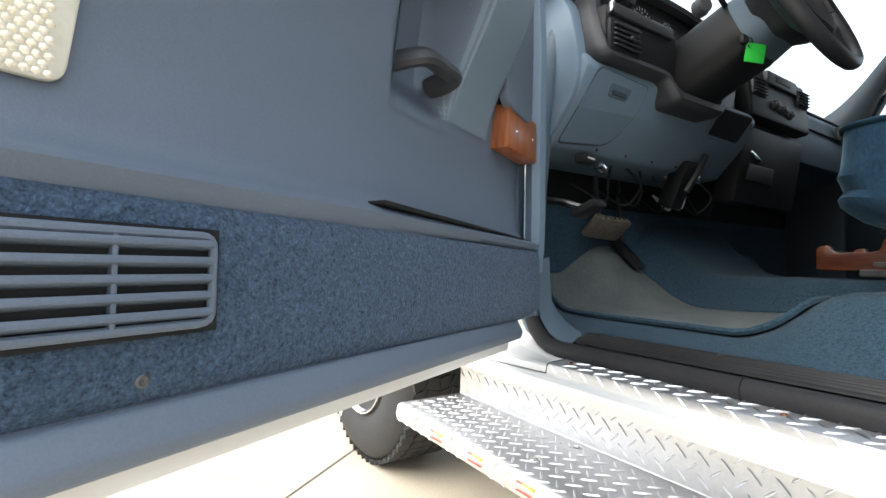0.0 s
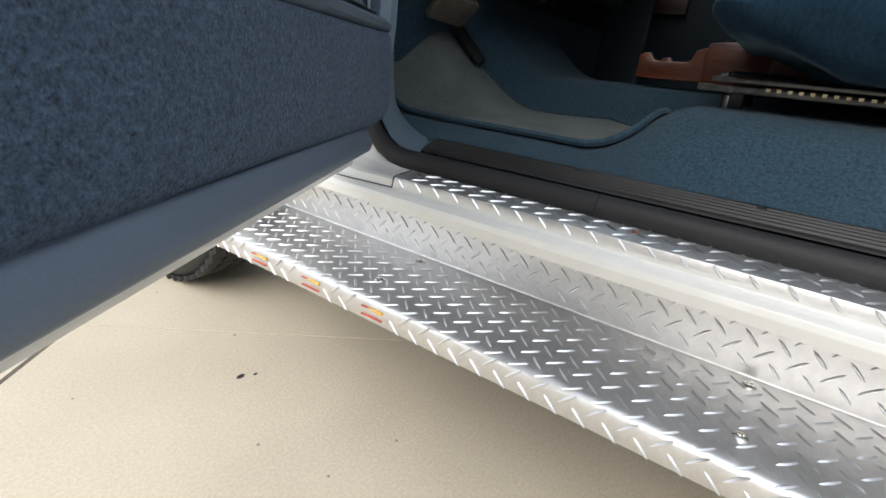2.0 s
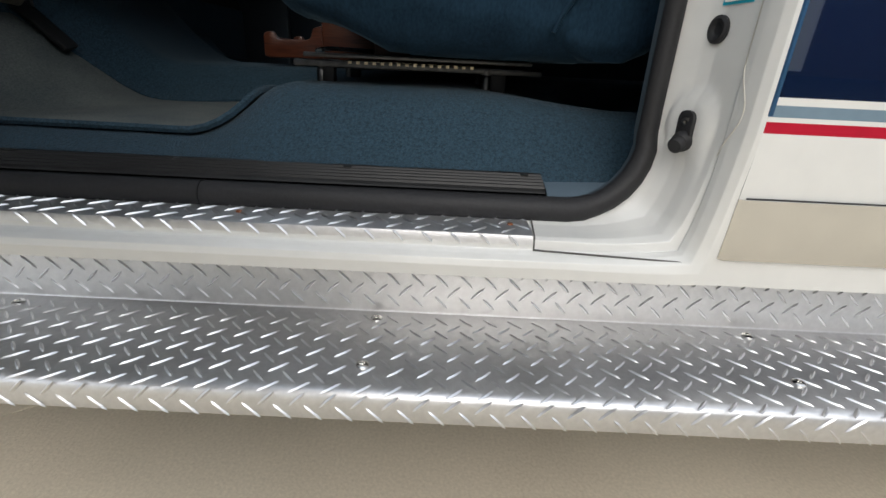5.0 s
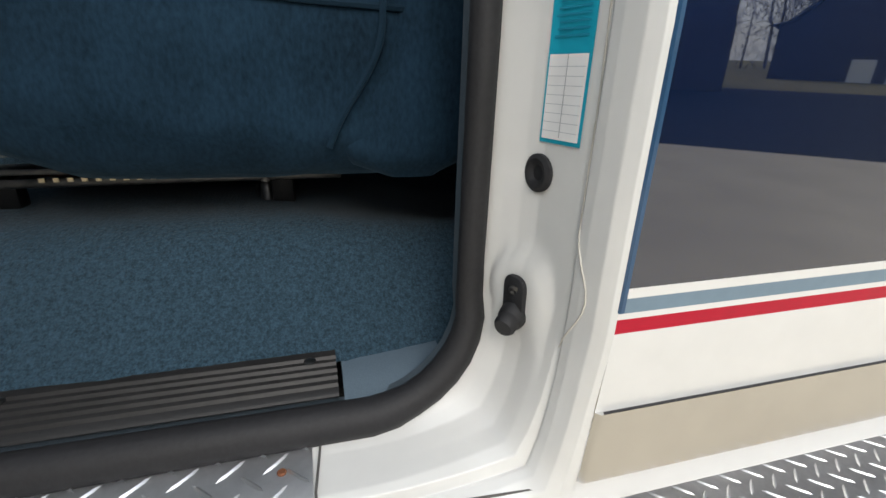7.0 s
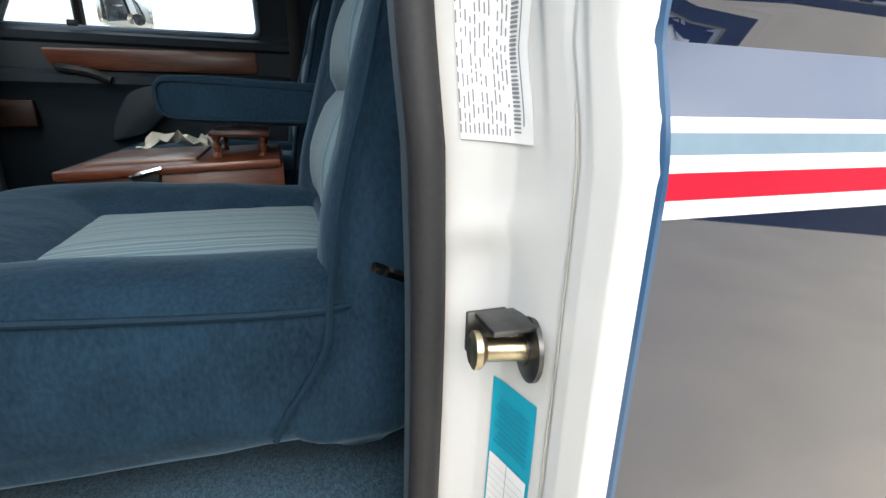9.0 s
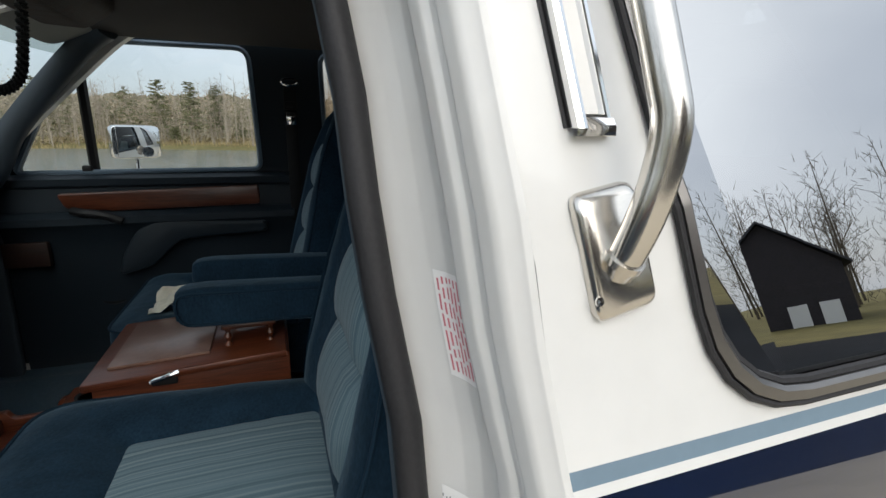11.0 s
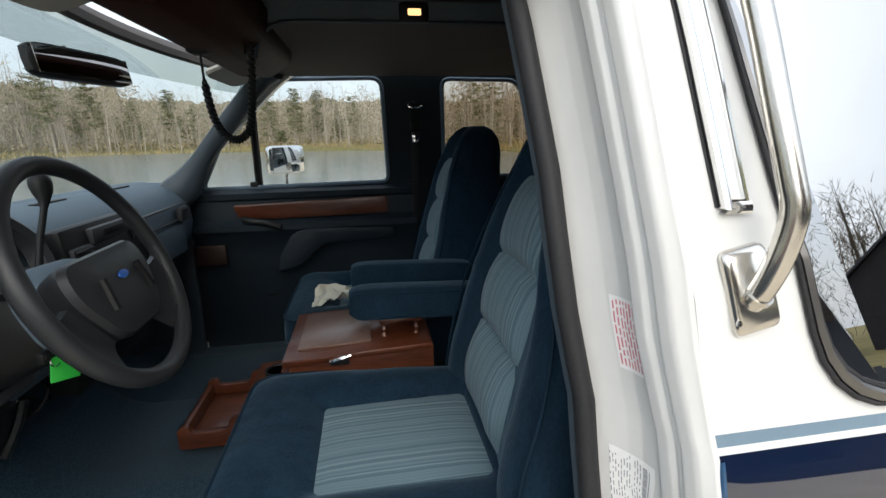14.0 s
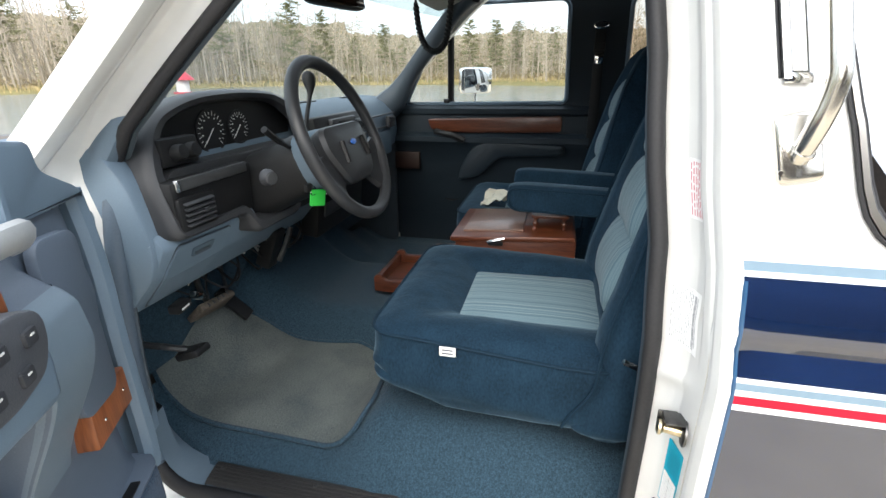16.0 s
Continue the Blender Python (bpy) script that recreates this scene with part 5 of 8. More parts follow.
def captain_seat(name, label, cx, inboard):
    """High-backed captain's seat; inboard: +1 where the armrest is on the +x side."""
    st = thing(name, label, "car seat", (cx, 0.3, 0.655), group="front seats")
    # cushion: side walls up to a piped edge, rounded bolsters round a sunken cloth insert
    outer = round_poly([(cx - 0.298, 0.045), (cx + 0.298, 0.045), (cx + 0.29, 0.592), (cx - 0.29, 0.592)], 0.075, 12)
    inner = round_poly([(cx - 0.143, 0.085), (cx + 0.143, 0.085), (cx + 0.138, 0.412), (cx - 0.138, 0.412)], 0.02, 12)

    def dense(loop):
        out = []
        for i in range(len(loop)):
            a, b = loop[i], loop[(i + 1) % len(loop)]
            n = 9 if i % 13 == 12 else 1
            out += [a.lerp(b, k / n) for k in range(n)]
        return out

    outer, inner = dense(outer), dense(inner)
    edge_z = lambda y: 0.880 + 0.030 * smoothstep(0.08, 0.58, y)  # noqa: E731
    mid = Vector((cx, 0.31))
    bm = bmesh.new()
    rings = []
    for k, (f, inset) in enumerate(((0.0, 0.09), (0.0, 0.05), (0.06, 0.025), (0.14, 0.008), (0.22, -0.002), (0.29, -0.007), (0.36, -0.006), (0.5, -0.008), (0.64, -0.006), (0.78, -0.007), (0.9, -0.004), (1.0, 0.0))):
        ring = []
        for p in outer:
            zt = edge_z(p.y)
            zb = 0.706 + 0.05 * smoothstep(0.40, 0.575, p.y) + 0.004 * noise.noise((p.x * 20, p.y * 20, cx))
            fold = 0.010 * noise.noise((p.x * 6 + p.y * 5, f * 5.0, cx + 3)) + 0.014 * noise.noise((p.x * 9 + p.y * 8, f * 10.0 + p.y * 6, cx))
            q = p + (mid - p).normalized() * (inset - fold * math.sin(math.pi * min(1.0, f * 1.02)))
            ring.append((q.x, q.y, zb + (zt - zb) * f))
        rings.append(ring)
    for s, dz in ((0.05, 0.006), (0.14, 0.017), (0.28, 0.026), (0.45, 0.029), (0.62, 0.026), (0.78, 0.018), (0.9, 0.008), (0.97, 0.0), (1.0, -0.006)):
        ring = []
        for p, q in zip(outer, inner):
            v = p.lerp(q, s)
            z = edge_z(p.y) * (1 - s) + 0.892 * s + dz * (1 - 0.25 * smoothstep(0.3, 0.5, v.y)) + 0.004 * noise.noise((v.x * 9, v.y * 9, cx))
            ring.append((v.x, v.y, z))
        rings.append(ring)
    loft(bm, rings, True, True)
    base = part("seat_cushion", bm, velour, st, "dark blue velour seat cushion")
    part("piping", tube(bmesh.new(), [(p.x + (p.x - mid.x) * 0.008, p.y + (p.y - mid.y) * 0.008, edge_z(p.y)) for p in outer], 0.0038, 6, True), velour_piping, base)
    # cloth insert on the cushion
    bm = bmesh.new()
    rows = []
    for k in range(13):
        y = 0.083 + 0.331 * k / 12
        hw = 0.145 - 0.005 * k / 12
        row = []
        for j in range(13):
            s = 2 * j / 12 - 1
            t = 2 * k / 12 - 1
            row.append((cx + s * hw, y, 0.8895 + 0.009 * (1 - s ** 4) * (1 - t ** 4) + 0.0015 * noise.noise((j * 0.6, k * 0.7, cx))))
        rows.append(row)
    loft(bm, rows)
    part("seat_insert", bm, seat_cloth, base, "pale blue striped cloth insert")

    # backrest: side profile (front y, back y) by height, rounded section
    prof = [(0.708, 0.11, 0.03), (0.722, 0.150, -0.005), (0.745, 0.178, -0.03), (0.77, 0.164, -0.05), (0.80, 0.146, -0.07), (0.84, 0.122, -0.095), (0.90, 0.112, -0.12), (1.0, 0.096, -0.15), (1.1, 0.07, -0.17), (1.2, 0.045, -0.185), (1.3, 0.02, -0.195), (1.38, -0.005, -0.205), (1.44, -0.03, -0.21), (1.49, -0.055, -0.205), (1.52, -0.08, -0.19), (1.535, -0.105, -0.165)]
    bm = bmesh.new()
    rings = []
    dense_prof = []
    for a, b in zip(prof, prof[1:]):
        dense_prof += [tuple(a[i] + (b[i] - a[i]) * q / 3 for i in range(3)) for q in range(3)]
    dense_prof.append(prof[-1])
    for z, yf, yb in dense_prof:
        hw = 0.298 if z < 1.1 else 0.297 - 0.135 * smoothstep(1.1, 1.45, z)
        hw += 0.010 * smoothstep(0.95, 0.86, z)
        if z > 1.46:
            hw *= math.sqrt(max(0.2, 1 - ((z - 1.46) / 0.085) ** 2))
        if z < 0.74:
            hw *= 0.95 + 0.05 * smoothstep(0.708, 0.735, z)
        ring = []
        for k in range(40):
            a = 2 * math.pi * k / 40
            c, s = math.cos(a), math.sin(a)
            px = math.copysign(abs(c) ** 0.34, c) * hw
            py = math.copysign(abs(s) ** 0.42, s)
            y = (yf + yb) / 2 + py * (yf - yb) / 2
            if py > 0:
                y -= 0.046 * (1 - min(1.0, abs(px) / (hw * 0.72)) ** 3.5) * py
            f = 0.005 * noise.noise((px * 8, z * 9, cx)) + 0.003 * noise.noise((y * 20, z * 18, cx))
            ring.append((cx + px * (1 + f * 2), y + f, z))
        rings.append(ring)
    loft(bm, rings, True, True)
    back = part("backrest", bm, velour, st, "high velour backrest with rounded head section")
    # piping up both front side edges
    for sgn in (-1, 1):
        pts = [(cx + sgn * 0.307, 0.160, 0.745), (cx + sgn * 0.308, 0.146, 0.775), (cx + sgn * 0.309, 0.120, 0.815), (cx + sgn * 0.308, 0.104, 0.85)]
        for z, yf, yb in prof[6:14]:
            hw = 0.297 if z < 1.1 else 0.297 - 0.150 * smoothstep(1.1, 1.47, z)
            pts.append((cx + sgn * (hw * 0.99 + 0.009 * smoothstep(0.95, 0.86, z)), yf - 0.014, z))
        part("piping", tube(bmesh.new(), smooth_line(pts, 3), 0.0038, 6), velour_piping, back)
    # cloth panels with rolls across
    for z0, z1 in ((0.915, 1.09), (1.09, 1.25), (1.25, 1.42)):
        bm = bmesh.new()
        rows = []
        for k in range(9):
            z = z0 + (z1 - z0) * k / 8
            yf = interp([(q[0], q[1]) for q in prof], z)
            bulge = 0.03 * math.sin(math.pi * k / 8) ** 0.5
            hw = 0.142 - 0.045 * smoothstep(1.15, 1.45, z)
            rows.append([(cx - hw + 2 * hw * j / 10, yf - 0.041 + 0.010 * (abs(2 * j / 10 - 1)) ** 2 + bulge * (1 - abs(2 * j / 10 - 1) ** 6) - (0.008 if j in (0, 10) else 0), z) for j in range(11)])
        loft(bm, rows)
        part("back_insert", bm, seat_cloth, back, "pale blue striped cloth panel")
    # folding armrest
    ax = cx + inboard * 0.352
    bm = cushion(bmesh.new(), (ax, 0.155, 1.065), (0.075, 0.40, 0.088), 6.0, 32, 12, Matrix.Rotation(0.04, 3, "X"))
    arm = part("armrest", bm, velour, st, "folding velour armrest")
    pl = round_poly([(-0.02, 1.025), (0.345, 1.035), (0.352, 1.105), (-0.02, 1.09)], 0.03, 4)
    part("piping", tube(bmesh.new(), [(ax - inboard * 0.036, p.x, p.y) for p in pl], 0.004, 6, True), velour_piping, arm)
    # recline lever and maker's tag on the outer side
    ox = cx - inboard * 0.308
    bm = bmesh.new()
    tube(bm, [(ox, 0.01, 0.905), (ox - inboard * 0.012, 0.03, 0.915), (ox - inboard * 0.016, 0.06, 0.930)], 0.0058, 6)
    part("recline_lever", bm, stainless, st, "chrome recline lever")
    if inboard > 0:
        tag = part("tag", boxm((ox + 0.004, 0.405, 0.892), (0.002, 0.035, 0.022), 0.0005), sticker_white, st, "small white cloth tag")
        bm = bmesh.new()
        for dz in (0.004, -0.004):
            box(bm, (ox + 0.0025, 0.405, 0.892 + dz), (0.001, 0.024, 0.003))
        part("tag_print", bm, ink_dark, tag)
    # slide rail
    for rx in (cx - 0.13 * inboard, cx + 0.13 * inboard):
        bm = bmesh.new()
        box(bm, (rx, 0.37, 0.685), (0.03, 0.46, 0.012), 0.003)
        box(bm, (rx, 0.37, 0.70), (0.04, 0.42, 0.008), 0.002)
        rail = part("slide_rail", bm, dark_steel, st, "notched steel slide rail")
        for k in range(16):
            part("rail_notch", boxm((rx - inboard * 0.0165, 0.27 + k * 0.015, 0.689), (0.002, 0.006, 0.005), 0), brass_steel, rail)
        for y in (0.55, 0.241):
            part("rail_bolt", lathe(bmesh.new(), [(0.009, 0), (0.009, 0.02), (0.006, 0.024), (0.012, 0.026), (0.012, 0.034), (0.0, 0.036)], (rx - inboard * 0.005, y, floor_z(rx, y)), (0, 0, 1), 10), dark_steel, rail)
        part("rail_leg", boxm((rx, 0.22, 0.665), (0.026, 0.03, 0.05), 0.004), black_plastic, rail)
        part("rail_leg", boxm((rx, 0.54, 0.672), (0.026, 0.03, 0.04), 0.004), black_plastic, rail)
    bm = bmesh.new()
    tube(bm, smooth_line([(cx - inboard * 0.09, 0.46, 0.71), (cx - inboard * 0.085, 0.54, 0.712), (cx - inboard * 0.07, 0.575, 0.708), (cx, 0.58, 0.708)], 4), 0.004, 6)
    part("slide_bar", bm, chrome, st, "thin steel slide release bar")
    return st


captain_seat("driver_seat", "dark blue velour captain's seat with striped cloth insert", 0.548, 1)
captain_seat("passenger_seat", "dark blue velour captain's seat beside the far door", 1.50, -1)


def steering_wheel():
    sw = thing("steering_wheel", "dark grey padded four-spoke steering wheel on its column", "steering wheel", (0.505, 0.70, 1.28))
    c = Vector((0.529, 0.7316, 1.2914))
    ax = Vector((-0.02, 1.0, -0.416)).normalized()
    right = Vector((1, 0.02, 0)).normalized()
    up = right.cross(ax) * 1.0
    if up.z < 0:
        up = -up
    R = 0.196

    def at(u, v, w=0.0):
        return c + right * u + up * v + ax * w
    bm = bmesh.new()
    tube(bm, [at(R * math.cos(2 * math.pi * k / 48), R * math.sin(2 * math.pi * k / 48)) for k in range(48)], 0.0155, 12, True)
    part("rim", bm, wheel_vinyl, sw, "dark grey leather rim with stitched seam")
    bm = bmesh.new()
    rings = []
    for w, s in ((0.06, 0.75), (0.03, 0.97), (0.0, 1.1), (-0.012, 1.12), (-0.022, 1.05), (-0.027, 0.85), (-0.029, 0.5)):
        loop = round_poly([(-0.062 * s, -0.068 * s), (0.062 * s, -0.068 * s), (0.105 * s, 0.008 * s), (0.098 * s, 0.055 * s), (-0.098 * s, 0.055 * s), (-0.105 * s, 0.008 * s)], 0.03 * s, 6)
        rings.append([at(p.x * 1.08, p.y * 1.08 - 0.028, w + 0.014) for p in loop])
    loft(bm, rings, True, True)
    hub = part("hub_pad", bm, wheel_vinyl, sw, "grey padded hub")
    # broad webs from the hub to the lower rim, leaving one opening below the hub
    for sx in (-1, 1):
        rings = []
        for q in range(8):
            f = q / 7
            edge = []
            for g in (0.0, 0.25, 0.5, 0.75, 1.0):
                a = radians(-4 - 52 * g)
                p0 = at(sx * (0.100 - 0.042 * g), -0.012 - 0.088 * g, 0.016)
                p1 = at(sx * (R - 0.004) * math.cos(a), (R - 0.004) * math.sin(a), 0.004)
                edge.append(p0.lerp(p1, f) + ax * 0.010 * math.sin(math.pi * f) + up * (0.016 * math.sin(math.pi * f) * (2 * g - 1)))
            rings.append([p - ax * (0.011 if 0 < i < 4 else 0.005) for i, p in enumerate(edge)] + [p + ax * 0.011 for p in reversed(edge)])
        part("spoke", loft(bmesh.new(), rings, True, True), wheel_vinyl, sw)
    for sx in (-1, 1):
        bm = bmesh.new()
        tube(bm, [at(sx * 0.068, -0.058, -0.016), at(sx * 0.060, -0.006, -0.018)], 0.006, 6)
        part("button_strip", bm, black_plastic, hub)
    bm = bmesh.new()
    lathe(bm, [(0.016, 0.0), (0.015, 0.002), (0, 0.003)], at(0.004, -0.014, -0.0165), -ax, 20)
    for v in bm.verts:
        d = v.co - at(0.004, -0.014, -0.0165)
        v.co -= up * d.dot(up) * 0.55
    part("badge", bm, logo_blue, hub, "small blue oval badge")
    bm = bmesh.new()
    rings = []
    def column_ring(w, r):
        return [at(r * math.copysign(abs(math.cos(2 * math.pi * k / 28)) ** 0.7, math.cos(2 * math.pi * k / 28)), r * 0.9 * math.copysign(abs(math.sin(2 * math.pi * k / 28)) ** 0.7, math.sin(2 * math.pi * k / 28)) - 0.02, w) for k in range(28)]

    part("column_collar", loft(bmesh.new(), [column_ring(w, r) for w, r in ((0.03, 0.05), (0.045, 0.068), (0.065, 0.078), (0.105, 0.085), (0.108, 0.08))], True, True), dash_top, sw, "slate grey column collar")
    for w, r in ((0.104, 0.083), (0.12, 0.088), (0.20, 0.09), (0.30, 0.095)):
        rings.append([at(r * math.copysign(abs(math.cos(2 * math.pi * k / 28)) ** 0.7, math.cos(2 * math.pi * k / 28)), r * 0.9 * math.copysign(abs(math.sin(2 * math.pi * k / 28)) ** 0.7, math.sin(2 * math.pi * k / 28)) - 0.02, w) for k in range(28)])
    loft(bm, rings, True, True)
    part("column", bm, black_plastic, sw, "black column shroud")
    bm = bmesh.new()
    tube(bm, smooth_line([at(-0.07, 0.03, 0.11), at(-0.12, 0.05, 0.10), at(-0.17, 0.08, 0.09)], 4), [0.006] * 4 + [0.008] * 5, 8)
    part("turn_stalk", bm, black_plastic, sw)
    bm = bmesh.new()
    tube(bm, smooth_line([at(0.05, 0.04, 0.13), at(0.10, 0.10, 0.12), at(0.135, 0.16, 0.096), at(0.15, 0.208, 0.088)], 4), [0.006] * 8 + [0.010, 0.016, 0.019, 0.018, 0.010], 10)
    part("shift_lever", bm, black_plastic, sw, "column shift lever with a round knob")
    bm = bmesh.new()
    lathe(bm, [(0.019, 0), (0.019, 0.008), (0.016, 0.012), (0.015, 0.02), (0.013, 0.021)], (0.33, 0.835, 1.230), Vector((-0.35, -0.93, 0)), 18)
    knob = part("column_knob", bm, dark_plastic, sw, "dark grey round column knob")
    part("knob_cap", lathe(bmesh.new(), [(0.0135, 0.0195), (0.0125, 0.0215), (0.0, 0.022)], (0.33, 0.835, 1.230), Vector((-0.35, -0.93, 0)), 18), strip_grey, knob, "satin silver cap")
    key = part("key", boxm((0.445, 0.80, 1.182), (0.03, 0.012, 0.02), 0.004), black_plastic, sw)
    part("key_ring", tube(bmesh.new(), [(0.449 + 0.012 * math.cos(a), 0.79, 1.174 + 0.012 * math.sin(a)) for a in [2 * math.pi * k / 14 for k in range(14)]], 0.0012, 5, True), chrome, key)
    part("key_tag", boxm((0.462, 0.787, 1.153), (0.042, 0.003, 0.042), 0.001, Matrix.Rotation(-0.6, 3, "Z") @ Matrix.Rotation(0.15, 3, "Y")), green_tag, sw, "green plastic key tag")


steering_wheel()


pod_grey = material("pod_grey", (0.034, 0.036, 0.04), 0.5, var=0.12, fine=400, bump=0.15, spec=0.4)


def dashboard():
    da = thing("dashboard", "slate blue dashboard with dark instrument pod", "dashboard", (XC, 1.15, 1.0))
    # main roll across the cab
    bm = bmesh.new()
    sec = [(1.36, 1.02), (1.08, 1.06), (1.035, 1.10), (1.02, 1.17), (1.025, 1.23), (1.04, 1.27), (1.075, 1.31), (1.13, 1.335), (1.22, 1.342), (1.40, 1.325)]
    rings = []
    for x, s in ((0.135, 0.0), (0.5, 0.0), (0.85, 0.0), (1.3, 0.0), (1.78, 0.01), (1.86, 0.025)):
        rings.append([(x, y + s + 0.06 * (1 - abs(x - XC) / 0.85) * smoothstep(1.3, 1.4, y), z) for y, z in sec])
    loft(bm, rings)
    part("top_roll", bm, dash_top, da, "slate blue padded top")
    # lower knee panel on the driver's side
    bm = bmesh.new()
    prism(bm, [(1.24, 0.955), (1.07, 0.962), (0.995, 1.045), (0.958, 1.115), (0.975, 1.145), (1.24, 1.145)], 0, 0.135, 0.86, 0.01)
    knee = part("knee_panel", bm, slate_plastic, da, "slate blue knee panel")
    def knee_y(z):
        return interp([(0.95, 1.078), (0.962, 1.07), (1.045, 0.995), (1.115, 0.958), (1.2, 0.958)], z)

    def on_knee(outline, lift, name, mat, parent, label=""):
        bm = bmesh.new()
        va = [bm.verts.new((p.x, knee_y(p.y) - lift, p.y)) for p in outline]
        vb = [bm.verts.new((p.x, knee_y(p.y) + 0.006, p.y)) for p in outline]
        bm.faces.new(va)
        for a in range(len(va)):
            b = (a + 1) % len(va)
            bm.faces.new((va[a], va[b], vb[b], vb[a]))
        return part(name, bm, mat, parent, label, smooth=False)

    lid = round_poly([(0.175, 1.112), (0.345, 1.105), (0.345, 1.062), (0.315, 0.995), (0.29, 0.982), (0.155, 0.972), (0.158, 1.055)], [0.012, 0.012, 0.02, 0.02, 0.02, 0.012, 0.02], 4)
    gap = [Vector((0.25 + (p.x - 0.25) * 1.04, 1.045 + (p.y - 1.045) * 1.05)) for p in lid]
    on_knee(gap, 0.0012, "lid_gap", dash_slate, knee)
    fl = on_knee(lid, 0.004, "fuse_door", slate_plastic, knee, "slate fuse panel door")
    on_knee(round_poly([(0.222, 1.092), (0.292, 1.090), (0.288, 1.068), (0.225, 1.068)], 0.006, 3), 0.0055, "latch_recess", dash_top, fl)
    on_knee(round_poly([(0.23, 1.080), (0.28, 1.079), (0.279, 1.071), (0.232, 1.071)], 0.003, 3), 0.008, "fuse_latch", dash_slate, fl)
    rim = round_poly([(0.655, 1.122), (0.825, 1.122), (0.80, 1.045), (0.635, 1.048)], 0.012, 4)
    bn_ = on_knee(rim, 0.005, "storage_bin", slate_plastic, knee, "open storage bin")
    on_knee([Vector((0.73 + (p.x - 0.73) * 0.92, 1.084 + (p.y - 1.084) * 0.86)) for p in rim], 0.007, "bin_mouth", black_plastic, bn_)
    for k in range(5):
        part("panel_screw", lathe(bmesh.new(), [(0.004, 0), (0.003, 0.002), (0, 0.002)], (0.28 + 0.11 * k, 1.056, 0.97), (0, -1, -0.5), 8), stainless, knee)
    # side cap next to the door
    bm = bmesh.new()
    prism(bm, round_poly([(0.974, 1.10), (0.993, 1.05), (1.068, 0.97), (1.30, 0.955), (1.30, 1.33), (1.16, 1.335), (1.06, 1.325), (1.002, 1.25), (0.98, 1.16)], 0.03, 4), 0, 0.125, 0.17, 0.006)
    part("end_cap", bm, slate_plastic, da)
    # instrument pod: hooded frame
    outer = round_poly([(0.150, 1.125), (0.375, 1.125), (0.395, 1.07), (0.60, 1.07), (0.66, 1.18), (0.80, 1.20), (0.83, 1.30), (0.74, 1.395), (0.56, 1.412), (0.36, 1.405), (0.22, 1.365), (0.155, 1.27)], [0.03, 0.02, 0.02, 0.03, 0.03, 0.05, 0.06, 0.09, 0.1, 0.1, 0.1, 0.07], 5)
    inner = [Vector((0.49 + (p.x - 0.49) * 0.84, 1.272 + (p.y - 1.272) * 0.80)) for p in outer]
    bm = bmesh.new()
    tilt = lambda z: 0.42 * (z - 1.13)  # noqa: E731
    rings = [[(p.x, 1.16, p.y - 0.02) for p in outer], [(p.x, 1.03 + 0.3 * tilt(p.y), p.y) for p in outer], [(p.x, 0.952 + tilt(p.y) * 0.75, p.y) for p in outer],
             [(0.49 + (p.x - 0.49) * 0.985, 0.940 + tilt(p.y) * 0.75, 1.272 + (p.y - 1.272) * 0.98) for p in outer], [(0.49 + (p.x - 0.49) * 0.955, 0.933 + tilt(p.y) * 0.75, 1.272 + (p.y - 1.272) * 0.94) for p in outer],
             [(p.x * 0.3 + q.x * 0.7, 0.937 + tilt(p.y) * 0.75, p.y * 0.3 + q.y * 0.7) for p, q in zip(outer, inner)], [(q.x, 0.962 + tilt(q.y) * 0.75, q.y) for q in inner]]
    loft(bm, rings, True)
    bm.faces.new([bm.verts.new(p) for p in rings[0]])
    pod = part("instrument_pod", bm, pod_grey, da, "dark grey hooded instrument pod")
    bm = bmesh.new()
    prism(bm, [(0.17, 1.13), (0.42, 1.13), (0.43, 1.245), (0.17, 1.245)], 1, 0.943, 1.02, 0.006)
    part("switch_face", bm, black_plastic, pod)
    bm = bmesh.new()
    prism(bm, [(0.30, 1.22), (0.79, 1.22), (0.79, 1.37), (0.72, 1.385), (0.40, 1.385), (0.24, 1.33), (0.22, 1.22)], 1, 1.045, 1.09)
    part("cluster_face", bm, black_plastic, pod)
    bm = bmesh.new()
    prism(bm, round_poly([(0.20, 1.10), (0.76, 1.12), (0.79, 1.225), (0.74, 1.262), (0.22, 1.262), (0.185, 1.22)], 0.02, 4), 1, 0.978, 1.09, 0.004)
    part("lower_face", bm, wheel_vinyl, pod, "black lower instrument panel")
    ch = boxm((0.292, 0.940, 1.238), (0.225, 0.01, 0.024), 0.003)
    ts = part("trim_strip", ch, strip_grey, pod, "satin grey trim strip")
    part("strip_end", boxm((0.1825, 0.9375, 1.238), (0.008, 0.012, 0.024), 0.002), alloy, ts, "bright strip end")
    # vent
    vent = part("air_vent", boxm((0.225, 0.939, 1.178), (0.105, 0.014, 0.07), 0.006), black_plastic, pod, "slatted air vent")
    for k in range(5):
        part("vane", boxm((0.225, 0.930, 1.156 + 0.011 * k), (0.084, 0.012, 0.0035), 0.001, Matrix.Rotation(0.4, 3, "X")), dark_plastic, vent)
    part("vent_knob", boxm((0.235, 0.925, 1.178), (0.012, 0.008, 0.009), 0.002), dark_plastic, vent)
    # headlamp switch
    hs = part("light_switch", boxm((0.262, 0.998, 1.295), (0.105, 0.03, 0.058), 0.006), black_plastic, pod)
    for x in (0.245, 0.282):
        part("switch_knob", lathe(bmesh.new(), [(0.017, 0), (0.017, 0.02), (0.014, 0.026), (0.0, 0.027)], (x, 0.986, 1.292), (0, -1, 0.2), 18), black_plastic, hs)
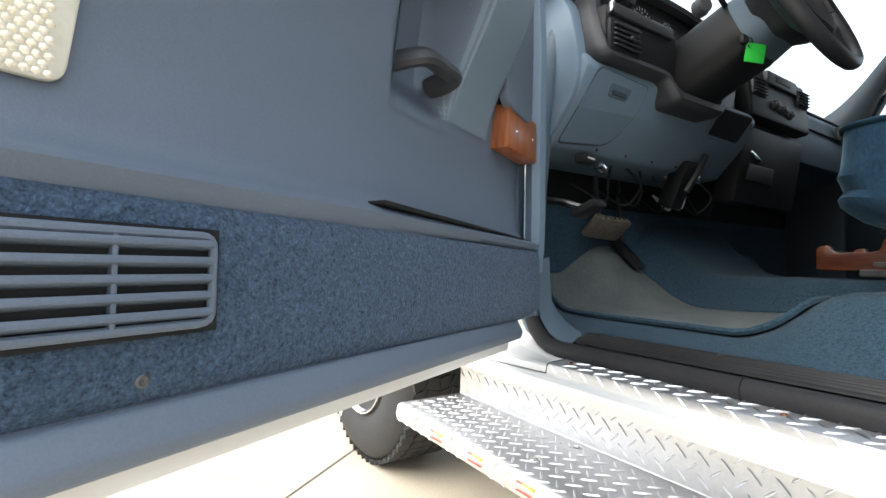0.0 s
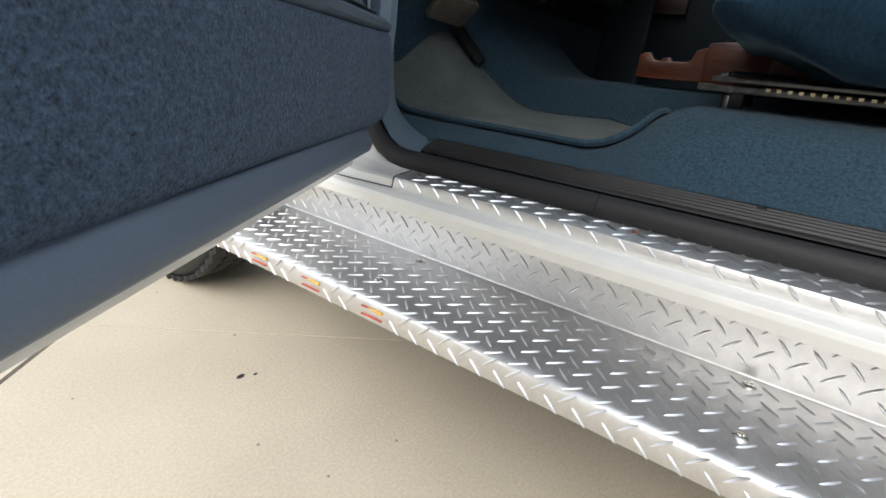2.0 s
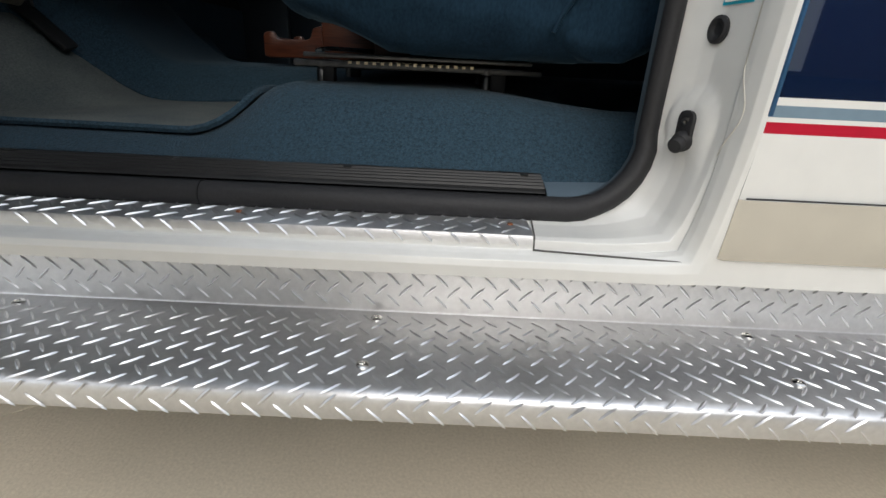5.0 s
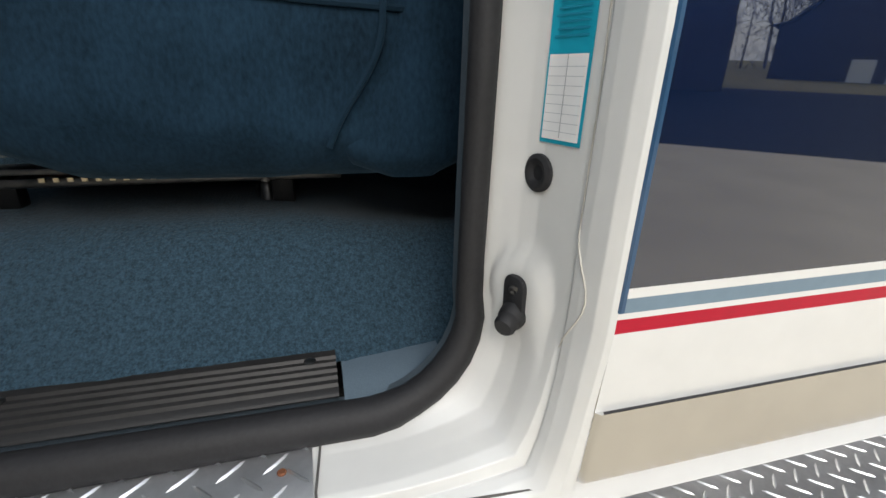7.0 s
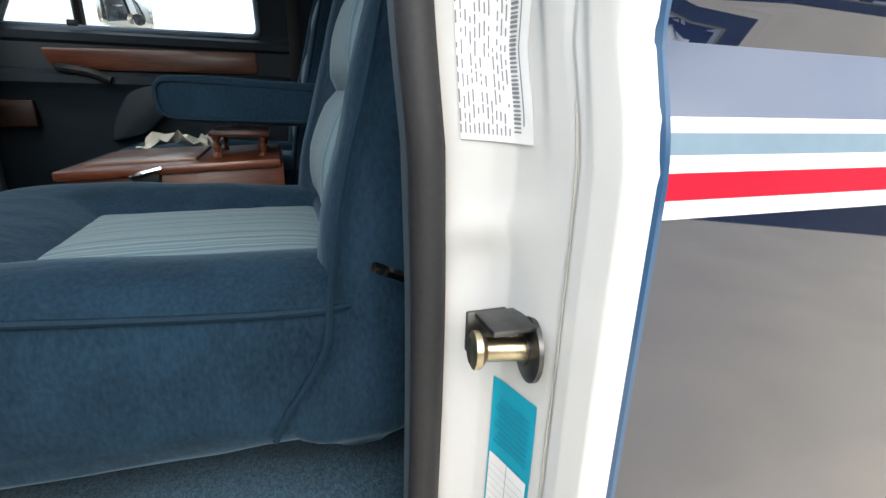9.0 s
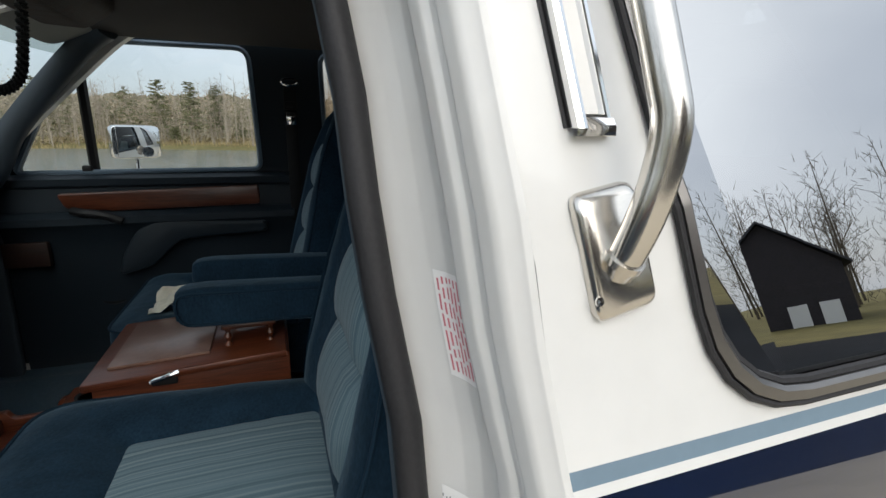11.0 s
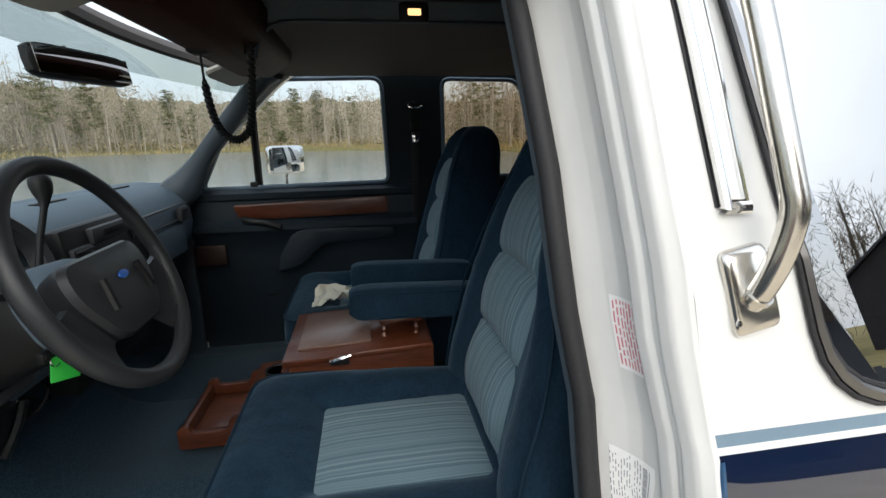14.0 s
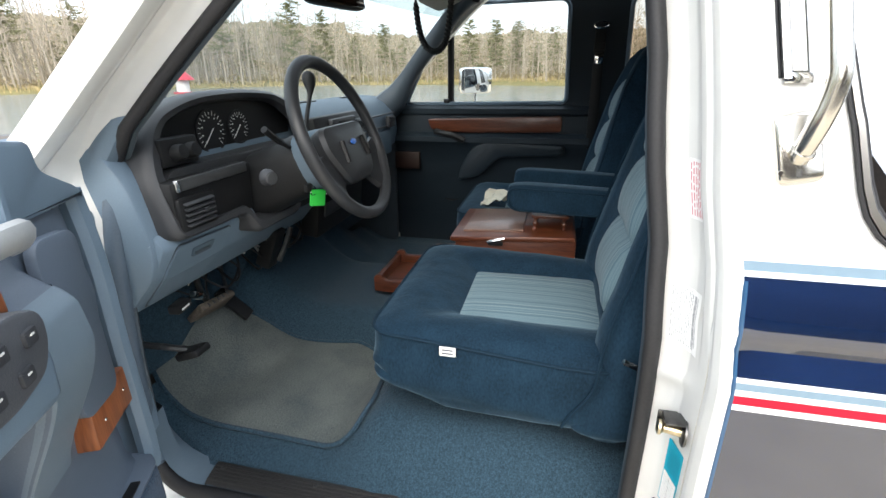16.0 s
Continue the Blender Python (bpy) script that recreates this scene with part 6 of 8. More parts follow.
    # gauges
    for gx, gz, r in ((0.437, 1.315, 0.05), (0.545, 1.315, 0.04)):
        g = part("gauge", lathe(bmesh.new(), [(r + 0.004, 0), (r + 0.004, 0.004), (r, 0.004), (r, 0.001), (0, 0.001)], (gx, 1.044, gz), (0, -1, 0), 28), black_plastic, pod, "round black gauge with white marks")
        for k in range(19):
            a = radians(225 - 15 * k)
            part("tick", boxm((gx + math.cos(a) * r * 0.86, 1.0415, gz + math.sin(a) * r * 0.86), (r * (0.12 if k % 2 else 0.2), 0.001, 0.0012), 0, Matrix.Rotation(-a, 3, "Y")), dial_white, g)
        for k in range(9):
            a = radians(225 - 33 * k)
            part("numeral_bar", boxm((gx + math.cos(a) * r * 0.66, 1.0415, gz + math.sin(a) * r * 0.66), (0.0045, 0.001, 0.003)), dial_white, g)
        part("needle", boxm((gx - 0.3 * r * 0.7, 1.040, gz - 0.3 * r * 0.7), (r * 0.95, 0.001, 0.0022), 0, Matrix.Rotation(radians(-225), 3, "Y")), dial_white, g)
    # centre stack: vents, radio, open bin, lower panel
    face = part("centre_face", boxm((1.05, 1.0, 1.225), (0.40, 0.05, 0.17), 0.012, Matrix.Rotation(-0.12, 3, "X")), black_plastic, da, "black control panel")
    for vx, vz in ((0.905, 1.235), (1.20, 1.255), (1.68, 1.225)):
        v = part("air_vent", boxm((vx, 0.978 + (0.04 if vx > 1.5 else 0), vz), (0.085, 0.02, 0.055), 0.006), dark_plastic, da, "slatted air vent")
        for k in range(5):
            part("vane", boxm((vx, 0.967 + (0.04 if vx > 1.5 else 0), vz - 0.02 + 0.01 * k), (0.072, 0.012, 0.003), 0.001, Matrix.Rotation(0.3, 3, "X")), black_plastic, v)
    for k in range(3):
        part("heater_knob", lathe(bmesh.new(), [(0.017, 0), (0.016, 0.012), (0.011, 0.015), (0.01, 0.022), (0, 0.023)], (0.995 + 0.05 * k, 0.975, 1.195 - 0.006 * k), (0, -1, 0.15), 18), dark_plastic, face)
    part("radio", boxm((1.05, 0.977, 1.278), (0.20, 0.02, 0.04), 0.005), dark_plastic, face, "dark radio face")
    part("radio_display", boxm((1.05, 0.966, 1.280), (0.10, 0.003, 0.018), 0.001), black_plastic, face)
    low_panel = part("ash_panel", boxm((1.06, 1.04, 1.01), (0.40, 0.07, 0.235), 0.012, Matrix.Rotation(0.15, 3, "X")), black_plastic, da, "black lower centre panel")
    part("ash_handle", boxm((0.94, 0.998, 1.035), (0.065, 0.006, 0.012), 0.003, Matrix.Rotation(0.35, 3, "Y")), alloy, low_panel)
    part("ash_lid", boxm((0.98, 1.005, 0.985), (0.16, 0.01, 0.05), 0.004, Matrix.Rotation(0.15, 3, "X")), dark_plastic, low_panel)
    part("bracket", tube(bmesh.new(), smooth_line([(0.66, 1.0, 1.0), (0.64, 1.01, 0.95), (0.62, 1.03, 0.90)], 4), 0.009, 6), dark_steel, low_panel)
    for z in (1.205, 1.262):
        part("trim_groove", boxm((1.40, 1.024, z), (0.70, 0.012, 0.007), 0.002), dark_plastic, da)
    part("glovebox", boxm((1.42, 1.035, 1.13), (0.56, 0.03, 0.12), 0.012), dash_top, da, "slate glovebox lid")
    # defroster slots on the top
    for x in (0.22, 0.40, 1.2, 1.6):
        part("defrost_slot", boxm((x, 1.20, 1.3415), (0.14, 0.022, 0.006), 0.002), black_plastic, da)
    # cables and brackets under the dash
    random.seed(4)
    for k in range(9):
        x = 0.42 + 0.06 * k
        z0 = 0.97 - 0.02 * random.random()
        pts = [(x, 1.12, z0), (x + random.uniform(-0.05, 0.05), 1.10, z0 - 0.05), (x + random.uniform(-0.08, 0.08), 1.13, z0 - 0.10), (x + random.uniform(-0.1, 0.1), 1.2, z0 - 0.05)]
        part("cable", tube(bmesh.new(), smooth_line(pts, 4), 0.003 + 0.002 * random.random(), 5), dial_white if k in (4, 5) else black_plastic, da, "loose under-dash cable")
    for x, y, z in ((0.30, 1.06, 0.93), (0.72, 1.06, 0.95)):
        part("connector", boxm((x, y, z), (0.03, 0.02, 0.02), 0.004, Matrix.Rotation(0.5, 3, "Y")), stainless, da)
    part("brake_unit", boxm((0.66, 1.08, 0.93), (0.055, 0.05, 0.14), 0.008, Matrix.Rotation(0.4, 3, "X")), black_plastic, da, "black under-dash controller box")


dashboard()


pedal_rubber = material("pedal_rubber", (0.11, 0.092, 0.074), 0.75, var=0.4, scale=30, fine=120, bump=0.2)


def pedals():
    pe = thing("brake_pedal", "worn black brake pedal under the dashboard", "pedal", (0.42, 1.13, 0.78))
    rot = Matrix.Rotation(-0.75, 3, "X")
    part("pad", boxm((0.475, 1.18, 0.80), (0.135, 0.075, 0.022), 0.007, rot @ Matrix.Rotation(0.1, 3, "Y")), pedal_rubber, pe, "worn dusty rubber pad")
    for k in range(5):
        part("rib", boxm((0.475 - 0.04 + 0.02 * k, 1.172, 0.808), (0.004, 0.06, 0.012), 0.001, rot), dark_plastic, pe)
    part("arm", tube(bmesh.new(), smooth_line([(0.48, 1.19, 0.80), (0.48, 1.215, 0.85), (0.48, 1.225, 0.95), (0.48, 1.22, 1.02)], 4), 0.009, 8), dark_steel, pe)
    ga = thing("gas_pedal", "narrow black accelerator pedal", "pedal", (0.61, 1.15, 0.72))
    part("pad", boxm((0.612, 1.215, 0.735), (0.05, 0.13, 0.014), 0.005, Matrix.Rotation(0.85, 3, "X") @ Matrix.Rotation(0.2, 3, "Z")), black_plastic, ga)
    part("arm", tube(bmesh.new(), [(0.615, 1.235, 0.77), (0.62, 1.25, 0.90), (0.62, 1.25, 1.0)], 0.006, 6), dark_steel, ga)
    pk = thing("parking_pedal", "black foot parking brake pedal by the kick panel", "pedal", (0.21, 1.03, 0.81))
    part("pad", boxm((0.222, 1.03, 0.82), (0.05, 0.07, 0.02), 0.007, Matrix.Rotation(-0.35, 3, "X")), black_plastic, pk)
    part("arm", tube(bmesh.new(), smooth_line([(0.222, 1.045, 0.825), (0.20, 1.085, 0.84), (0.18, 1.15, 0.86), (0.17, 1.25, 0.95)], 4), 0.008, 8), dark_steel, pk)
    rl = thing("brake_release", "small black brake release handle with a printed face", "handle", (0.2, 1.02, 0.95))
    part("handle", boxm((0.23, 1.045, 0.938), (0.055, 0.03, 0.022), 0.006, Matrix.Rotation(0.2, 3, "Z")), black_plastic, rl)
    part("print_bar", boxm((0.23, 1.0285, 0.938), (0.03, 0.001, 0.004), 0, Matrix.Rotation(0.2, 3, "Z")), dial_white, rl)


pedals()


def console():
    co = thing("console_box", "varnished wood centre console with cup holders between the seats", "console", (1.03, 0.45, 0.667))
    x0, x1 = 0.868, 1.19
    bm = bmesh.new()
    prism(bm, [(0.13, 0.69), (0.52, 0.69), (0.52, 0.925), (0.13, 0.945)], 0, x0, x1, 0.004)
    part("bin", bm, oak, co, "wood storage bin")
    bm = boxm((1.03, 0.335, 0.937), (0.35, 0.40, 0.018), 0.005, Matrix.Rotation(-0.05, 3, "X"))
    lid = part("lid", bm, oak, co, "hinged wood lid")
    part("lid_panel", boxm((1.04, 0.40, 0.9455), (0.26, 0.20, 0.008), 0.002, Matrix.Rotation(-0.05, 3, "X")), console_top, lid, "smooth grey-brown lid panel")
    lt = part("latch", boxm((x0 - 0.006, 0.385, 0.922), (0.012, 0.05, 0.022), 0.004), black_plastic, co, "black lid latch")
    part("latch_bar", tube(bmesh.new(), [(x0 - 0.014, 0.355, 0.940), (x0 - 0.018, 0.385, 0.932), (x0 - 0.014, 0.41, 0.924)], 0.005, 8), chrome, lt, "chrome latch bar")
    for y, z, zt in ((0.52, 0.69, 0.80),):
        # cup holder step
        bm = bmesh.new()
        prism(bm, [(0.52, 0.69), (0.665, 0.69), (0.665, 0.785), (0.52, 0.80)], 0, x0 + 0.01, x1 - 0.01, 0.004)
        part("cup_block", bm, oak, co, "wood block with cup wells")
    for x in (0.96, 1.10):
        part("cup_well", lathe(bmesh.new(), [(0.042, 0.0), (0.042, 0.004), (0.036, 0.004), (0.034, -0.0), (0.0, 0.0)], (x, 0.595, 0.793), (0, 0, 1), 22), black_plastic, co)
    # front tray with cut-out rails
    for a in (x0 + 0.02, x1 - 0.04):
        side = round_poly([(0.665, 0.69), (0.83, 0.69), (0.83, 0.752), (0.802, 0.757), (0.792, 0.735), (0.70, 0.738), (0.692, 0.768), (0.665, 0.775)], [0.004, 0.008, 0.012, 0.008, 0.012, 0.012, 0.008, 0.004], 4)
        part("tray_side", prism(bmesh.new(), side, 0, a, a + 0.02, 0.003), oak, co)
    part("tray_front", boxm((1.03, 0.82, 0.715), (0.24, 0.018, 0.056), 0.004), oak, co)
    part("tray_floor", boxm((1.03, 0.745, 0.699), (0.24, 0.155, 0.014), 0.002), oak, co)
    # raised shelf on turned posts at the rear
    part("shelf", boxm((1.02, 0.215, 1.0), (0.20, 0.12, 0.012), 0.004), oak, co, "small raised wood shelf")
    for x in (0.935, 1.105):
        for y in (0.17, 0.262):
            part("post", lathe(bmesh.new(), [(0.008, 0), (0.010, 0.006), (0.005, 0.014), (0.010, 0.026), (0.005, 0.036), (0.009, 0.044), (0.008, 0.05)], (x, y, 0.948), (0, 0, 1), 10), oak, co, "turned wood post")


console()


def far_door_trim():
    dt = thing("passenger_door_trim", "slate passenger door trim with wood insert, shade in its colour", "door trim", (1.915, 0.5, 0.6))
    bm = bmesh.new()
    sec = [(0.49, 1.85), (0.56, 1.845), (0.62, 1.83), (0.78, 1.828), (0.80, 1.82), (0.98, 1.825), (1.08, 1.80), (1.105, 1.775), (1.13, 1.775), (1.142, 1.80), (1.15, 1.825), (1.235, 1.828), (1.245, 1.815), (1.27, 1.812), (1.282, 1.84), (1.285, 1.88)]
    loft(bm, [[(x + 0.085, y, z) for z, x in sec] for y in (0.06, 0.075, 0.3, 0.6, 0.68, 1.08)])
    part("trim_panel", bm, trim_shaded, dt)
    bm = bmesh.new()
    prism(bm, round_poly([(0.195, 1.158), (0.195, 1.236), (0.885, 1.218), (0.865, 1.165), (0.70, 1.150)], 0.012, 3), 0, 1.892, 1.917, 0.003)
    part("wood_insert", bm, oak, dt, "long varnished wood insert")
    bm = bmesh.new()
    tube(bm, smooth_line([(1.885, 0.84, 1.155), (1.86, 0.80, 1.15), (1.855, 0.74, 1.14), (1.855, 0.68, 1.115)], 4), 0.016, 8)
    part("pull_cup", bm, black_plastic, dt)
    bm = bmesh.new()
    prism(bm, round_poly([(0.17, 1.095), (0.56, 1.11), (0.64, 1.08), (0.70, 0.98), (0.72, 0.90), (0.60, 0.93), (0.50, 1.03), (0.17, 1.045)], 0.03, 4), 0, 1.86, 1.915, 0.012)
    part("armrest", bm, trim_shaded, dt, "slate moulded armrest")
    part("speaker_ring", lathe(bmesh.new(), [(0.075, 0), (0.073, 0.004), (0.066, 0.005), (0.062, 0.003), (0, 0.003)], (1.913, 0.76, 0.85), (-1, 0, 0), 24), black_plastic, dt, "round speaker grille")
    part("lower_wood", boxm((1.885, 1.0, 1.0), (0.03, 0.14, 0.09), 0.004), oak_shaded, dt, "small wood block")


far_door_trim()


band_cloth = material("band_cloth", (0.1, 0.125, 0.14), 0.9, var=0.2, fine=300, bump=0.3, spec=0.1)


visor_cloth = material("visor_cloth", (0.4, 0.4, 0.37), 0.9, var=0.1, fine=300, bump=0.2, spec=0.1)


def overhead():
    oc = thing("overhead_console", "wood overhead console with fabric band and map lamps", "overhead console", (0.96, 0.3, 1.75))
    bm = bmesh.new()
    prism(bm, round_poly([(0.74, 1.80), (0.74, 1.76), (0.68, 1.71), (0.58, 1.705), (0.51, 1.75), (0.50, 1.82), (0.55, 1.825)], 0.015, 4), 0, 0.50, 1.42, 0.01)
    part("shell", bm, oak_dark_shaded, oc, "dark varnished wood shell, darker still for the overhead shade")
    part("ceiling_panel", boxm((0.66, 0.14, 1.844), (0.62, 0.78, 0.014), 0.004), oak_dark_shaded, oc, "flat dark wood ceiling panel, darker still for the overhead shade")
    bm = bmesh.new()
    upper = [(-0.4, 1.842), (0.1, 1.842), (0.40, 1.842), (0.50, 1.842), (0.555, 1.838), (0.585, 1.824), (0.606, 1.800), (0.615, 1.765), (0.617, 1.73)]
    lower = [(-0.4, 1.788), (0.1, 1.788), (0.36, 1.788), (0.42, 1.788), (0.468, 1.785), (0.500, 1.773), (0.522, 1.752), (0.535, 1.725), (0.54, 1.70)]
    loft(bm, [[(0.994, b[0], b[1]), (0.988, (a[0] + b[0]) / 2, (a[1] + b[1]) / 2), (0.988, a[0], a[1])] for a, b in zip(upper, lower)])
    part("fabric_band", bm, band_cloth, oc, "grey-blue fabric side band")
    for line in (upper, lower):
        part("welt", tube(bmesh.new(), smooth_line([(0.986, y, z) for y, z in line], 4), 0.0045, 6), dash_slate, oc)
    lamp = part("map_lamp", boxm((1.0, 0.14, 1.812), (0.045, 0.075, 0.05), 0.008), black_plastic, oc, "black map lamp housing")
    bulb = bpy.data.materials.new("lamp_glow")
    bulb.use_nodes = True
    p = bulb.node_tree.nodes["Principled BSDF"]
    p.inputs["Emission Color"].default_value = (1.0, 0.62, 0.25, 1)
    p.inputs["Emission Strength"].default_value = 1.1
    p.inputs["Base Color"].default_value = (0.6, 0.4, 0.2, 1)
    part("lens", boxm((0.976, 0.14, 1.812), (0.008, 0.034, 0.016), 0.003), bulb, lamp, "glowing amber lens")
    rl = bpy.data.materials.new("indicator_glow")
    rl.use_nodes = True
    p = rl.node_tree.nodes["Principled BSDF"]
    p.inputs["Base Color"].default_value = (0.5, 0.03, 0.02, 1)
    p.inputs["Emission Color"].default_value = (1.0, 0.12, 0.06, 1)
    p.inputs["Emission Strength"].default_value = 0.35
    for k in range(4):
        part("indicator", lathe(bmesh.new(), [(0.0045, 0), (0.003, 0.003), (0, 0.004)], (0.89, 0.10 + 0.075 * k, 1.8375), (0, 0, -1), 10), rl, oc, "small red indicator")
    # hand microphone and its coiled cord
    mc = thing("hand_microphone", "black hand microphone with coiled cord hanging below", "microphone", (1.0, 0.62, 1.68))
    part("body", boxm((0.925, 0.655, 1.75), (0.055, 0.05, 0.10), 0.012), black_plastic, mc)
    loop = smooth_line([(0.925, 0.652, 1.705), (0.925, 0.650, 1.63), (0.925, 0.640, 1.56), (0.925, 0.620, 1.518), (0.925, 0.590, 1.505), (0.928, 0.562, 1.53), (0.932, 0.550, 1.59), (0.94, 0.545, 1.66), (0.95, 0.545, 1.75)], 70)
    pts = []
    for i, p in enumerate(loop):
        a = i * 1.45
        t = (loop[min(i + 1, len(loop) - 1)] - loop[max(i - 1, 0)]).normalized()
        u = t.orthogonal().normalized()
        pts.append(p + (u * math.cos(a) + t.cross(u) * math.sin(a)) * 0.0075 * smoothstep(0.09, 0.13, i / len(loop)))
    part("coiled_cord", tube(bmesh.new(), pts, 0.0034, 4), black_plastic, mc)
    # rear-view mirror
    rv = thing("rearview_mirror", "wide black rear-view mirror on the windshield", "mirror", (1.02, 0.95, 1.68))
    rot = Matrix.Rotation(radians(-14), 3, "Z") @ Matrix.Rotation(-0.16, 3, "X")
    part("housing", cushion(bmesh.new(), (1.02, 0.955, 1.686), (0.30, 0.032, 0.075), 6, 32, 10, rot), black_plastic, rv)
    part("glass", boxm(Vector((1.02, 0.955, 1.686)) + rot @ Vector((0, -0.0155, 0)), (0.278, 0.003, 0.06), 0.001, rot), mirror_dim, rv)
    part("stem", tube(bmesh.new(), [(1.02, 0.955, 1.69), (1.02, 0.99, 1.73)], 0.008, 8), black_plastic, rv)
    # belt reel and strap on the far pillar
    sb = thing("seat_belt", "dark seat belt with chrome loop on the far pillar", "seat belt", (1.88, 0.05, 1.45))
    part("strap", boxm((1.875, 0.05, 1.36), (0.006, 0.046, 0.55), 0.001), black_plastic, sb)
    part("loop", tube(bmesh.new(), [(1.865, 0.05 + 0.032 * math.cos(a), 1.64 + 0.014 * math.sin(a)) for a in [2 * math.pi * k / 16 for k in range(16)]], 0.005, 6, True), chrome, sb)
    part("buckle", boxm((1.868, 0.05, 1.55), (0.016, 0.05, 0.03), 0.004), black_plastic, sb)
    part("tongue", boxm((1.865, 0.05, 1.50), (0.008, 0.04, 0.05), 0.003), chrome, sb)
    # sun visors folded up
    for x in (0.42, 1.58):
        sv = thing("sun_visor", "grey cloth sun visor folded against the headliner", "sun visor", (x, 0.66, 1.75), group="sun visors")
        part("visor", cushion(bmesh.new(), (x, 0.72, 1.742), (0.40, 0.15, 0.022), 6, 28, 8, Matrix.Rotation(-0.35, 3, "X")), visor_cloth, sv)


overhead()


def folded_cloth():
    fc = bmesh.new()
    rows = []
    for i in range(13):
        rows.append([(1.27 + 0.15 * j / 10 + 0.01 * math.sin(i * 0.9), 0.31 + 0.19 * i / 12, 0.922 + 0.06 * abs(noise.noise((i * 0.3, j * 0.35, 4))) + 0.025 * math.sin(math.pi * i / 12)) for j in range(11)])
    loft(fc, rows)
    tagged(part("folded_cloth", fc, cloth_white), "crumpled cream cloth lying on the passenger seat", "cloth")


folded_cloth()


def side_mirror():
    sm = thing("side_mirror", "chrome towing mirror on the far door", "side mirror", (2.13, 0.7, 1.3))
    part("housing", cushion(bmesh.new(), (2.24, 0.69, 1.402), (0.045, 0.2, 0.142), 7, 32, 12, Matrix.Rotation(radians(38), 3, "Z")), chrome, sm)
    part("glass", boxm((2.221, 0.673, 1.402), (0.004, 0.172, 0.126), 0.001, Matrix.Rotation(radians(38), 3, "Z")), mirror, sm)
    part("bracket", tube(bmesh.new(), [(2.24, 0.69, 1.34), (2.22, 0.69, 1.26), (2.07, 0.70, 1.22)], 0.009, 8), stainless, sm)
    part("spot_mirror", lathe(bmesh.new(), [(0.024, 0), (0.022, 0.006), (0, 0.008)], (2.208, 0.64, 1.36), (-1, -0.36, 0), 16), mirror, sm)


side_mirror()

# ---- things on the door pillar ----


def on_jamb(dx, dd, z, lift=0.001):
    """A place on the rear jamb by its distance inwards from the outer edge, and its outward normal."""
    xo = out_x(z)
    f = min(1.0, dx / 0.13)
    return Vector((xo + f * (jamb_x(z) + 0.13 - xo), edge_y(z) + interp([(q[0] * 0.13, q[1] * 0.064) for q in PROF_J], dx) + lift, z))


def sticker(name, label, dx0, dx1, z0, z1, mat, lift=0.0012, n=8):
    bm = bmesh.new()
    rows = []
    for k in range(13):
        z = z0 + (z1 - z0) * k / 12
        rows.append([on_jamb(dx0 + (dx1 - dx0) * j / n, 0, z, lift) for j in range(n + 1)])
    loft(bm, rows)
    return bm


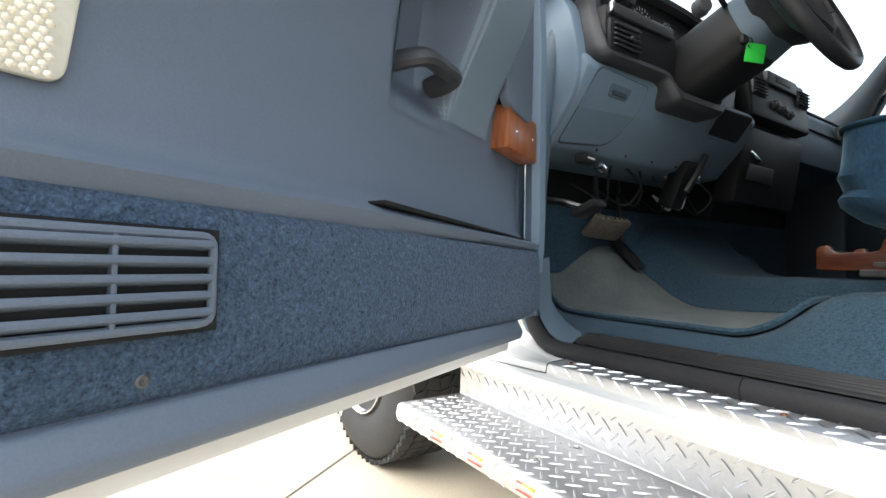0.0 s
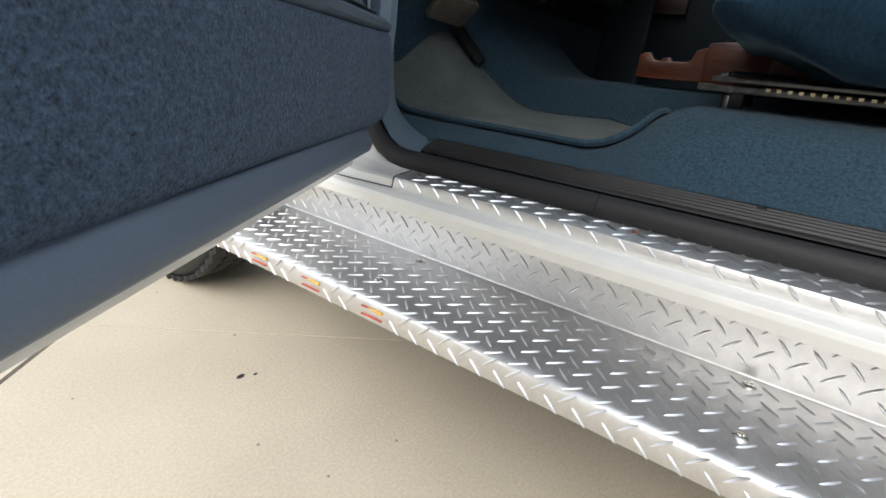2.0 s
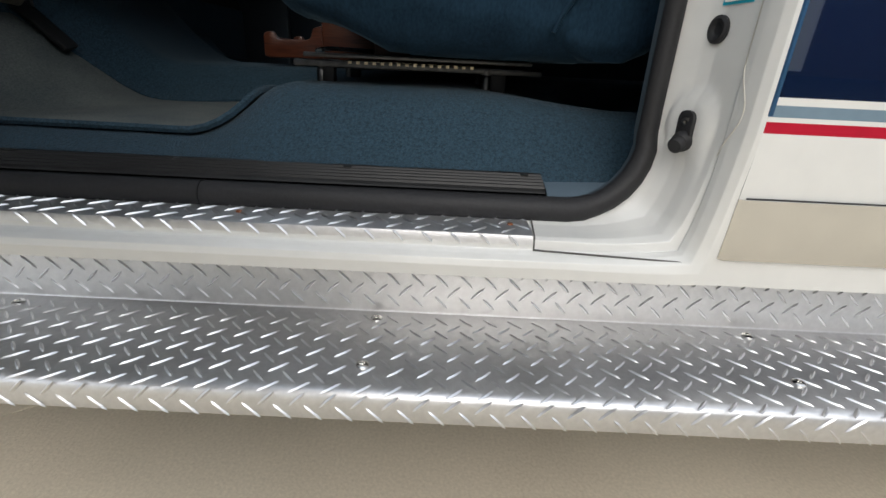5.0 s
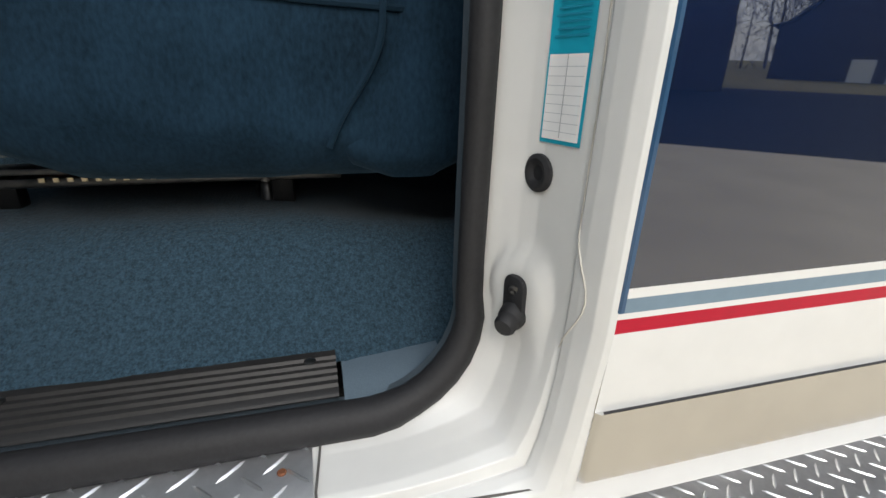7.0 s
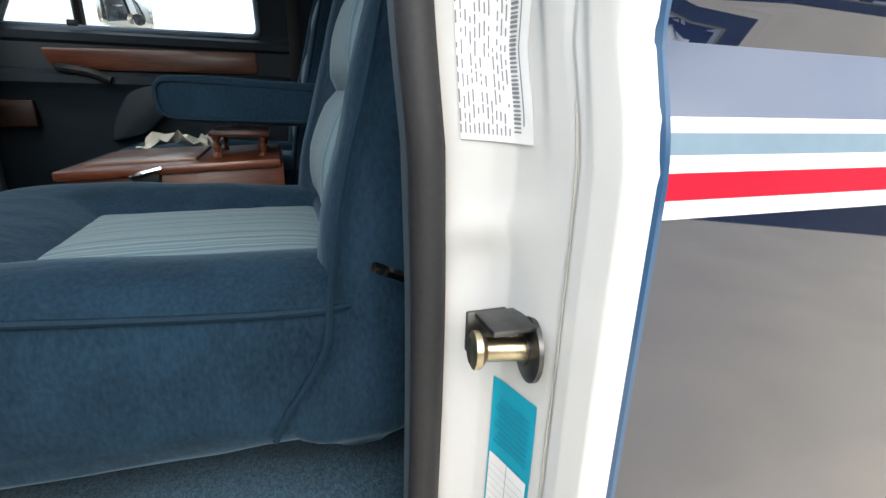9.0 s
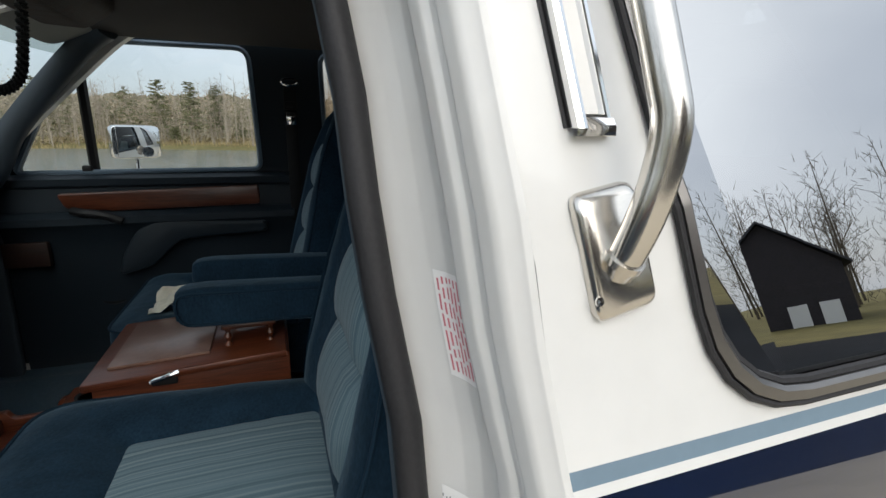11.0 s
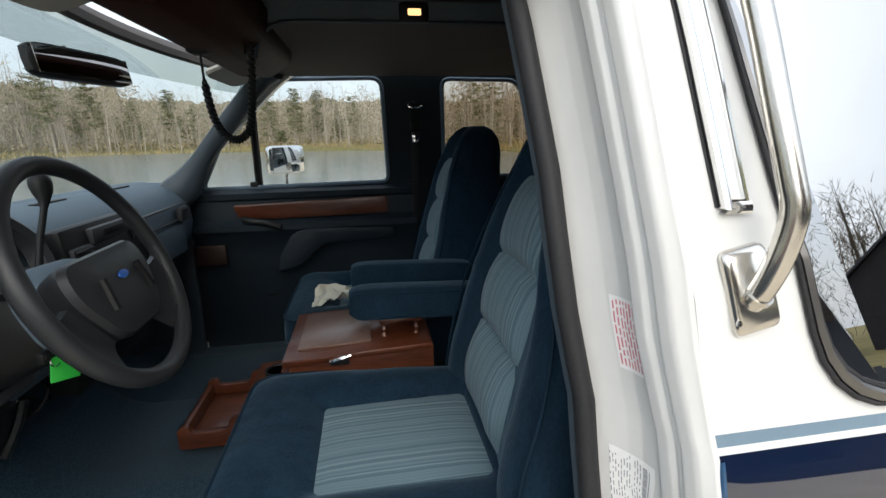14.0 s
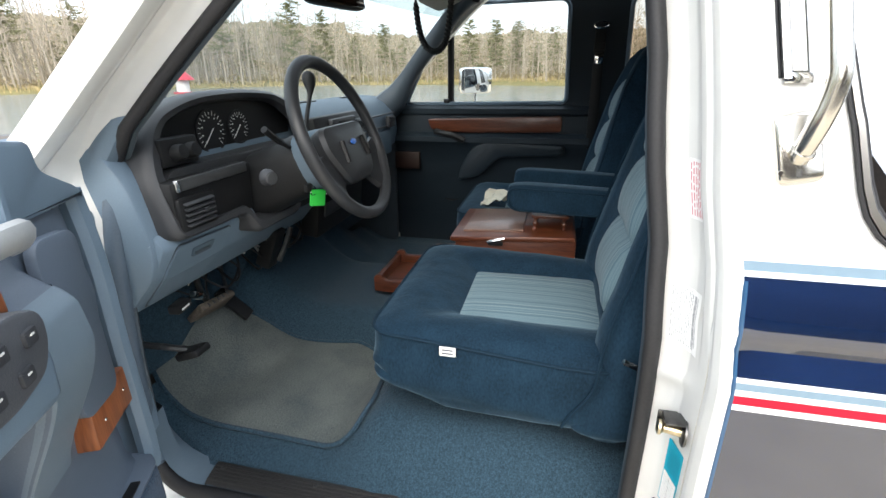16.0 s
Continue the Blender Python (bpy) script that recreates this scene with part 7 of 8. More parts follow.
def labels():
    bl = thing("notice_label", "blue and white printed notice label on the door jamb", "label", tuple(on_jamb(0.065, 0, 0.83)))
    part("paper", sticker("", "", 0.049, 0.090, 0.771, 0.896, sticker_cyan), sticker_cyan, bl)
    part("form_field", sticker("", "", 0.051, 0.088, 0.774, 0.834, sticker_white, 0.002), sticker_white, bl)
    for k in range(8):
        part("print_line", sticker("", "", 0.052, 0.087, 0.780 + 0.0065 * k, 0.7804 + 0.0065 * k, ink_pale, 0.0028, 4), ink_pale, bl)
    for k in range(9):
        part("print_line", sticker("", "", 0.053, 0.086 - 0.002 * (k % 3), 0.845 + 0.0045 * k, 0.8465 + 0.0045 * k, ink_cyan, 0.0022, 4), ink_cyan, bl)
    part("column_rule", sticker("", "", 0.069, 0.0695, 0.776, 0.834, ink_grey, 0.0028, 1), ink_grey, bl)
    cl = thing("certification_label", "white certification label with dark print and bars", "label", tuple(on_jamb(0.1, 0, 1.10)))
    part("paper", sticker("", "", 0.070, 0.120, 1.056, 1.148, sticker_white, 0.0015), sticker_white, cl)
    random.seed(9)
    for k in range(12):
        d = 0.1195 - 0.0028 * k
        z = 1.060
        while z < 1.143:
            ln = random.uniform(0.002, 0.009)
            if random.random() < 0.8:
                part("print_bar", sticker("", "", d - 0.0009, d, z, min(z + ln, 1.145), ink_grey, 0.002, 1), ink_grey, cl)
            z += ln + random.uniform(0.001, 0.006)
    for k in range(33):
        part("code_bar", sticker("", "", 0.0795, 0.0855, 1.062 + 0.0024 * k, 1.0629 + 0.0024 * k + random.uniform(0, 0.0008), ink_grey, 0.002, 1), ink_grey, cl)
    part("code_text", sticker("", "", 0.0765, 0.0775, 1.066, 1.14, ink_grey, 0.002, 1), ink_grey, cl)
    wl_ = thing("warning_label", "white label with lines of red print on the jamb", "label", tuple(on_jamb(0.08, 0, 1.27)))
    part("paper", sticker("", "", 0.052, 0.098, 1.246, 1.328, sticker_white), sticker_white, wl_)
    for k in range(10):
        d = 0.055 + 0.0042 * k
        z = 1.251
        while z < 1.321:
            ln = random.uniform(0.006, 0.016)
            part("print_bar", sticker("", "", d, d + 0.0017, z, min(z + ln, 1.324), ink_red, 0.002, 1), ink_red, wl_)
            z += ln + 0.003
    # striker pin with its backing plate
    sp = thing("door_striker", "brass-coloured door striker pin with black back plate", "door striker", (0.05, 0.0, 0.93))
    b = on_jamb(0.06, 0, 0.932, 0.0)
    ax = Vector((0.15, 0.98, 0.05)).normalized()
    part("base_washer", lathe(bmesh.new(), [(0.021, 0), (0.021, 0.003), (0.017, 0.005), (0.010, 0.005), (0.010, 0.006), (0, 0.006)], b, ax, 24), dark_steel, sp)
    part("pin", lathe(bmesh.new(), [(0.0075, 0.004), (0.0075, 0.03), (0.0085, 0.031), (0.012, 0.034), (0.012, 0.038), (0.008, 0.040), (0.0, 0.038)], b, ax, 20), brass_steel, sp, "worn brass-coloured pin")
    bm = bmesh.new()
    box(bm, b + Vector((0.006, 0.016, 0.018)), (0.03, 0.03, 0.004), 0.0015)
    box(bm, b + Vector((0.022, 0.022, 0.006)), (0.004, 0.028, 0.028), 0.0015)
    part("catch_plate", bm, dark_steel, sp, "dark bent steel plate")
    # round plug and rubber bumper
    gp = thing("jamb_plug", "round black rubber plug in the jamb", "plug", tuple(on_jamb(0.09, 0, 0.746)))
    part("plug", lathe(bmesh.new(), [(0.0155, 0), (0.0155, 0.003), (0.012, 0.005), (0.008, 0.004), (0.006, 0.0015), (0, 0.0015)], on_jamb(0.088, 0, 0.746, 0), (-0.25, 1, 0), 22), seal_rubber, gp)
    rb = thing("door_bumper", "black rubber door bumper screwed to the jamb", "bumper", tuple(on_jamb(0.09, 0, 0.63)))
    n = Vector((-0.62, 0.75, -0.25)).normalized()
    o = on_jamb(0.088, 0, 0.632, 0.008)
    bm = bmesh.new()
    prism(bm, round_poly([(-0.013, -0.026), (0.013, -0.026), (0.013, 0.024), (-0.013, 0.024)], 0.012, 5), 1, 0.0, 0.006, 0.002)
    rot = Matrix.Rotation(0.3, 4, "Z")
    bm.transform(Matrix.Translation(o) @ rot)
    part("plate", bm, seal_rubber, rb)
    part("screw", lathe(bmesh.new(), [(0.006, 0.005), (0.006, 0.007), (0.003, 0.008), (0, 0.006)], o + Vector((0, 0, 0.012)), n, 12), dark_steel, rb)
    part("stop", lathe(bmesh.new(), [(0.013, 0.004), (0.012, 0.012), (0.010, 0.014), (0.010, 0.022), (0.008, 0.025), (0, 0.025)], o + Vector((0, 0, -0.012)), n, 16), seal_rubber, rb)


labels()


def chrome_fittings():
    gh = thing("grab_handle", "chrome tubular grab handle beside the door opening", "grab handle", (0.045, -0.06, 1.357))

    def on_side(y, z, lift=0.0):
        return Vector((out_x(z) - lift, y, z))

    def plate(zc, yc, k):
        loop = round_poly([(-0.024, -0.040), (0.024, -0.040), (0.024, 0.040), (-0.024, 0.040)], 0.009, 5)
        slant = math.radians(-11)
        rings = []
        for lift, f in ((0.0, 1.0), (0.004, 1.0), (0.007, 0.94), (0.0085, 0.86)):
            rings.append([on_side(yc + (p.x * math.cos(slant) - p.y * math.sin(slant)) * f, zc + (p.x * math.sin(slant) + p.y * math.cos(slant)) * f, lift) for p in loop])
        b = part("base_plate", loft(bmesh.new(), rings, True, True), satin_bar, gh, "polished metal base plate")
        part("screw", lathe(bmesh.new(), [(0.0032, 0), (0.003, 0.0012), (0, 0.0014)], on_side(yc + 0.017 * k, zc - 0.028, 0.0085), (-1, 0, 0.2), 10), stainless, b)
        return b

    plate(1.357, -0.060, 1)
    plate(1.745, -0.018, 1)
    pts = [on_side(-0.061, 1.345, 0.002), on_side(-0.062, 1.358, 0.012), on_side(-0.066, 1.385, 0.027), on_side(-0.070, 1.412, 0.040), on_side(-0.071, 1.436, 0.047), on_side(-0.068, 1.46, 0.048), on_side(-0.060, 1.52, 0.047), on_side(-0.049, 1.60, 0.046), on_side(-0.036, 1.68, 0.045), on_side(-0.029, 1.72, 0.04), on_side(-0.024, 1.745, 0.02), on_side(-0.022, 1.752, 0.0)]
    bar = part("bar", tube(bmesh.new(), smooth_line(pts, 6), 0.0112, 18), satin_bar, gh, "satin chrome bar")
    part("collar", tube(bmesh.new(), [on_side(-0.061, 1.352, 0.0075), on_side(-0.0615, 1.356, 0.0105)], 0.0135, 18), satin_bar, bar)
    # chrome-framed white louvre cover on the pillar
    tr = thing("pillar_trim_strip", "chrome-edged white vent trim strip on the pillar", "trim strip", (0.06, -0.05, 1.43))

    def strip(y, z, lift):
        return on_side(y + (z - 1.435) * 0.165, z, lift)

    zs = (1.432, 1.5, 1.58, 1.66, 1.74, 1.775)
    for y0, y1, h in ((-0.034, -0.041, 0.012), (-0.0625, -0.060, 0.008)):
        part("edge_bar", loft(bmesh.new(), [[strip(y0, z, 0.0), strip(y0, z, h), strip((y0 + y1) / 2, z, h + 0.0015), strip(y1, z, h), strip(y1, z, 0.004)] for z in zs]), chrome, tr, "bright chrome edge bar")
    part("infill", loft(bmesh.new(), [[strip(-0.0425, z, 0.003), strip(-0.0435, z, 0.0085), strip(-0.051, z, 0.0115), strip(-0.058, z, 0.0085), strip(-0.0592, z, 0.003)] for z in (1.4405, 1.5, 1.58, 1.66, 1.74, 1.775)]), white_paint, tr, "white cover plate")
    part("end_clip", loft(bmesh.new(), [[strip(y, 1.427, 0.0), strip(y, 1.4275, 0.009), strip(y, 1.433, 0.0115), strip(y, 1.4385, 0.0105), strip(y, 1.4385, 0.003)] for y in (-0.034, -0.041, -0.05, -0.0585, -0.0625)]), chrome, tr, "chrome end clip")
    part("shadow_gap", tube(bmesh.new(), [strip(-0.0325, z, 0.0008) for z in zs], 0.0016, 5), seal_rubber, tr, "thin dark gap")
    part("shadow_gap", tube(bmesh.new(), [strip(-0.064, z, 0.0008) for z in zs], 0.0014, 5), seal_rubber, tr, "thin dark gap")


chrome_fittings()

# ---- driveway slabs ----


def driveway():
    dv = thing("driveway", "pale concrete driveway of large jointed slabs", "driveway", (0, 0, 0), kind="structure")
    L = 6.0
    ca, sa = math.cos(radians(38)), math.sin(radians(38))
    ox, oy = -0.23, 1.74
    gap_u, gap_v = 0.003, 0.012
    bm = bmesh.new()
    box(bm, (0, 0, -0.05), (L - gap_u, L - gap_v, 0.10), 0.0006, None, 1)
    # fine dips so the surface is not dead flat
    me = mesh_of(bm, "slab")
    me.materials.append(concrete)
    for i in range(-1, 3):
        for j in range(-4, 4):
            u, v = (i + 0.5) * L, (j + 0.5) * L
            x, y = ox + u * ca - v * sa, oy + u * sa + v * ca
            if x > 6.5 or y > 11 or x < -26:
                continue
            ob = new("slab", me)
            ob.parent = dv
            ob.matrix_basis = Matrix.Translation((x, y, random.uniform(-0.001, 0.001))) @ Matrix.Rotation(radians(38), 4, "Z")
    # dark dirt packed in the joints
    yard = boxm((0, 0, -0.04), (60, 120, 0.05), 0.0)
    yard.transform(Matrix.Translation((ox - (6.05 + 30) * ca, oy - (6.05 + 30) * sa, 0)) @ Matrix.Rotation(radians(38), 4, "Z"))
    tagged(part("yard_pavement", yard, asphalt), "dark asphalt yard beyond the concrete drive", "pavement", kind="structure")
    part("joint_bed", boxm((-8, -6, -0.11), (44, 44, 0.05)), material("joint_dirt", (0.12, 0.1, 0.08), 0.95, var=0.4, fine=60, bump=0.3), dv)
    turn = Matrix.Translation((ox, oy, 0)) @ Matrix.Rotation(radians(38), 4, "Z")
    for size in ((0.003, 40.0), (24.0, 0.012)):
        bm = boxm((0, 0, -0.012), (size[0] + 0.0005, size[1] + 0.0005, 0.02))
        bm.transform(turn)
        part("joint_fill", bm, MATS["joint_dirt"], dv, "dark packed joint")
    st = bmesh.new()
    random.seed(21)
    for k in range(26):
        x, y = random.uniform(-0.75, 0.0), random.uniform(-0.2, 2.0)
        lathe(st, [(random.uniform(0.002, 0.005), 0.0005), (0.001, 0.002), (0, 0.002)], (x, y, 0.0), (0, 0, 1), 5)
    tagged(part("grit", st, bark, dv), kind="stuff")
    for x, y, r in ((-0.085, 1.272, 0.006), (-0.06, 1.255, 0.0035)):
        bm = bmesh.new()
        bm.faces.new([bm.verts.new((x + r * (1 + 0.4 * noise.noise((k * 0.9, r * 50, 0))) * math.cos(2 * math.pi * k / 12) * 1.5, y + r * (1 + 0.4 * noise.noise((k * 0.7, 5, r))) * math.sin(2 * math.pi * k / 12), 0.0016)) for k in range(12)])
        part("oil_spot", bm, rubber, dv, "small dark oil spot")


driveway()

# ---- woods, feeder, barn ----


class Mesh:
    """Collects quads and triangles with a material index each."""

    def __init__(self):
        self.v, self.f, self.m = [], [], []

    def limb(self, a, b, ra, rb, mat=0, n=3):
        a, b = Vector(a), Vector(b)
        t = (b - a).normalized()
        u = t.orthogonal().normalized()
        w = t.cross(u)
        s = len(self.v)
        for p, r in ((a, ra), (b, rb)):
            for k in range(n):
                c = 2 * math.pi * k / n
                self.v.append(p + (u * math.cos(c) + w * math.sin(c)) * r)
        for k in range(n):
            j = (k + 1) % n
            self.f.append((s + k, s + j, s + n + j, s + n + k))
            self.m.append(mat)

    def leaf(self, c, size, mat=1, flat=0.5):
        d = Vector((random.uniform(-1, 1), random.uniform(-1, 1), random.uniform(-flat, flat))).normalized()
        e = d.cross(Vector((random.uniform(-1, 1), random.uniform(-1, 1), random.uniform(-1, 1)))).normalized()
        s = len(self.v)
        self.v += [c - d * size, c + e * size * 0.35, c + d * size, c - e * size * 0.35]
        self.f.append((s, s + 1, s + 2, s + 3))
        self.m.append(mat)

    def done(self, name, mats):
        me = bpy.data.meshes.new(name)
        me.from_pydata([tuple(v) for v in self.v], [], self.f)
        for m in mats:
            me.materials.append(m)
        me.polygons.foreach_set("material_index", self.m)
        me.update()
        return me


def bare_tree(ms, base, h):
    base = Vector(base)
    lean = Vector((random.uniform(-0.06, 0.06), random.uniform(-0.06, 0.06), 1)).normalized()
    r = h * 0.0085 + 0.03
    mid = base + lean * h * 0.45
    top = base + lean * h * 0.97 + Vector((random.uniform(-0.4, 0.4), random.uniform(-0.4, 0.4), 0))
    ms.limb(base, mid, r, r * 0.6, 0, 5)
    ms.limb(mid, top, r * 0.6, r * 0.08, 0, 4)
    for k in range(random.randint(13, 20)):
        t = random.uniform(0.28, 0.97)
        p = base + (top - base) * t
        a = random.uniform(0, 2 * math.pi)
        ln = h * random.uniform(0.10, 0.24) * (1.15 - t * 0.7)
        d = Vector((math.cos(a), math.sin(a), random.uniform(0.5, 1.4))).normalized()
        q = p + d * ln
        ms.limb(p, q, r * 0.28 * (1.1 - t), 0.012, 0, 3)
        for j in range(5):
            s = p + (q - p) * random.uniform(0.3, 1.0)
            e = s + (d + Vector((random.uniform(-0.9, 0.9), random.uniform(-0.9, 0.9), random.uniform(-0.2, 0.7)))).normalized() * ln * random.uniform(0.25, 0.55)
            ms.limb(s, e, 0.014, 0.006, 0, 3)


def pine(ms, base, h, leafmat=1, dense=1.0, needles=46, size=1.0):
    base = Vector(base)
    top = base + Vector((random.uniform(-0.2, 0.2), random.uniform(-0.2, 0.2), h))
    ms.limb(base, top, h * 0.013, 0.02, 0, 6)
    n = int(52 * dense)
    low = random.uniform(0.12, 0.4)
    for k in range(n):
        t = low + (1 - low) * (k / n) ** 0.85
        p = base + (top - base) * t
        ln = h * 0.19 * (1 - t) ** 0.42 * random.uniform(0.5, 1.2) + 0.5
        a = random.uniform(0, 2 * math.pi)
        d = Vector((math.cos(a), math.sin(a), random.uniform(-0.25, 0.3)))
        q = p + d * ln
        ms.limb(p, q, 0.05, 0.015, 0, 3)
        for j in range(needles):
            s = p + (q - p) * random.uniform(0.25, 1.05) + Vector((random.uniform(-1, 1), random.uniform(-1, 1), random.uniform(-0.25, 0.35))) * ln * 0.22
            ms.leaf(s, random.uniform(0.10, 0.24) * (0.6 + h / 30) * size, leafmat, 0.25)


def shore_point(az, extra):
    """A place past the pond's far edge, in the direction az (from +y towards +x)."""
    dx, dy = math.sin(radians(az)), math.cos(radians(az))
    b = dx * 62 + dy * 38
    c = 62 * 62 + 38 * 38 - 53 * 53
    disc = b * b - c
    d = b + math.sqrt(disc) if disc > 0 else 75
    d += extra
    return d * dx, d * dy


def woods():
    random.seed(11)
    ms = Mesh()
    for k in range(620):
        az = random.uniform(14, 118)
        x, y = shore_point(az, random.uniform(2, 44))
        bare_tree(ms, (x, y, ground_height(x, y) - 0.2), random.uniform(9, 16) if az > 66 else random.uniform(15, 25))
    for k in range(58):
        az = random.uniform(14, 118)
        x, y = shore_point(az, random.uniform(12, 50))
        pine(ms, (x, y, ground_height(x, y) - 0.2), random.uniform(7, 13) if az > 62 else random.uniform(9, 20), 1, 0.9)
    # brush along the far shore
    for k in range(900):
        az = random.uniform(14, 118)
        x, y = shore_point(az, random.uniform(3, 30))
        z = ground_height(x, y)
        hh = random.uniform(0.6, 2.2)
        for j in range(7):
            ms.leaf(Vector((x + random.uniform(-0.8, 0.8), y + random.uniform(-0.8, 0.8), z + random.uniform(0.1, hh))), random.uniform(0.25, 0.6), 2, 1.0)
    # far backdrop of thicker distant wood
    for k in range(1150):
        az = random.uniform(8, 124)
        x, y = shore_point(az, random.uniform(22, 80))
        hh = random.uniform(10, 20) if az < 68 else random.uniform(8, 14)
        z = ground_height(x, y)
        for j in range(90):
            ms.leaf(Vector((x + random.uniform(-2.2, 2.2), y + random.uniform(-2.2, 2.2), z + hh * random.random() ** 0.8)), random.uniform(0.15, 0.5), random.choice((2, 3, 3, 3, 3, 1)), 1.0)
    me = ms.done("far_woods", (bark, pine_leaf, bush_leaf, twig_haze))
    tagged(new("far_woods", me), "bare grey hardwoods and dark pines beyond the pond", "woods", kind="stuff")
    # strip of dry reeds on the shore
    ms = Mesh()
    for k in range(2600):
        az = random.uniform(10, 120)
        x, y = shore_point(az, random.uniform(-2.5, 5))
        z = max(ground_height(x, y), -1.02)
        for j in range(2):
            ms.limb((x, y, z), (x + random.uniform(-0.15, 0.15), y + random.uniform(-0.15, 0.15), z + random.uniform(0.35, 0.9)), 0.05, 0.01, 0, 3)
    tagged(new("shore_reeds", ms.done("shore_reeds", (dry_reed,))), "dry tan reeds along the pond edge", "reeds", kind="stuff")
    # trees behind the camera, seen in paint and glass
    ms = Mesh()
    for k in range(380):
        a = radians(random.uniform(130, 315))
        d = random.uniform(52, 74)
        x, y, h = d * math.cos(a), d * math.sin(a), random.uniform(10, 17)
        bare_tree(ms, (x, y, -0.1), h)
        for j in range(110):
            p = Vector((x + random.uniform(-2.4, 2.4), y + random.uniform(-2.4, 2.4), h * 0.9 * random.random() ** 0.8))
            ms.limb(p, p + Vector((random.uniform(-0.7, 0.7), random.uniform(-0.7, 0.7), random.uniform(0.2, 1.1))), 0.03, 0.01, random.choice((0, 1)), 3)
    tagged(new("yard_woods", ms.done("yard_woods", (yard_bark, yard_bark))), "bare winter hardwoods round the yard", "woods", kind="stuff")


yard_bark = material("yard_bark", (0.13, 0.11, 0.085), 0.85, var=0.3, scale=0.4, fine=4, bump=0.0, spec=0.1)
# Far twigs kept pale, distance haze put into their colour
twig_haze = material("twig_haze", (0.42, 0.355, 0.27), 0.9, var=0.25, scale=0.5, fine=5, bump=0.0, spec=0.1)
woods()


def far_ridge():
    """Low wooded rise closing the view behind the trees, with a ragged crest."""
    bm = bmesh.new()
    rows = [[], [], [], []]
    for k in range(900):
        az = 2 + 128 * k / 899
        x, y = shore_point(az, 92)
        d = math.hypot(x, y)
        top = (12.5 if az > 66 else 15.5) * d / 150 + 2.2 * noise.noise((az * 0.25, 0, 0)) + 1.5 * noise.noise((az * 1.3, 3, 0)) + 1.1 * noise.noise((az * 6, 7, 0))
        for row, f, back in zip(rows, (0.0, 0.35, 0.7, 1.0), (0, 4, 9, 14)):
            row.append((x * (1 + back / d), y * (1 + back / d), -1 + (top + 1) * f + (0.8 * noise.noise((az * 9, f * 5, 2)) if f else 0)))
    loft(bm, rows)
    tagged(part("backdrop", bm, ridge_wood), "wooded rise of bare trees far behind, haze in its colour", "woods", kind="structure")


# Raised tones carry the distant haze in the ridge's own colour
ridge_wood = material("ridge_wood", (0.17, 0.16, 0.12), 0.95, var=0.0, scale=0.12, fine=1.1, bump=0.0, spec=0.05, tint=(0.25, 0.215, 0.16), stretch=(1, 1, 0.35))
far_ridge()


def pine_things():
    """A few tall pines that stand out of the far woods."""
    for az, extra, h in ((53, 6, 19), (60.3, 4, 22), (63.5, 10, 17), (49, 16, 18), (70, 14, 14), (36, 8, 20), (41, 14, 17), (82.5, 8, 13), (79.5, 12, 14), (85, 16, 13), (80.8, 1.5, 3.6)):
        random.seed(int(az * 10))
        x, y = shore_point(az, extra)
        z = ground_height(x, y) - 0.1
        t = thing("pine_tree", "low dark evergreen at the water's edge" if h < 5 else "tall dark green pine standing on the far shore", "tree", (x, y, z), group="tall pines")
        ms = Mesh()
        pine(ms, (0, 0, 0), h, 1, 1.8)
        tr, cr = Mesh(), Mesh()
        for f, m in zip(ms.f, ms.m):
            dst = tr if m == 0 else cr
            s = len(dst.v)
            dst.v += [ms.v[i] for i in f]
            dst.f.append(tuple(range(s, s + len(f))))
            dst.m.append(0)
        for nm, mm, mt in (("trunk", tr, bark), ("crown", cr, pine_leaf)):
            ob = new(nm, mm.done(nm, (mt,)))
            ob.parent = t


pine_things()


house_wood = material("house_wood", (0.06, 0.045, 0.035), 0.8, var=0.3, scale=1.5, fine=10, bump=0.2)


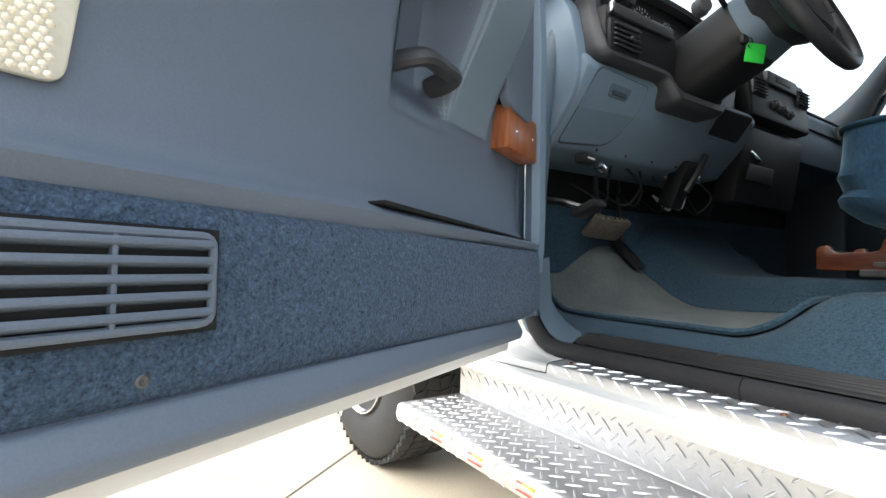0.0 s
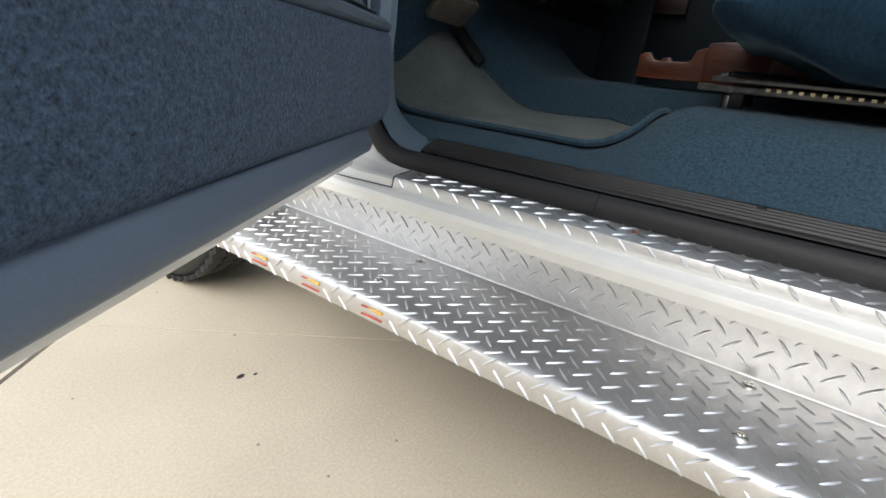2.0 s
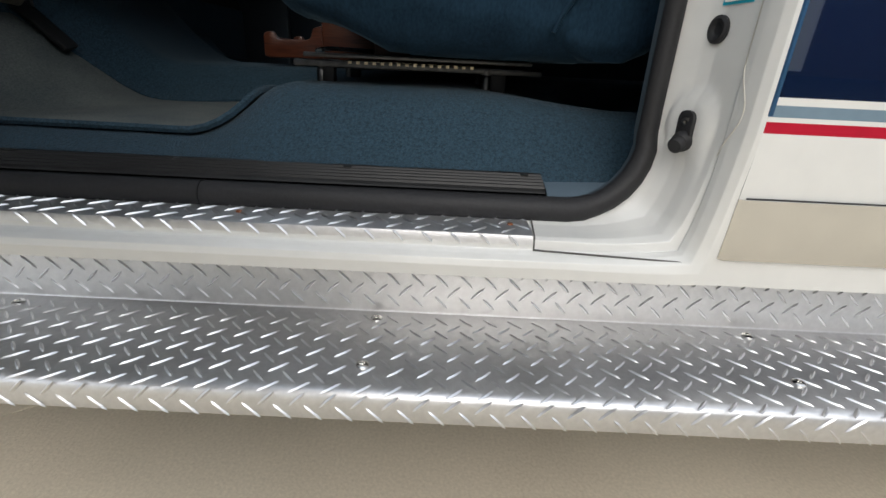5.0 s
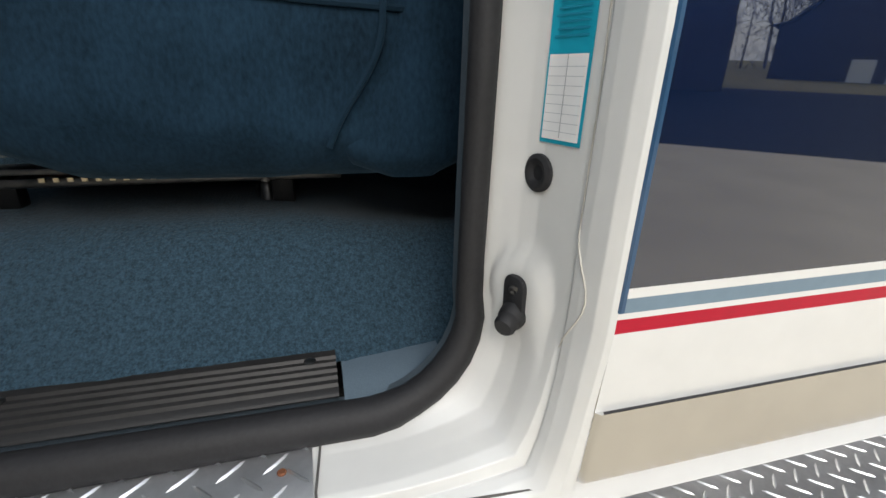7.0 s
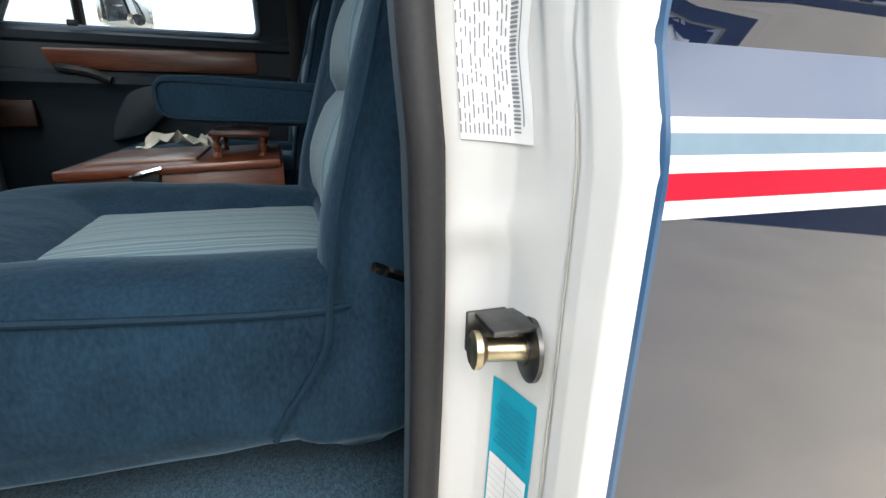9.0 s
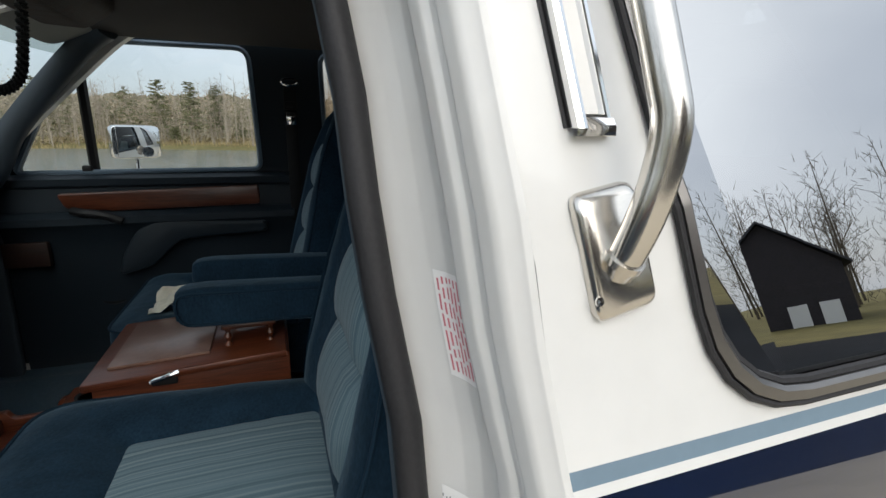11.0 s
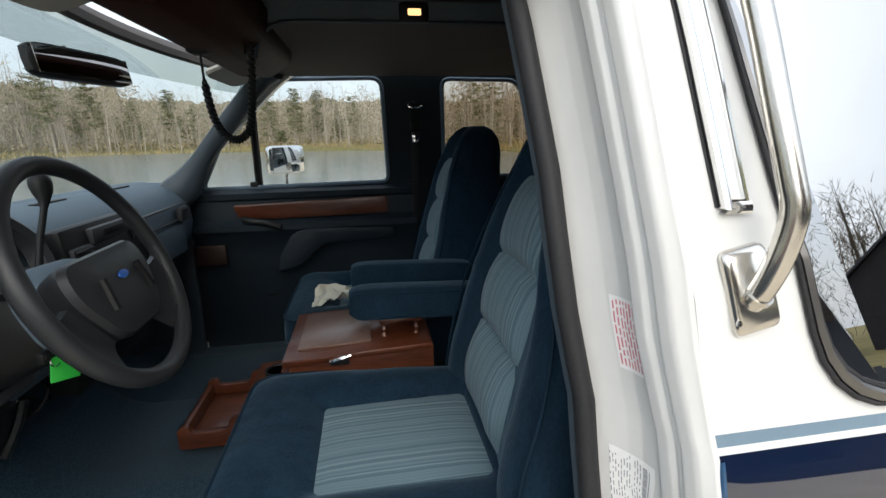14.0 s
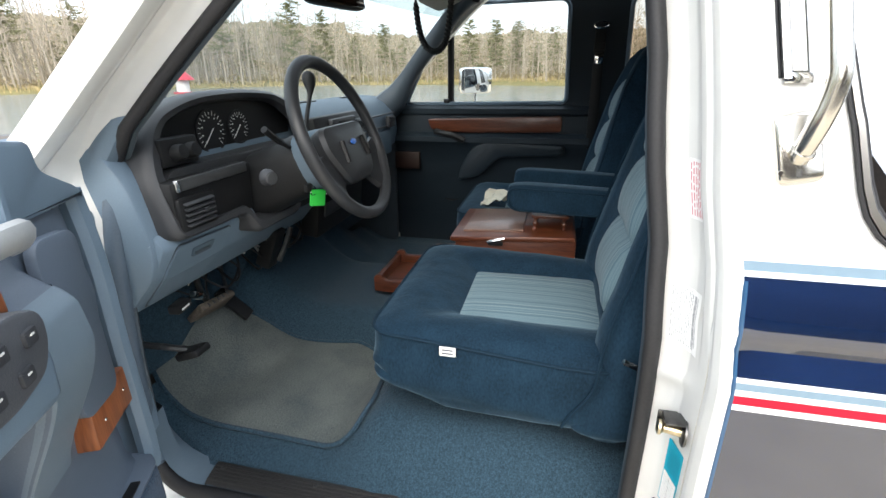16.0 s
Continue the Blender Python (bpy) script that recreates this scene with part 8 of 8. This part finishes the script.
def feeders():
    bf = thing("bird_feeder", "red-roofed bird feeder hanging from a black hook pole", "bird feeder", (8.0, 8.0, -0.05))
    bm = bmesh.new()
    tube(bm, smooth_line([(7.55, 8.0, -0.1), (7.55, 8.0, 1.2), (7.56, 8.0, 1.9), (7.75, 8.0, 2.15), (7.98, 8.0, 2.05), (8.05, 8.0, 1.85)], 5), 0.018, 6)
    part("pole", bm, black_plastic, bf)
    part("roof", lathe(bmesh.new(), [(0.24, 0), (0.22, 0.03), (0.08, 0.16), (0.02, 0.18), (0.0, 0.2)], (8.05, 8.0, 1.52), (0, 0, 1), 18), feeder_red, bf, "red conical roof")
    part("seed_tube", lathe(bmesh.new(), [(0.12, 0), (0.12, 0.2), (0.1, 0.22)], (8.05, 8.0, 1.3), (0, 0, 1), 16), sticker_white, bf)
    part("tray", lathe(bmesh.new(), [(0.18, 0), (0.18, 0.03), (0, 0.03)], (8.05, 8.0, 1.27), (0, 0, 1), 16), feeder_red, bf)
    part("hanger", tube(bmesh.new(), [(8.05, 8.0, 1.72), (8.05, 8.0, 1.86)], 0.006, 5), black_plastic, bf)
    sf = thing("suet_feeder", "small tan suet feeder on the hook pole", "bird feeder", (7.35, 8.0, 1.4))
    part("cage", boxm((7.38, 8.0, 1.42), (0.26, 0.12, 0.34), 0.02), cloth_white, sf)
    part("hanger", tube(bmesh.new(), [(7.38, 8.0, 1.58), (7.45, 8.0, 1.9), (7.55, 8.0, 1.95)], 0.008, 5), black_plastic, sf)

    tf = thing("tube_feeder", "grey tube bird feeder hanging beside the hook pole", "bird feeder", (7.66, 8.5, 1.3))
    part("seed_tube", lathe(bmesh.new(), [(0.0, 0.0), (0.13, 0.0), (0.13, 0.04), (0.1, 0.05), (0.1, 0.38), (0.14, 0.4), (0.05, 0.5), (0.0, 0.5)], (7.66, 8.5, 1.12), (0, 0, 1), 14), barn_roof, tf)
    part("hanger", tube(bmesh.new(), smooth_line([(7.66, 8.5, 1.6), (7.62, 8.42, 1.9), (7.55, 8.0, 2.0)], 4), 0.008, 5), black_plastic, tf)
    for ob in (bf, sf, tf):
        ob.location += Vector((-0.27, -0.53, -0.14))


feeders()


def gabled(name, label, category, az, dist, w, eave, peak, dep, wall_mat, openings):
    """A gabled building across the yard, gable towards the truck; openings: (kind, u, z0, width, height)."""
    d = Vector((math.cos(radians(az)), math.sin(radians(az)), 0))
    side = Vector((-d.y, d.x, 0))
    c = d * dist
    bn = thing(name, label, category, tuple(c))

    def at(u, v, z):
        return c + side * u + d * v + Vector((0, 0, z))
    bm = bmesh.new()
    prof = [(-w, -0.2), (w, -0.2), (w, eave), (0, peak), (-w, eave)]
    loft(bm, [[at(u, v, z) for u, z in prof] for v in (0, dep)], True, True)
    part("wall", bm, wall_mat, bn, "dark weathered board walls", smooth=False)
    for sgn in (-1, 1):
        bm = bmesh.new()
        loft(bm, [[at(sgn * (w + 0.4), v, eave - 0.2), at(0, v, peak + 0.05), at(0, v, peak + 0.2), at(sgn * (w + 0.4), v, eave - 0.05)] for v in (-0.4, dep + 0.4)], True, True)
        part("roof", bm, barn_roof, bn, smooth=False)
    for kind, u, z0, ww, hh in openings:
        bm = bmesh.new()
        loft(bm, [[at(u - ww / 2, v, z0), at(u + ww / 2, v, z0), at(u + ww / 2, v, z0 + hh), at(u - ww / 2, v, z0 + hh)] for v in (-0.08, -0.02)], True, True)
        part(kind, bm, sticker_white, bn, "pale painted " + kind, smooth=False)


gabled("barn", "dark gabled barn with pale doors across the yard", "barn", 234, 33, 3.3, 3.4, 6.4, 9.0, barn_wood, (("door", 0.7, 0.05, 1.0, 1.35), ("door", 2.2, 0.05, 0.9, 1.35)))
gabled("house", "dark brown gabled house beside the driveway", "house", 203, 17, 6.8, 5.6, 8.8, 9.0, house_wood, (("door", 3.0, 0.1, 1.0, 2.05),))
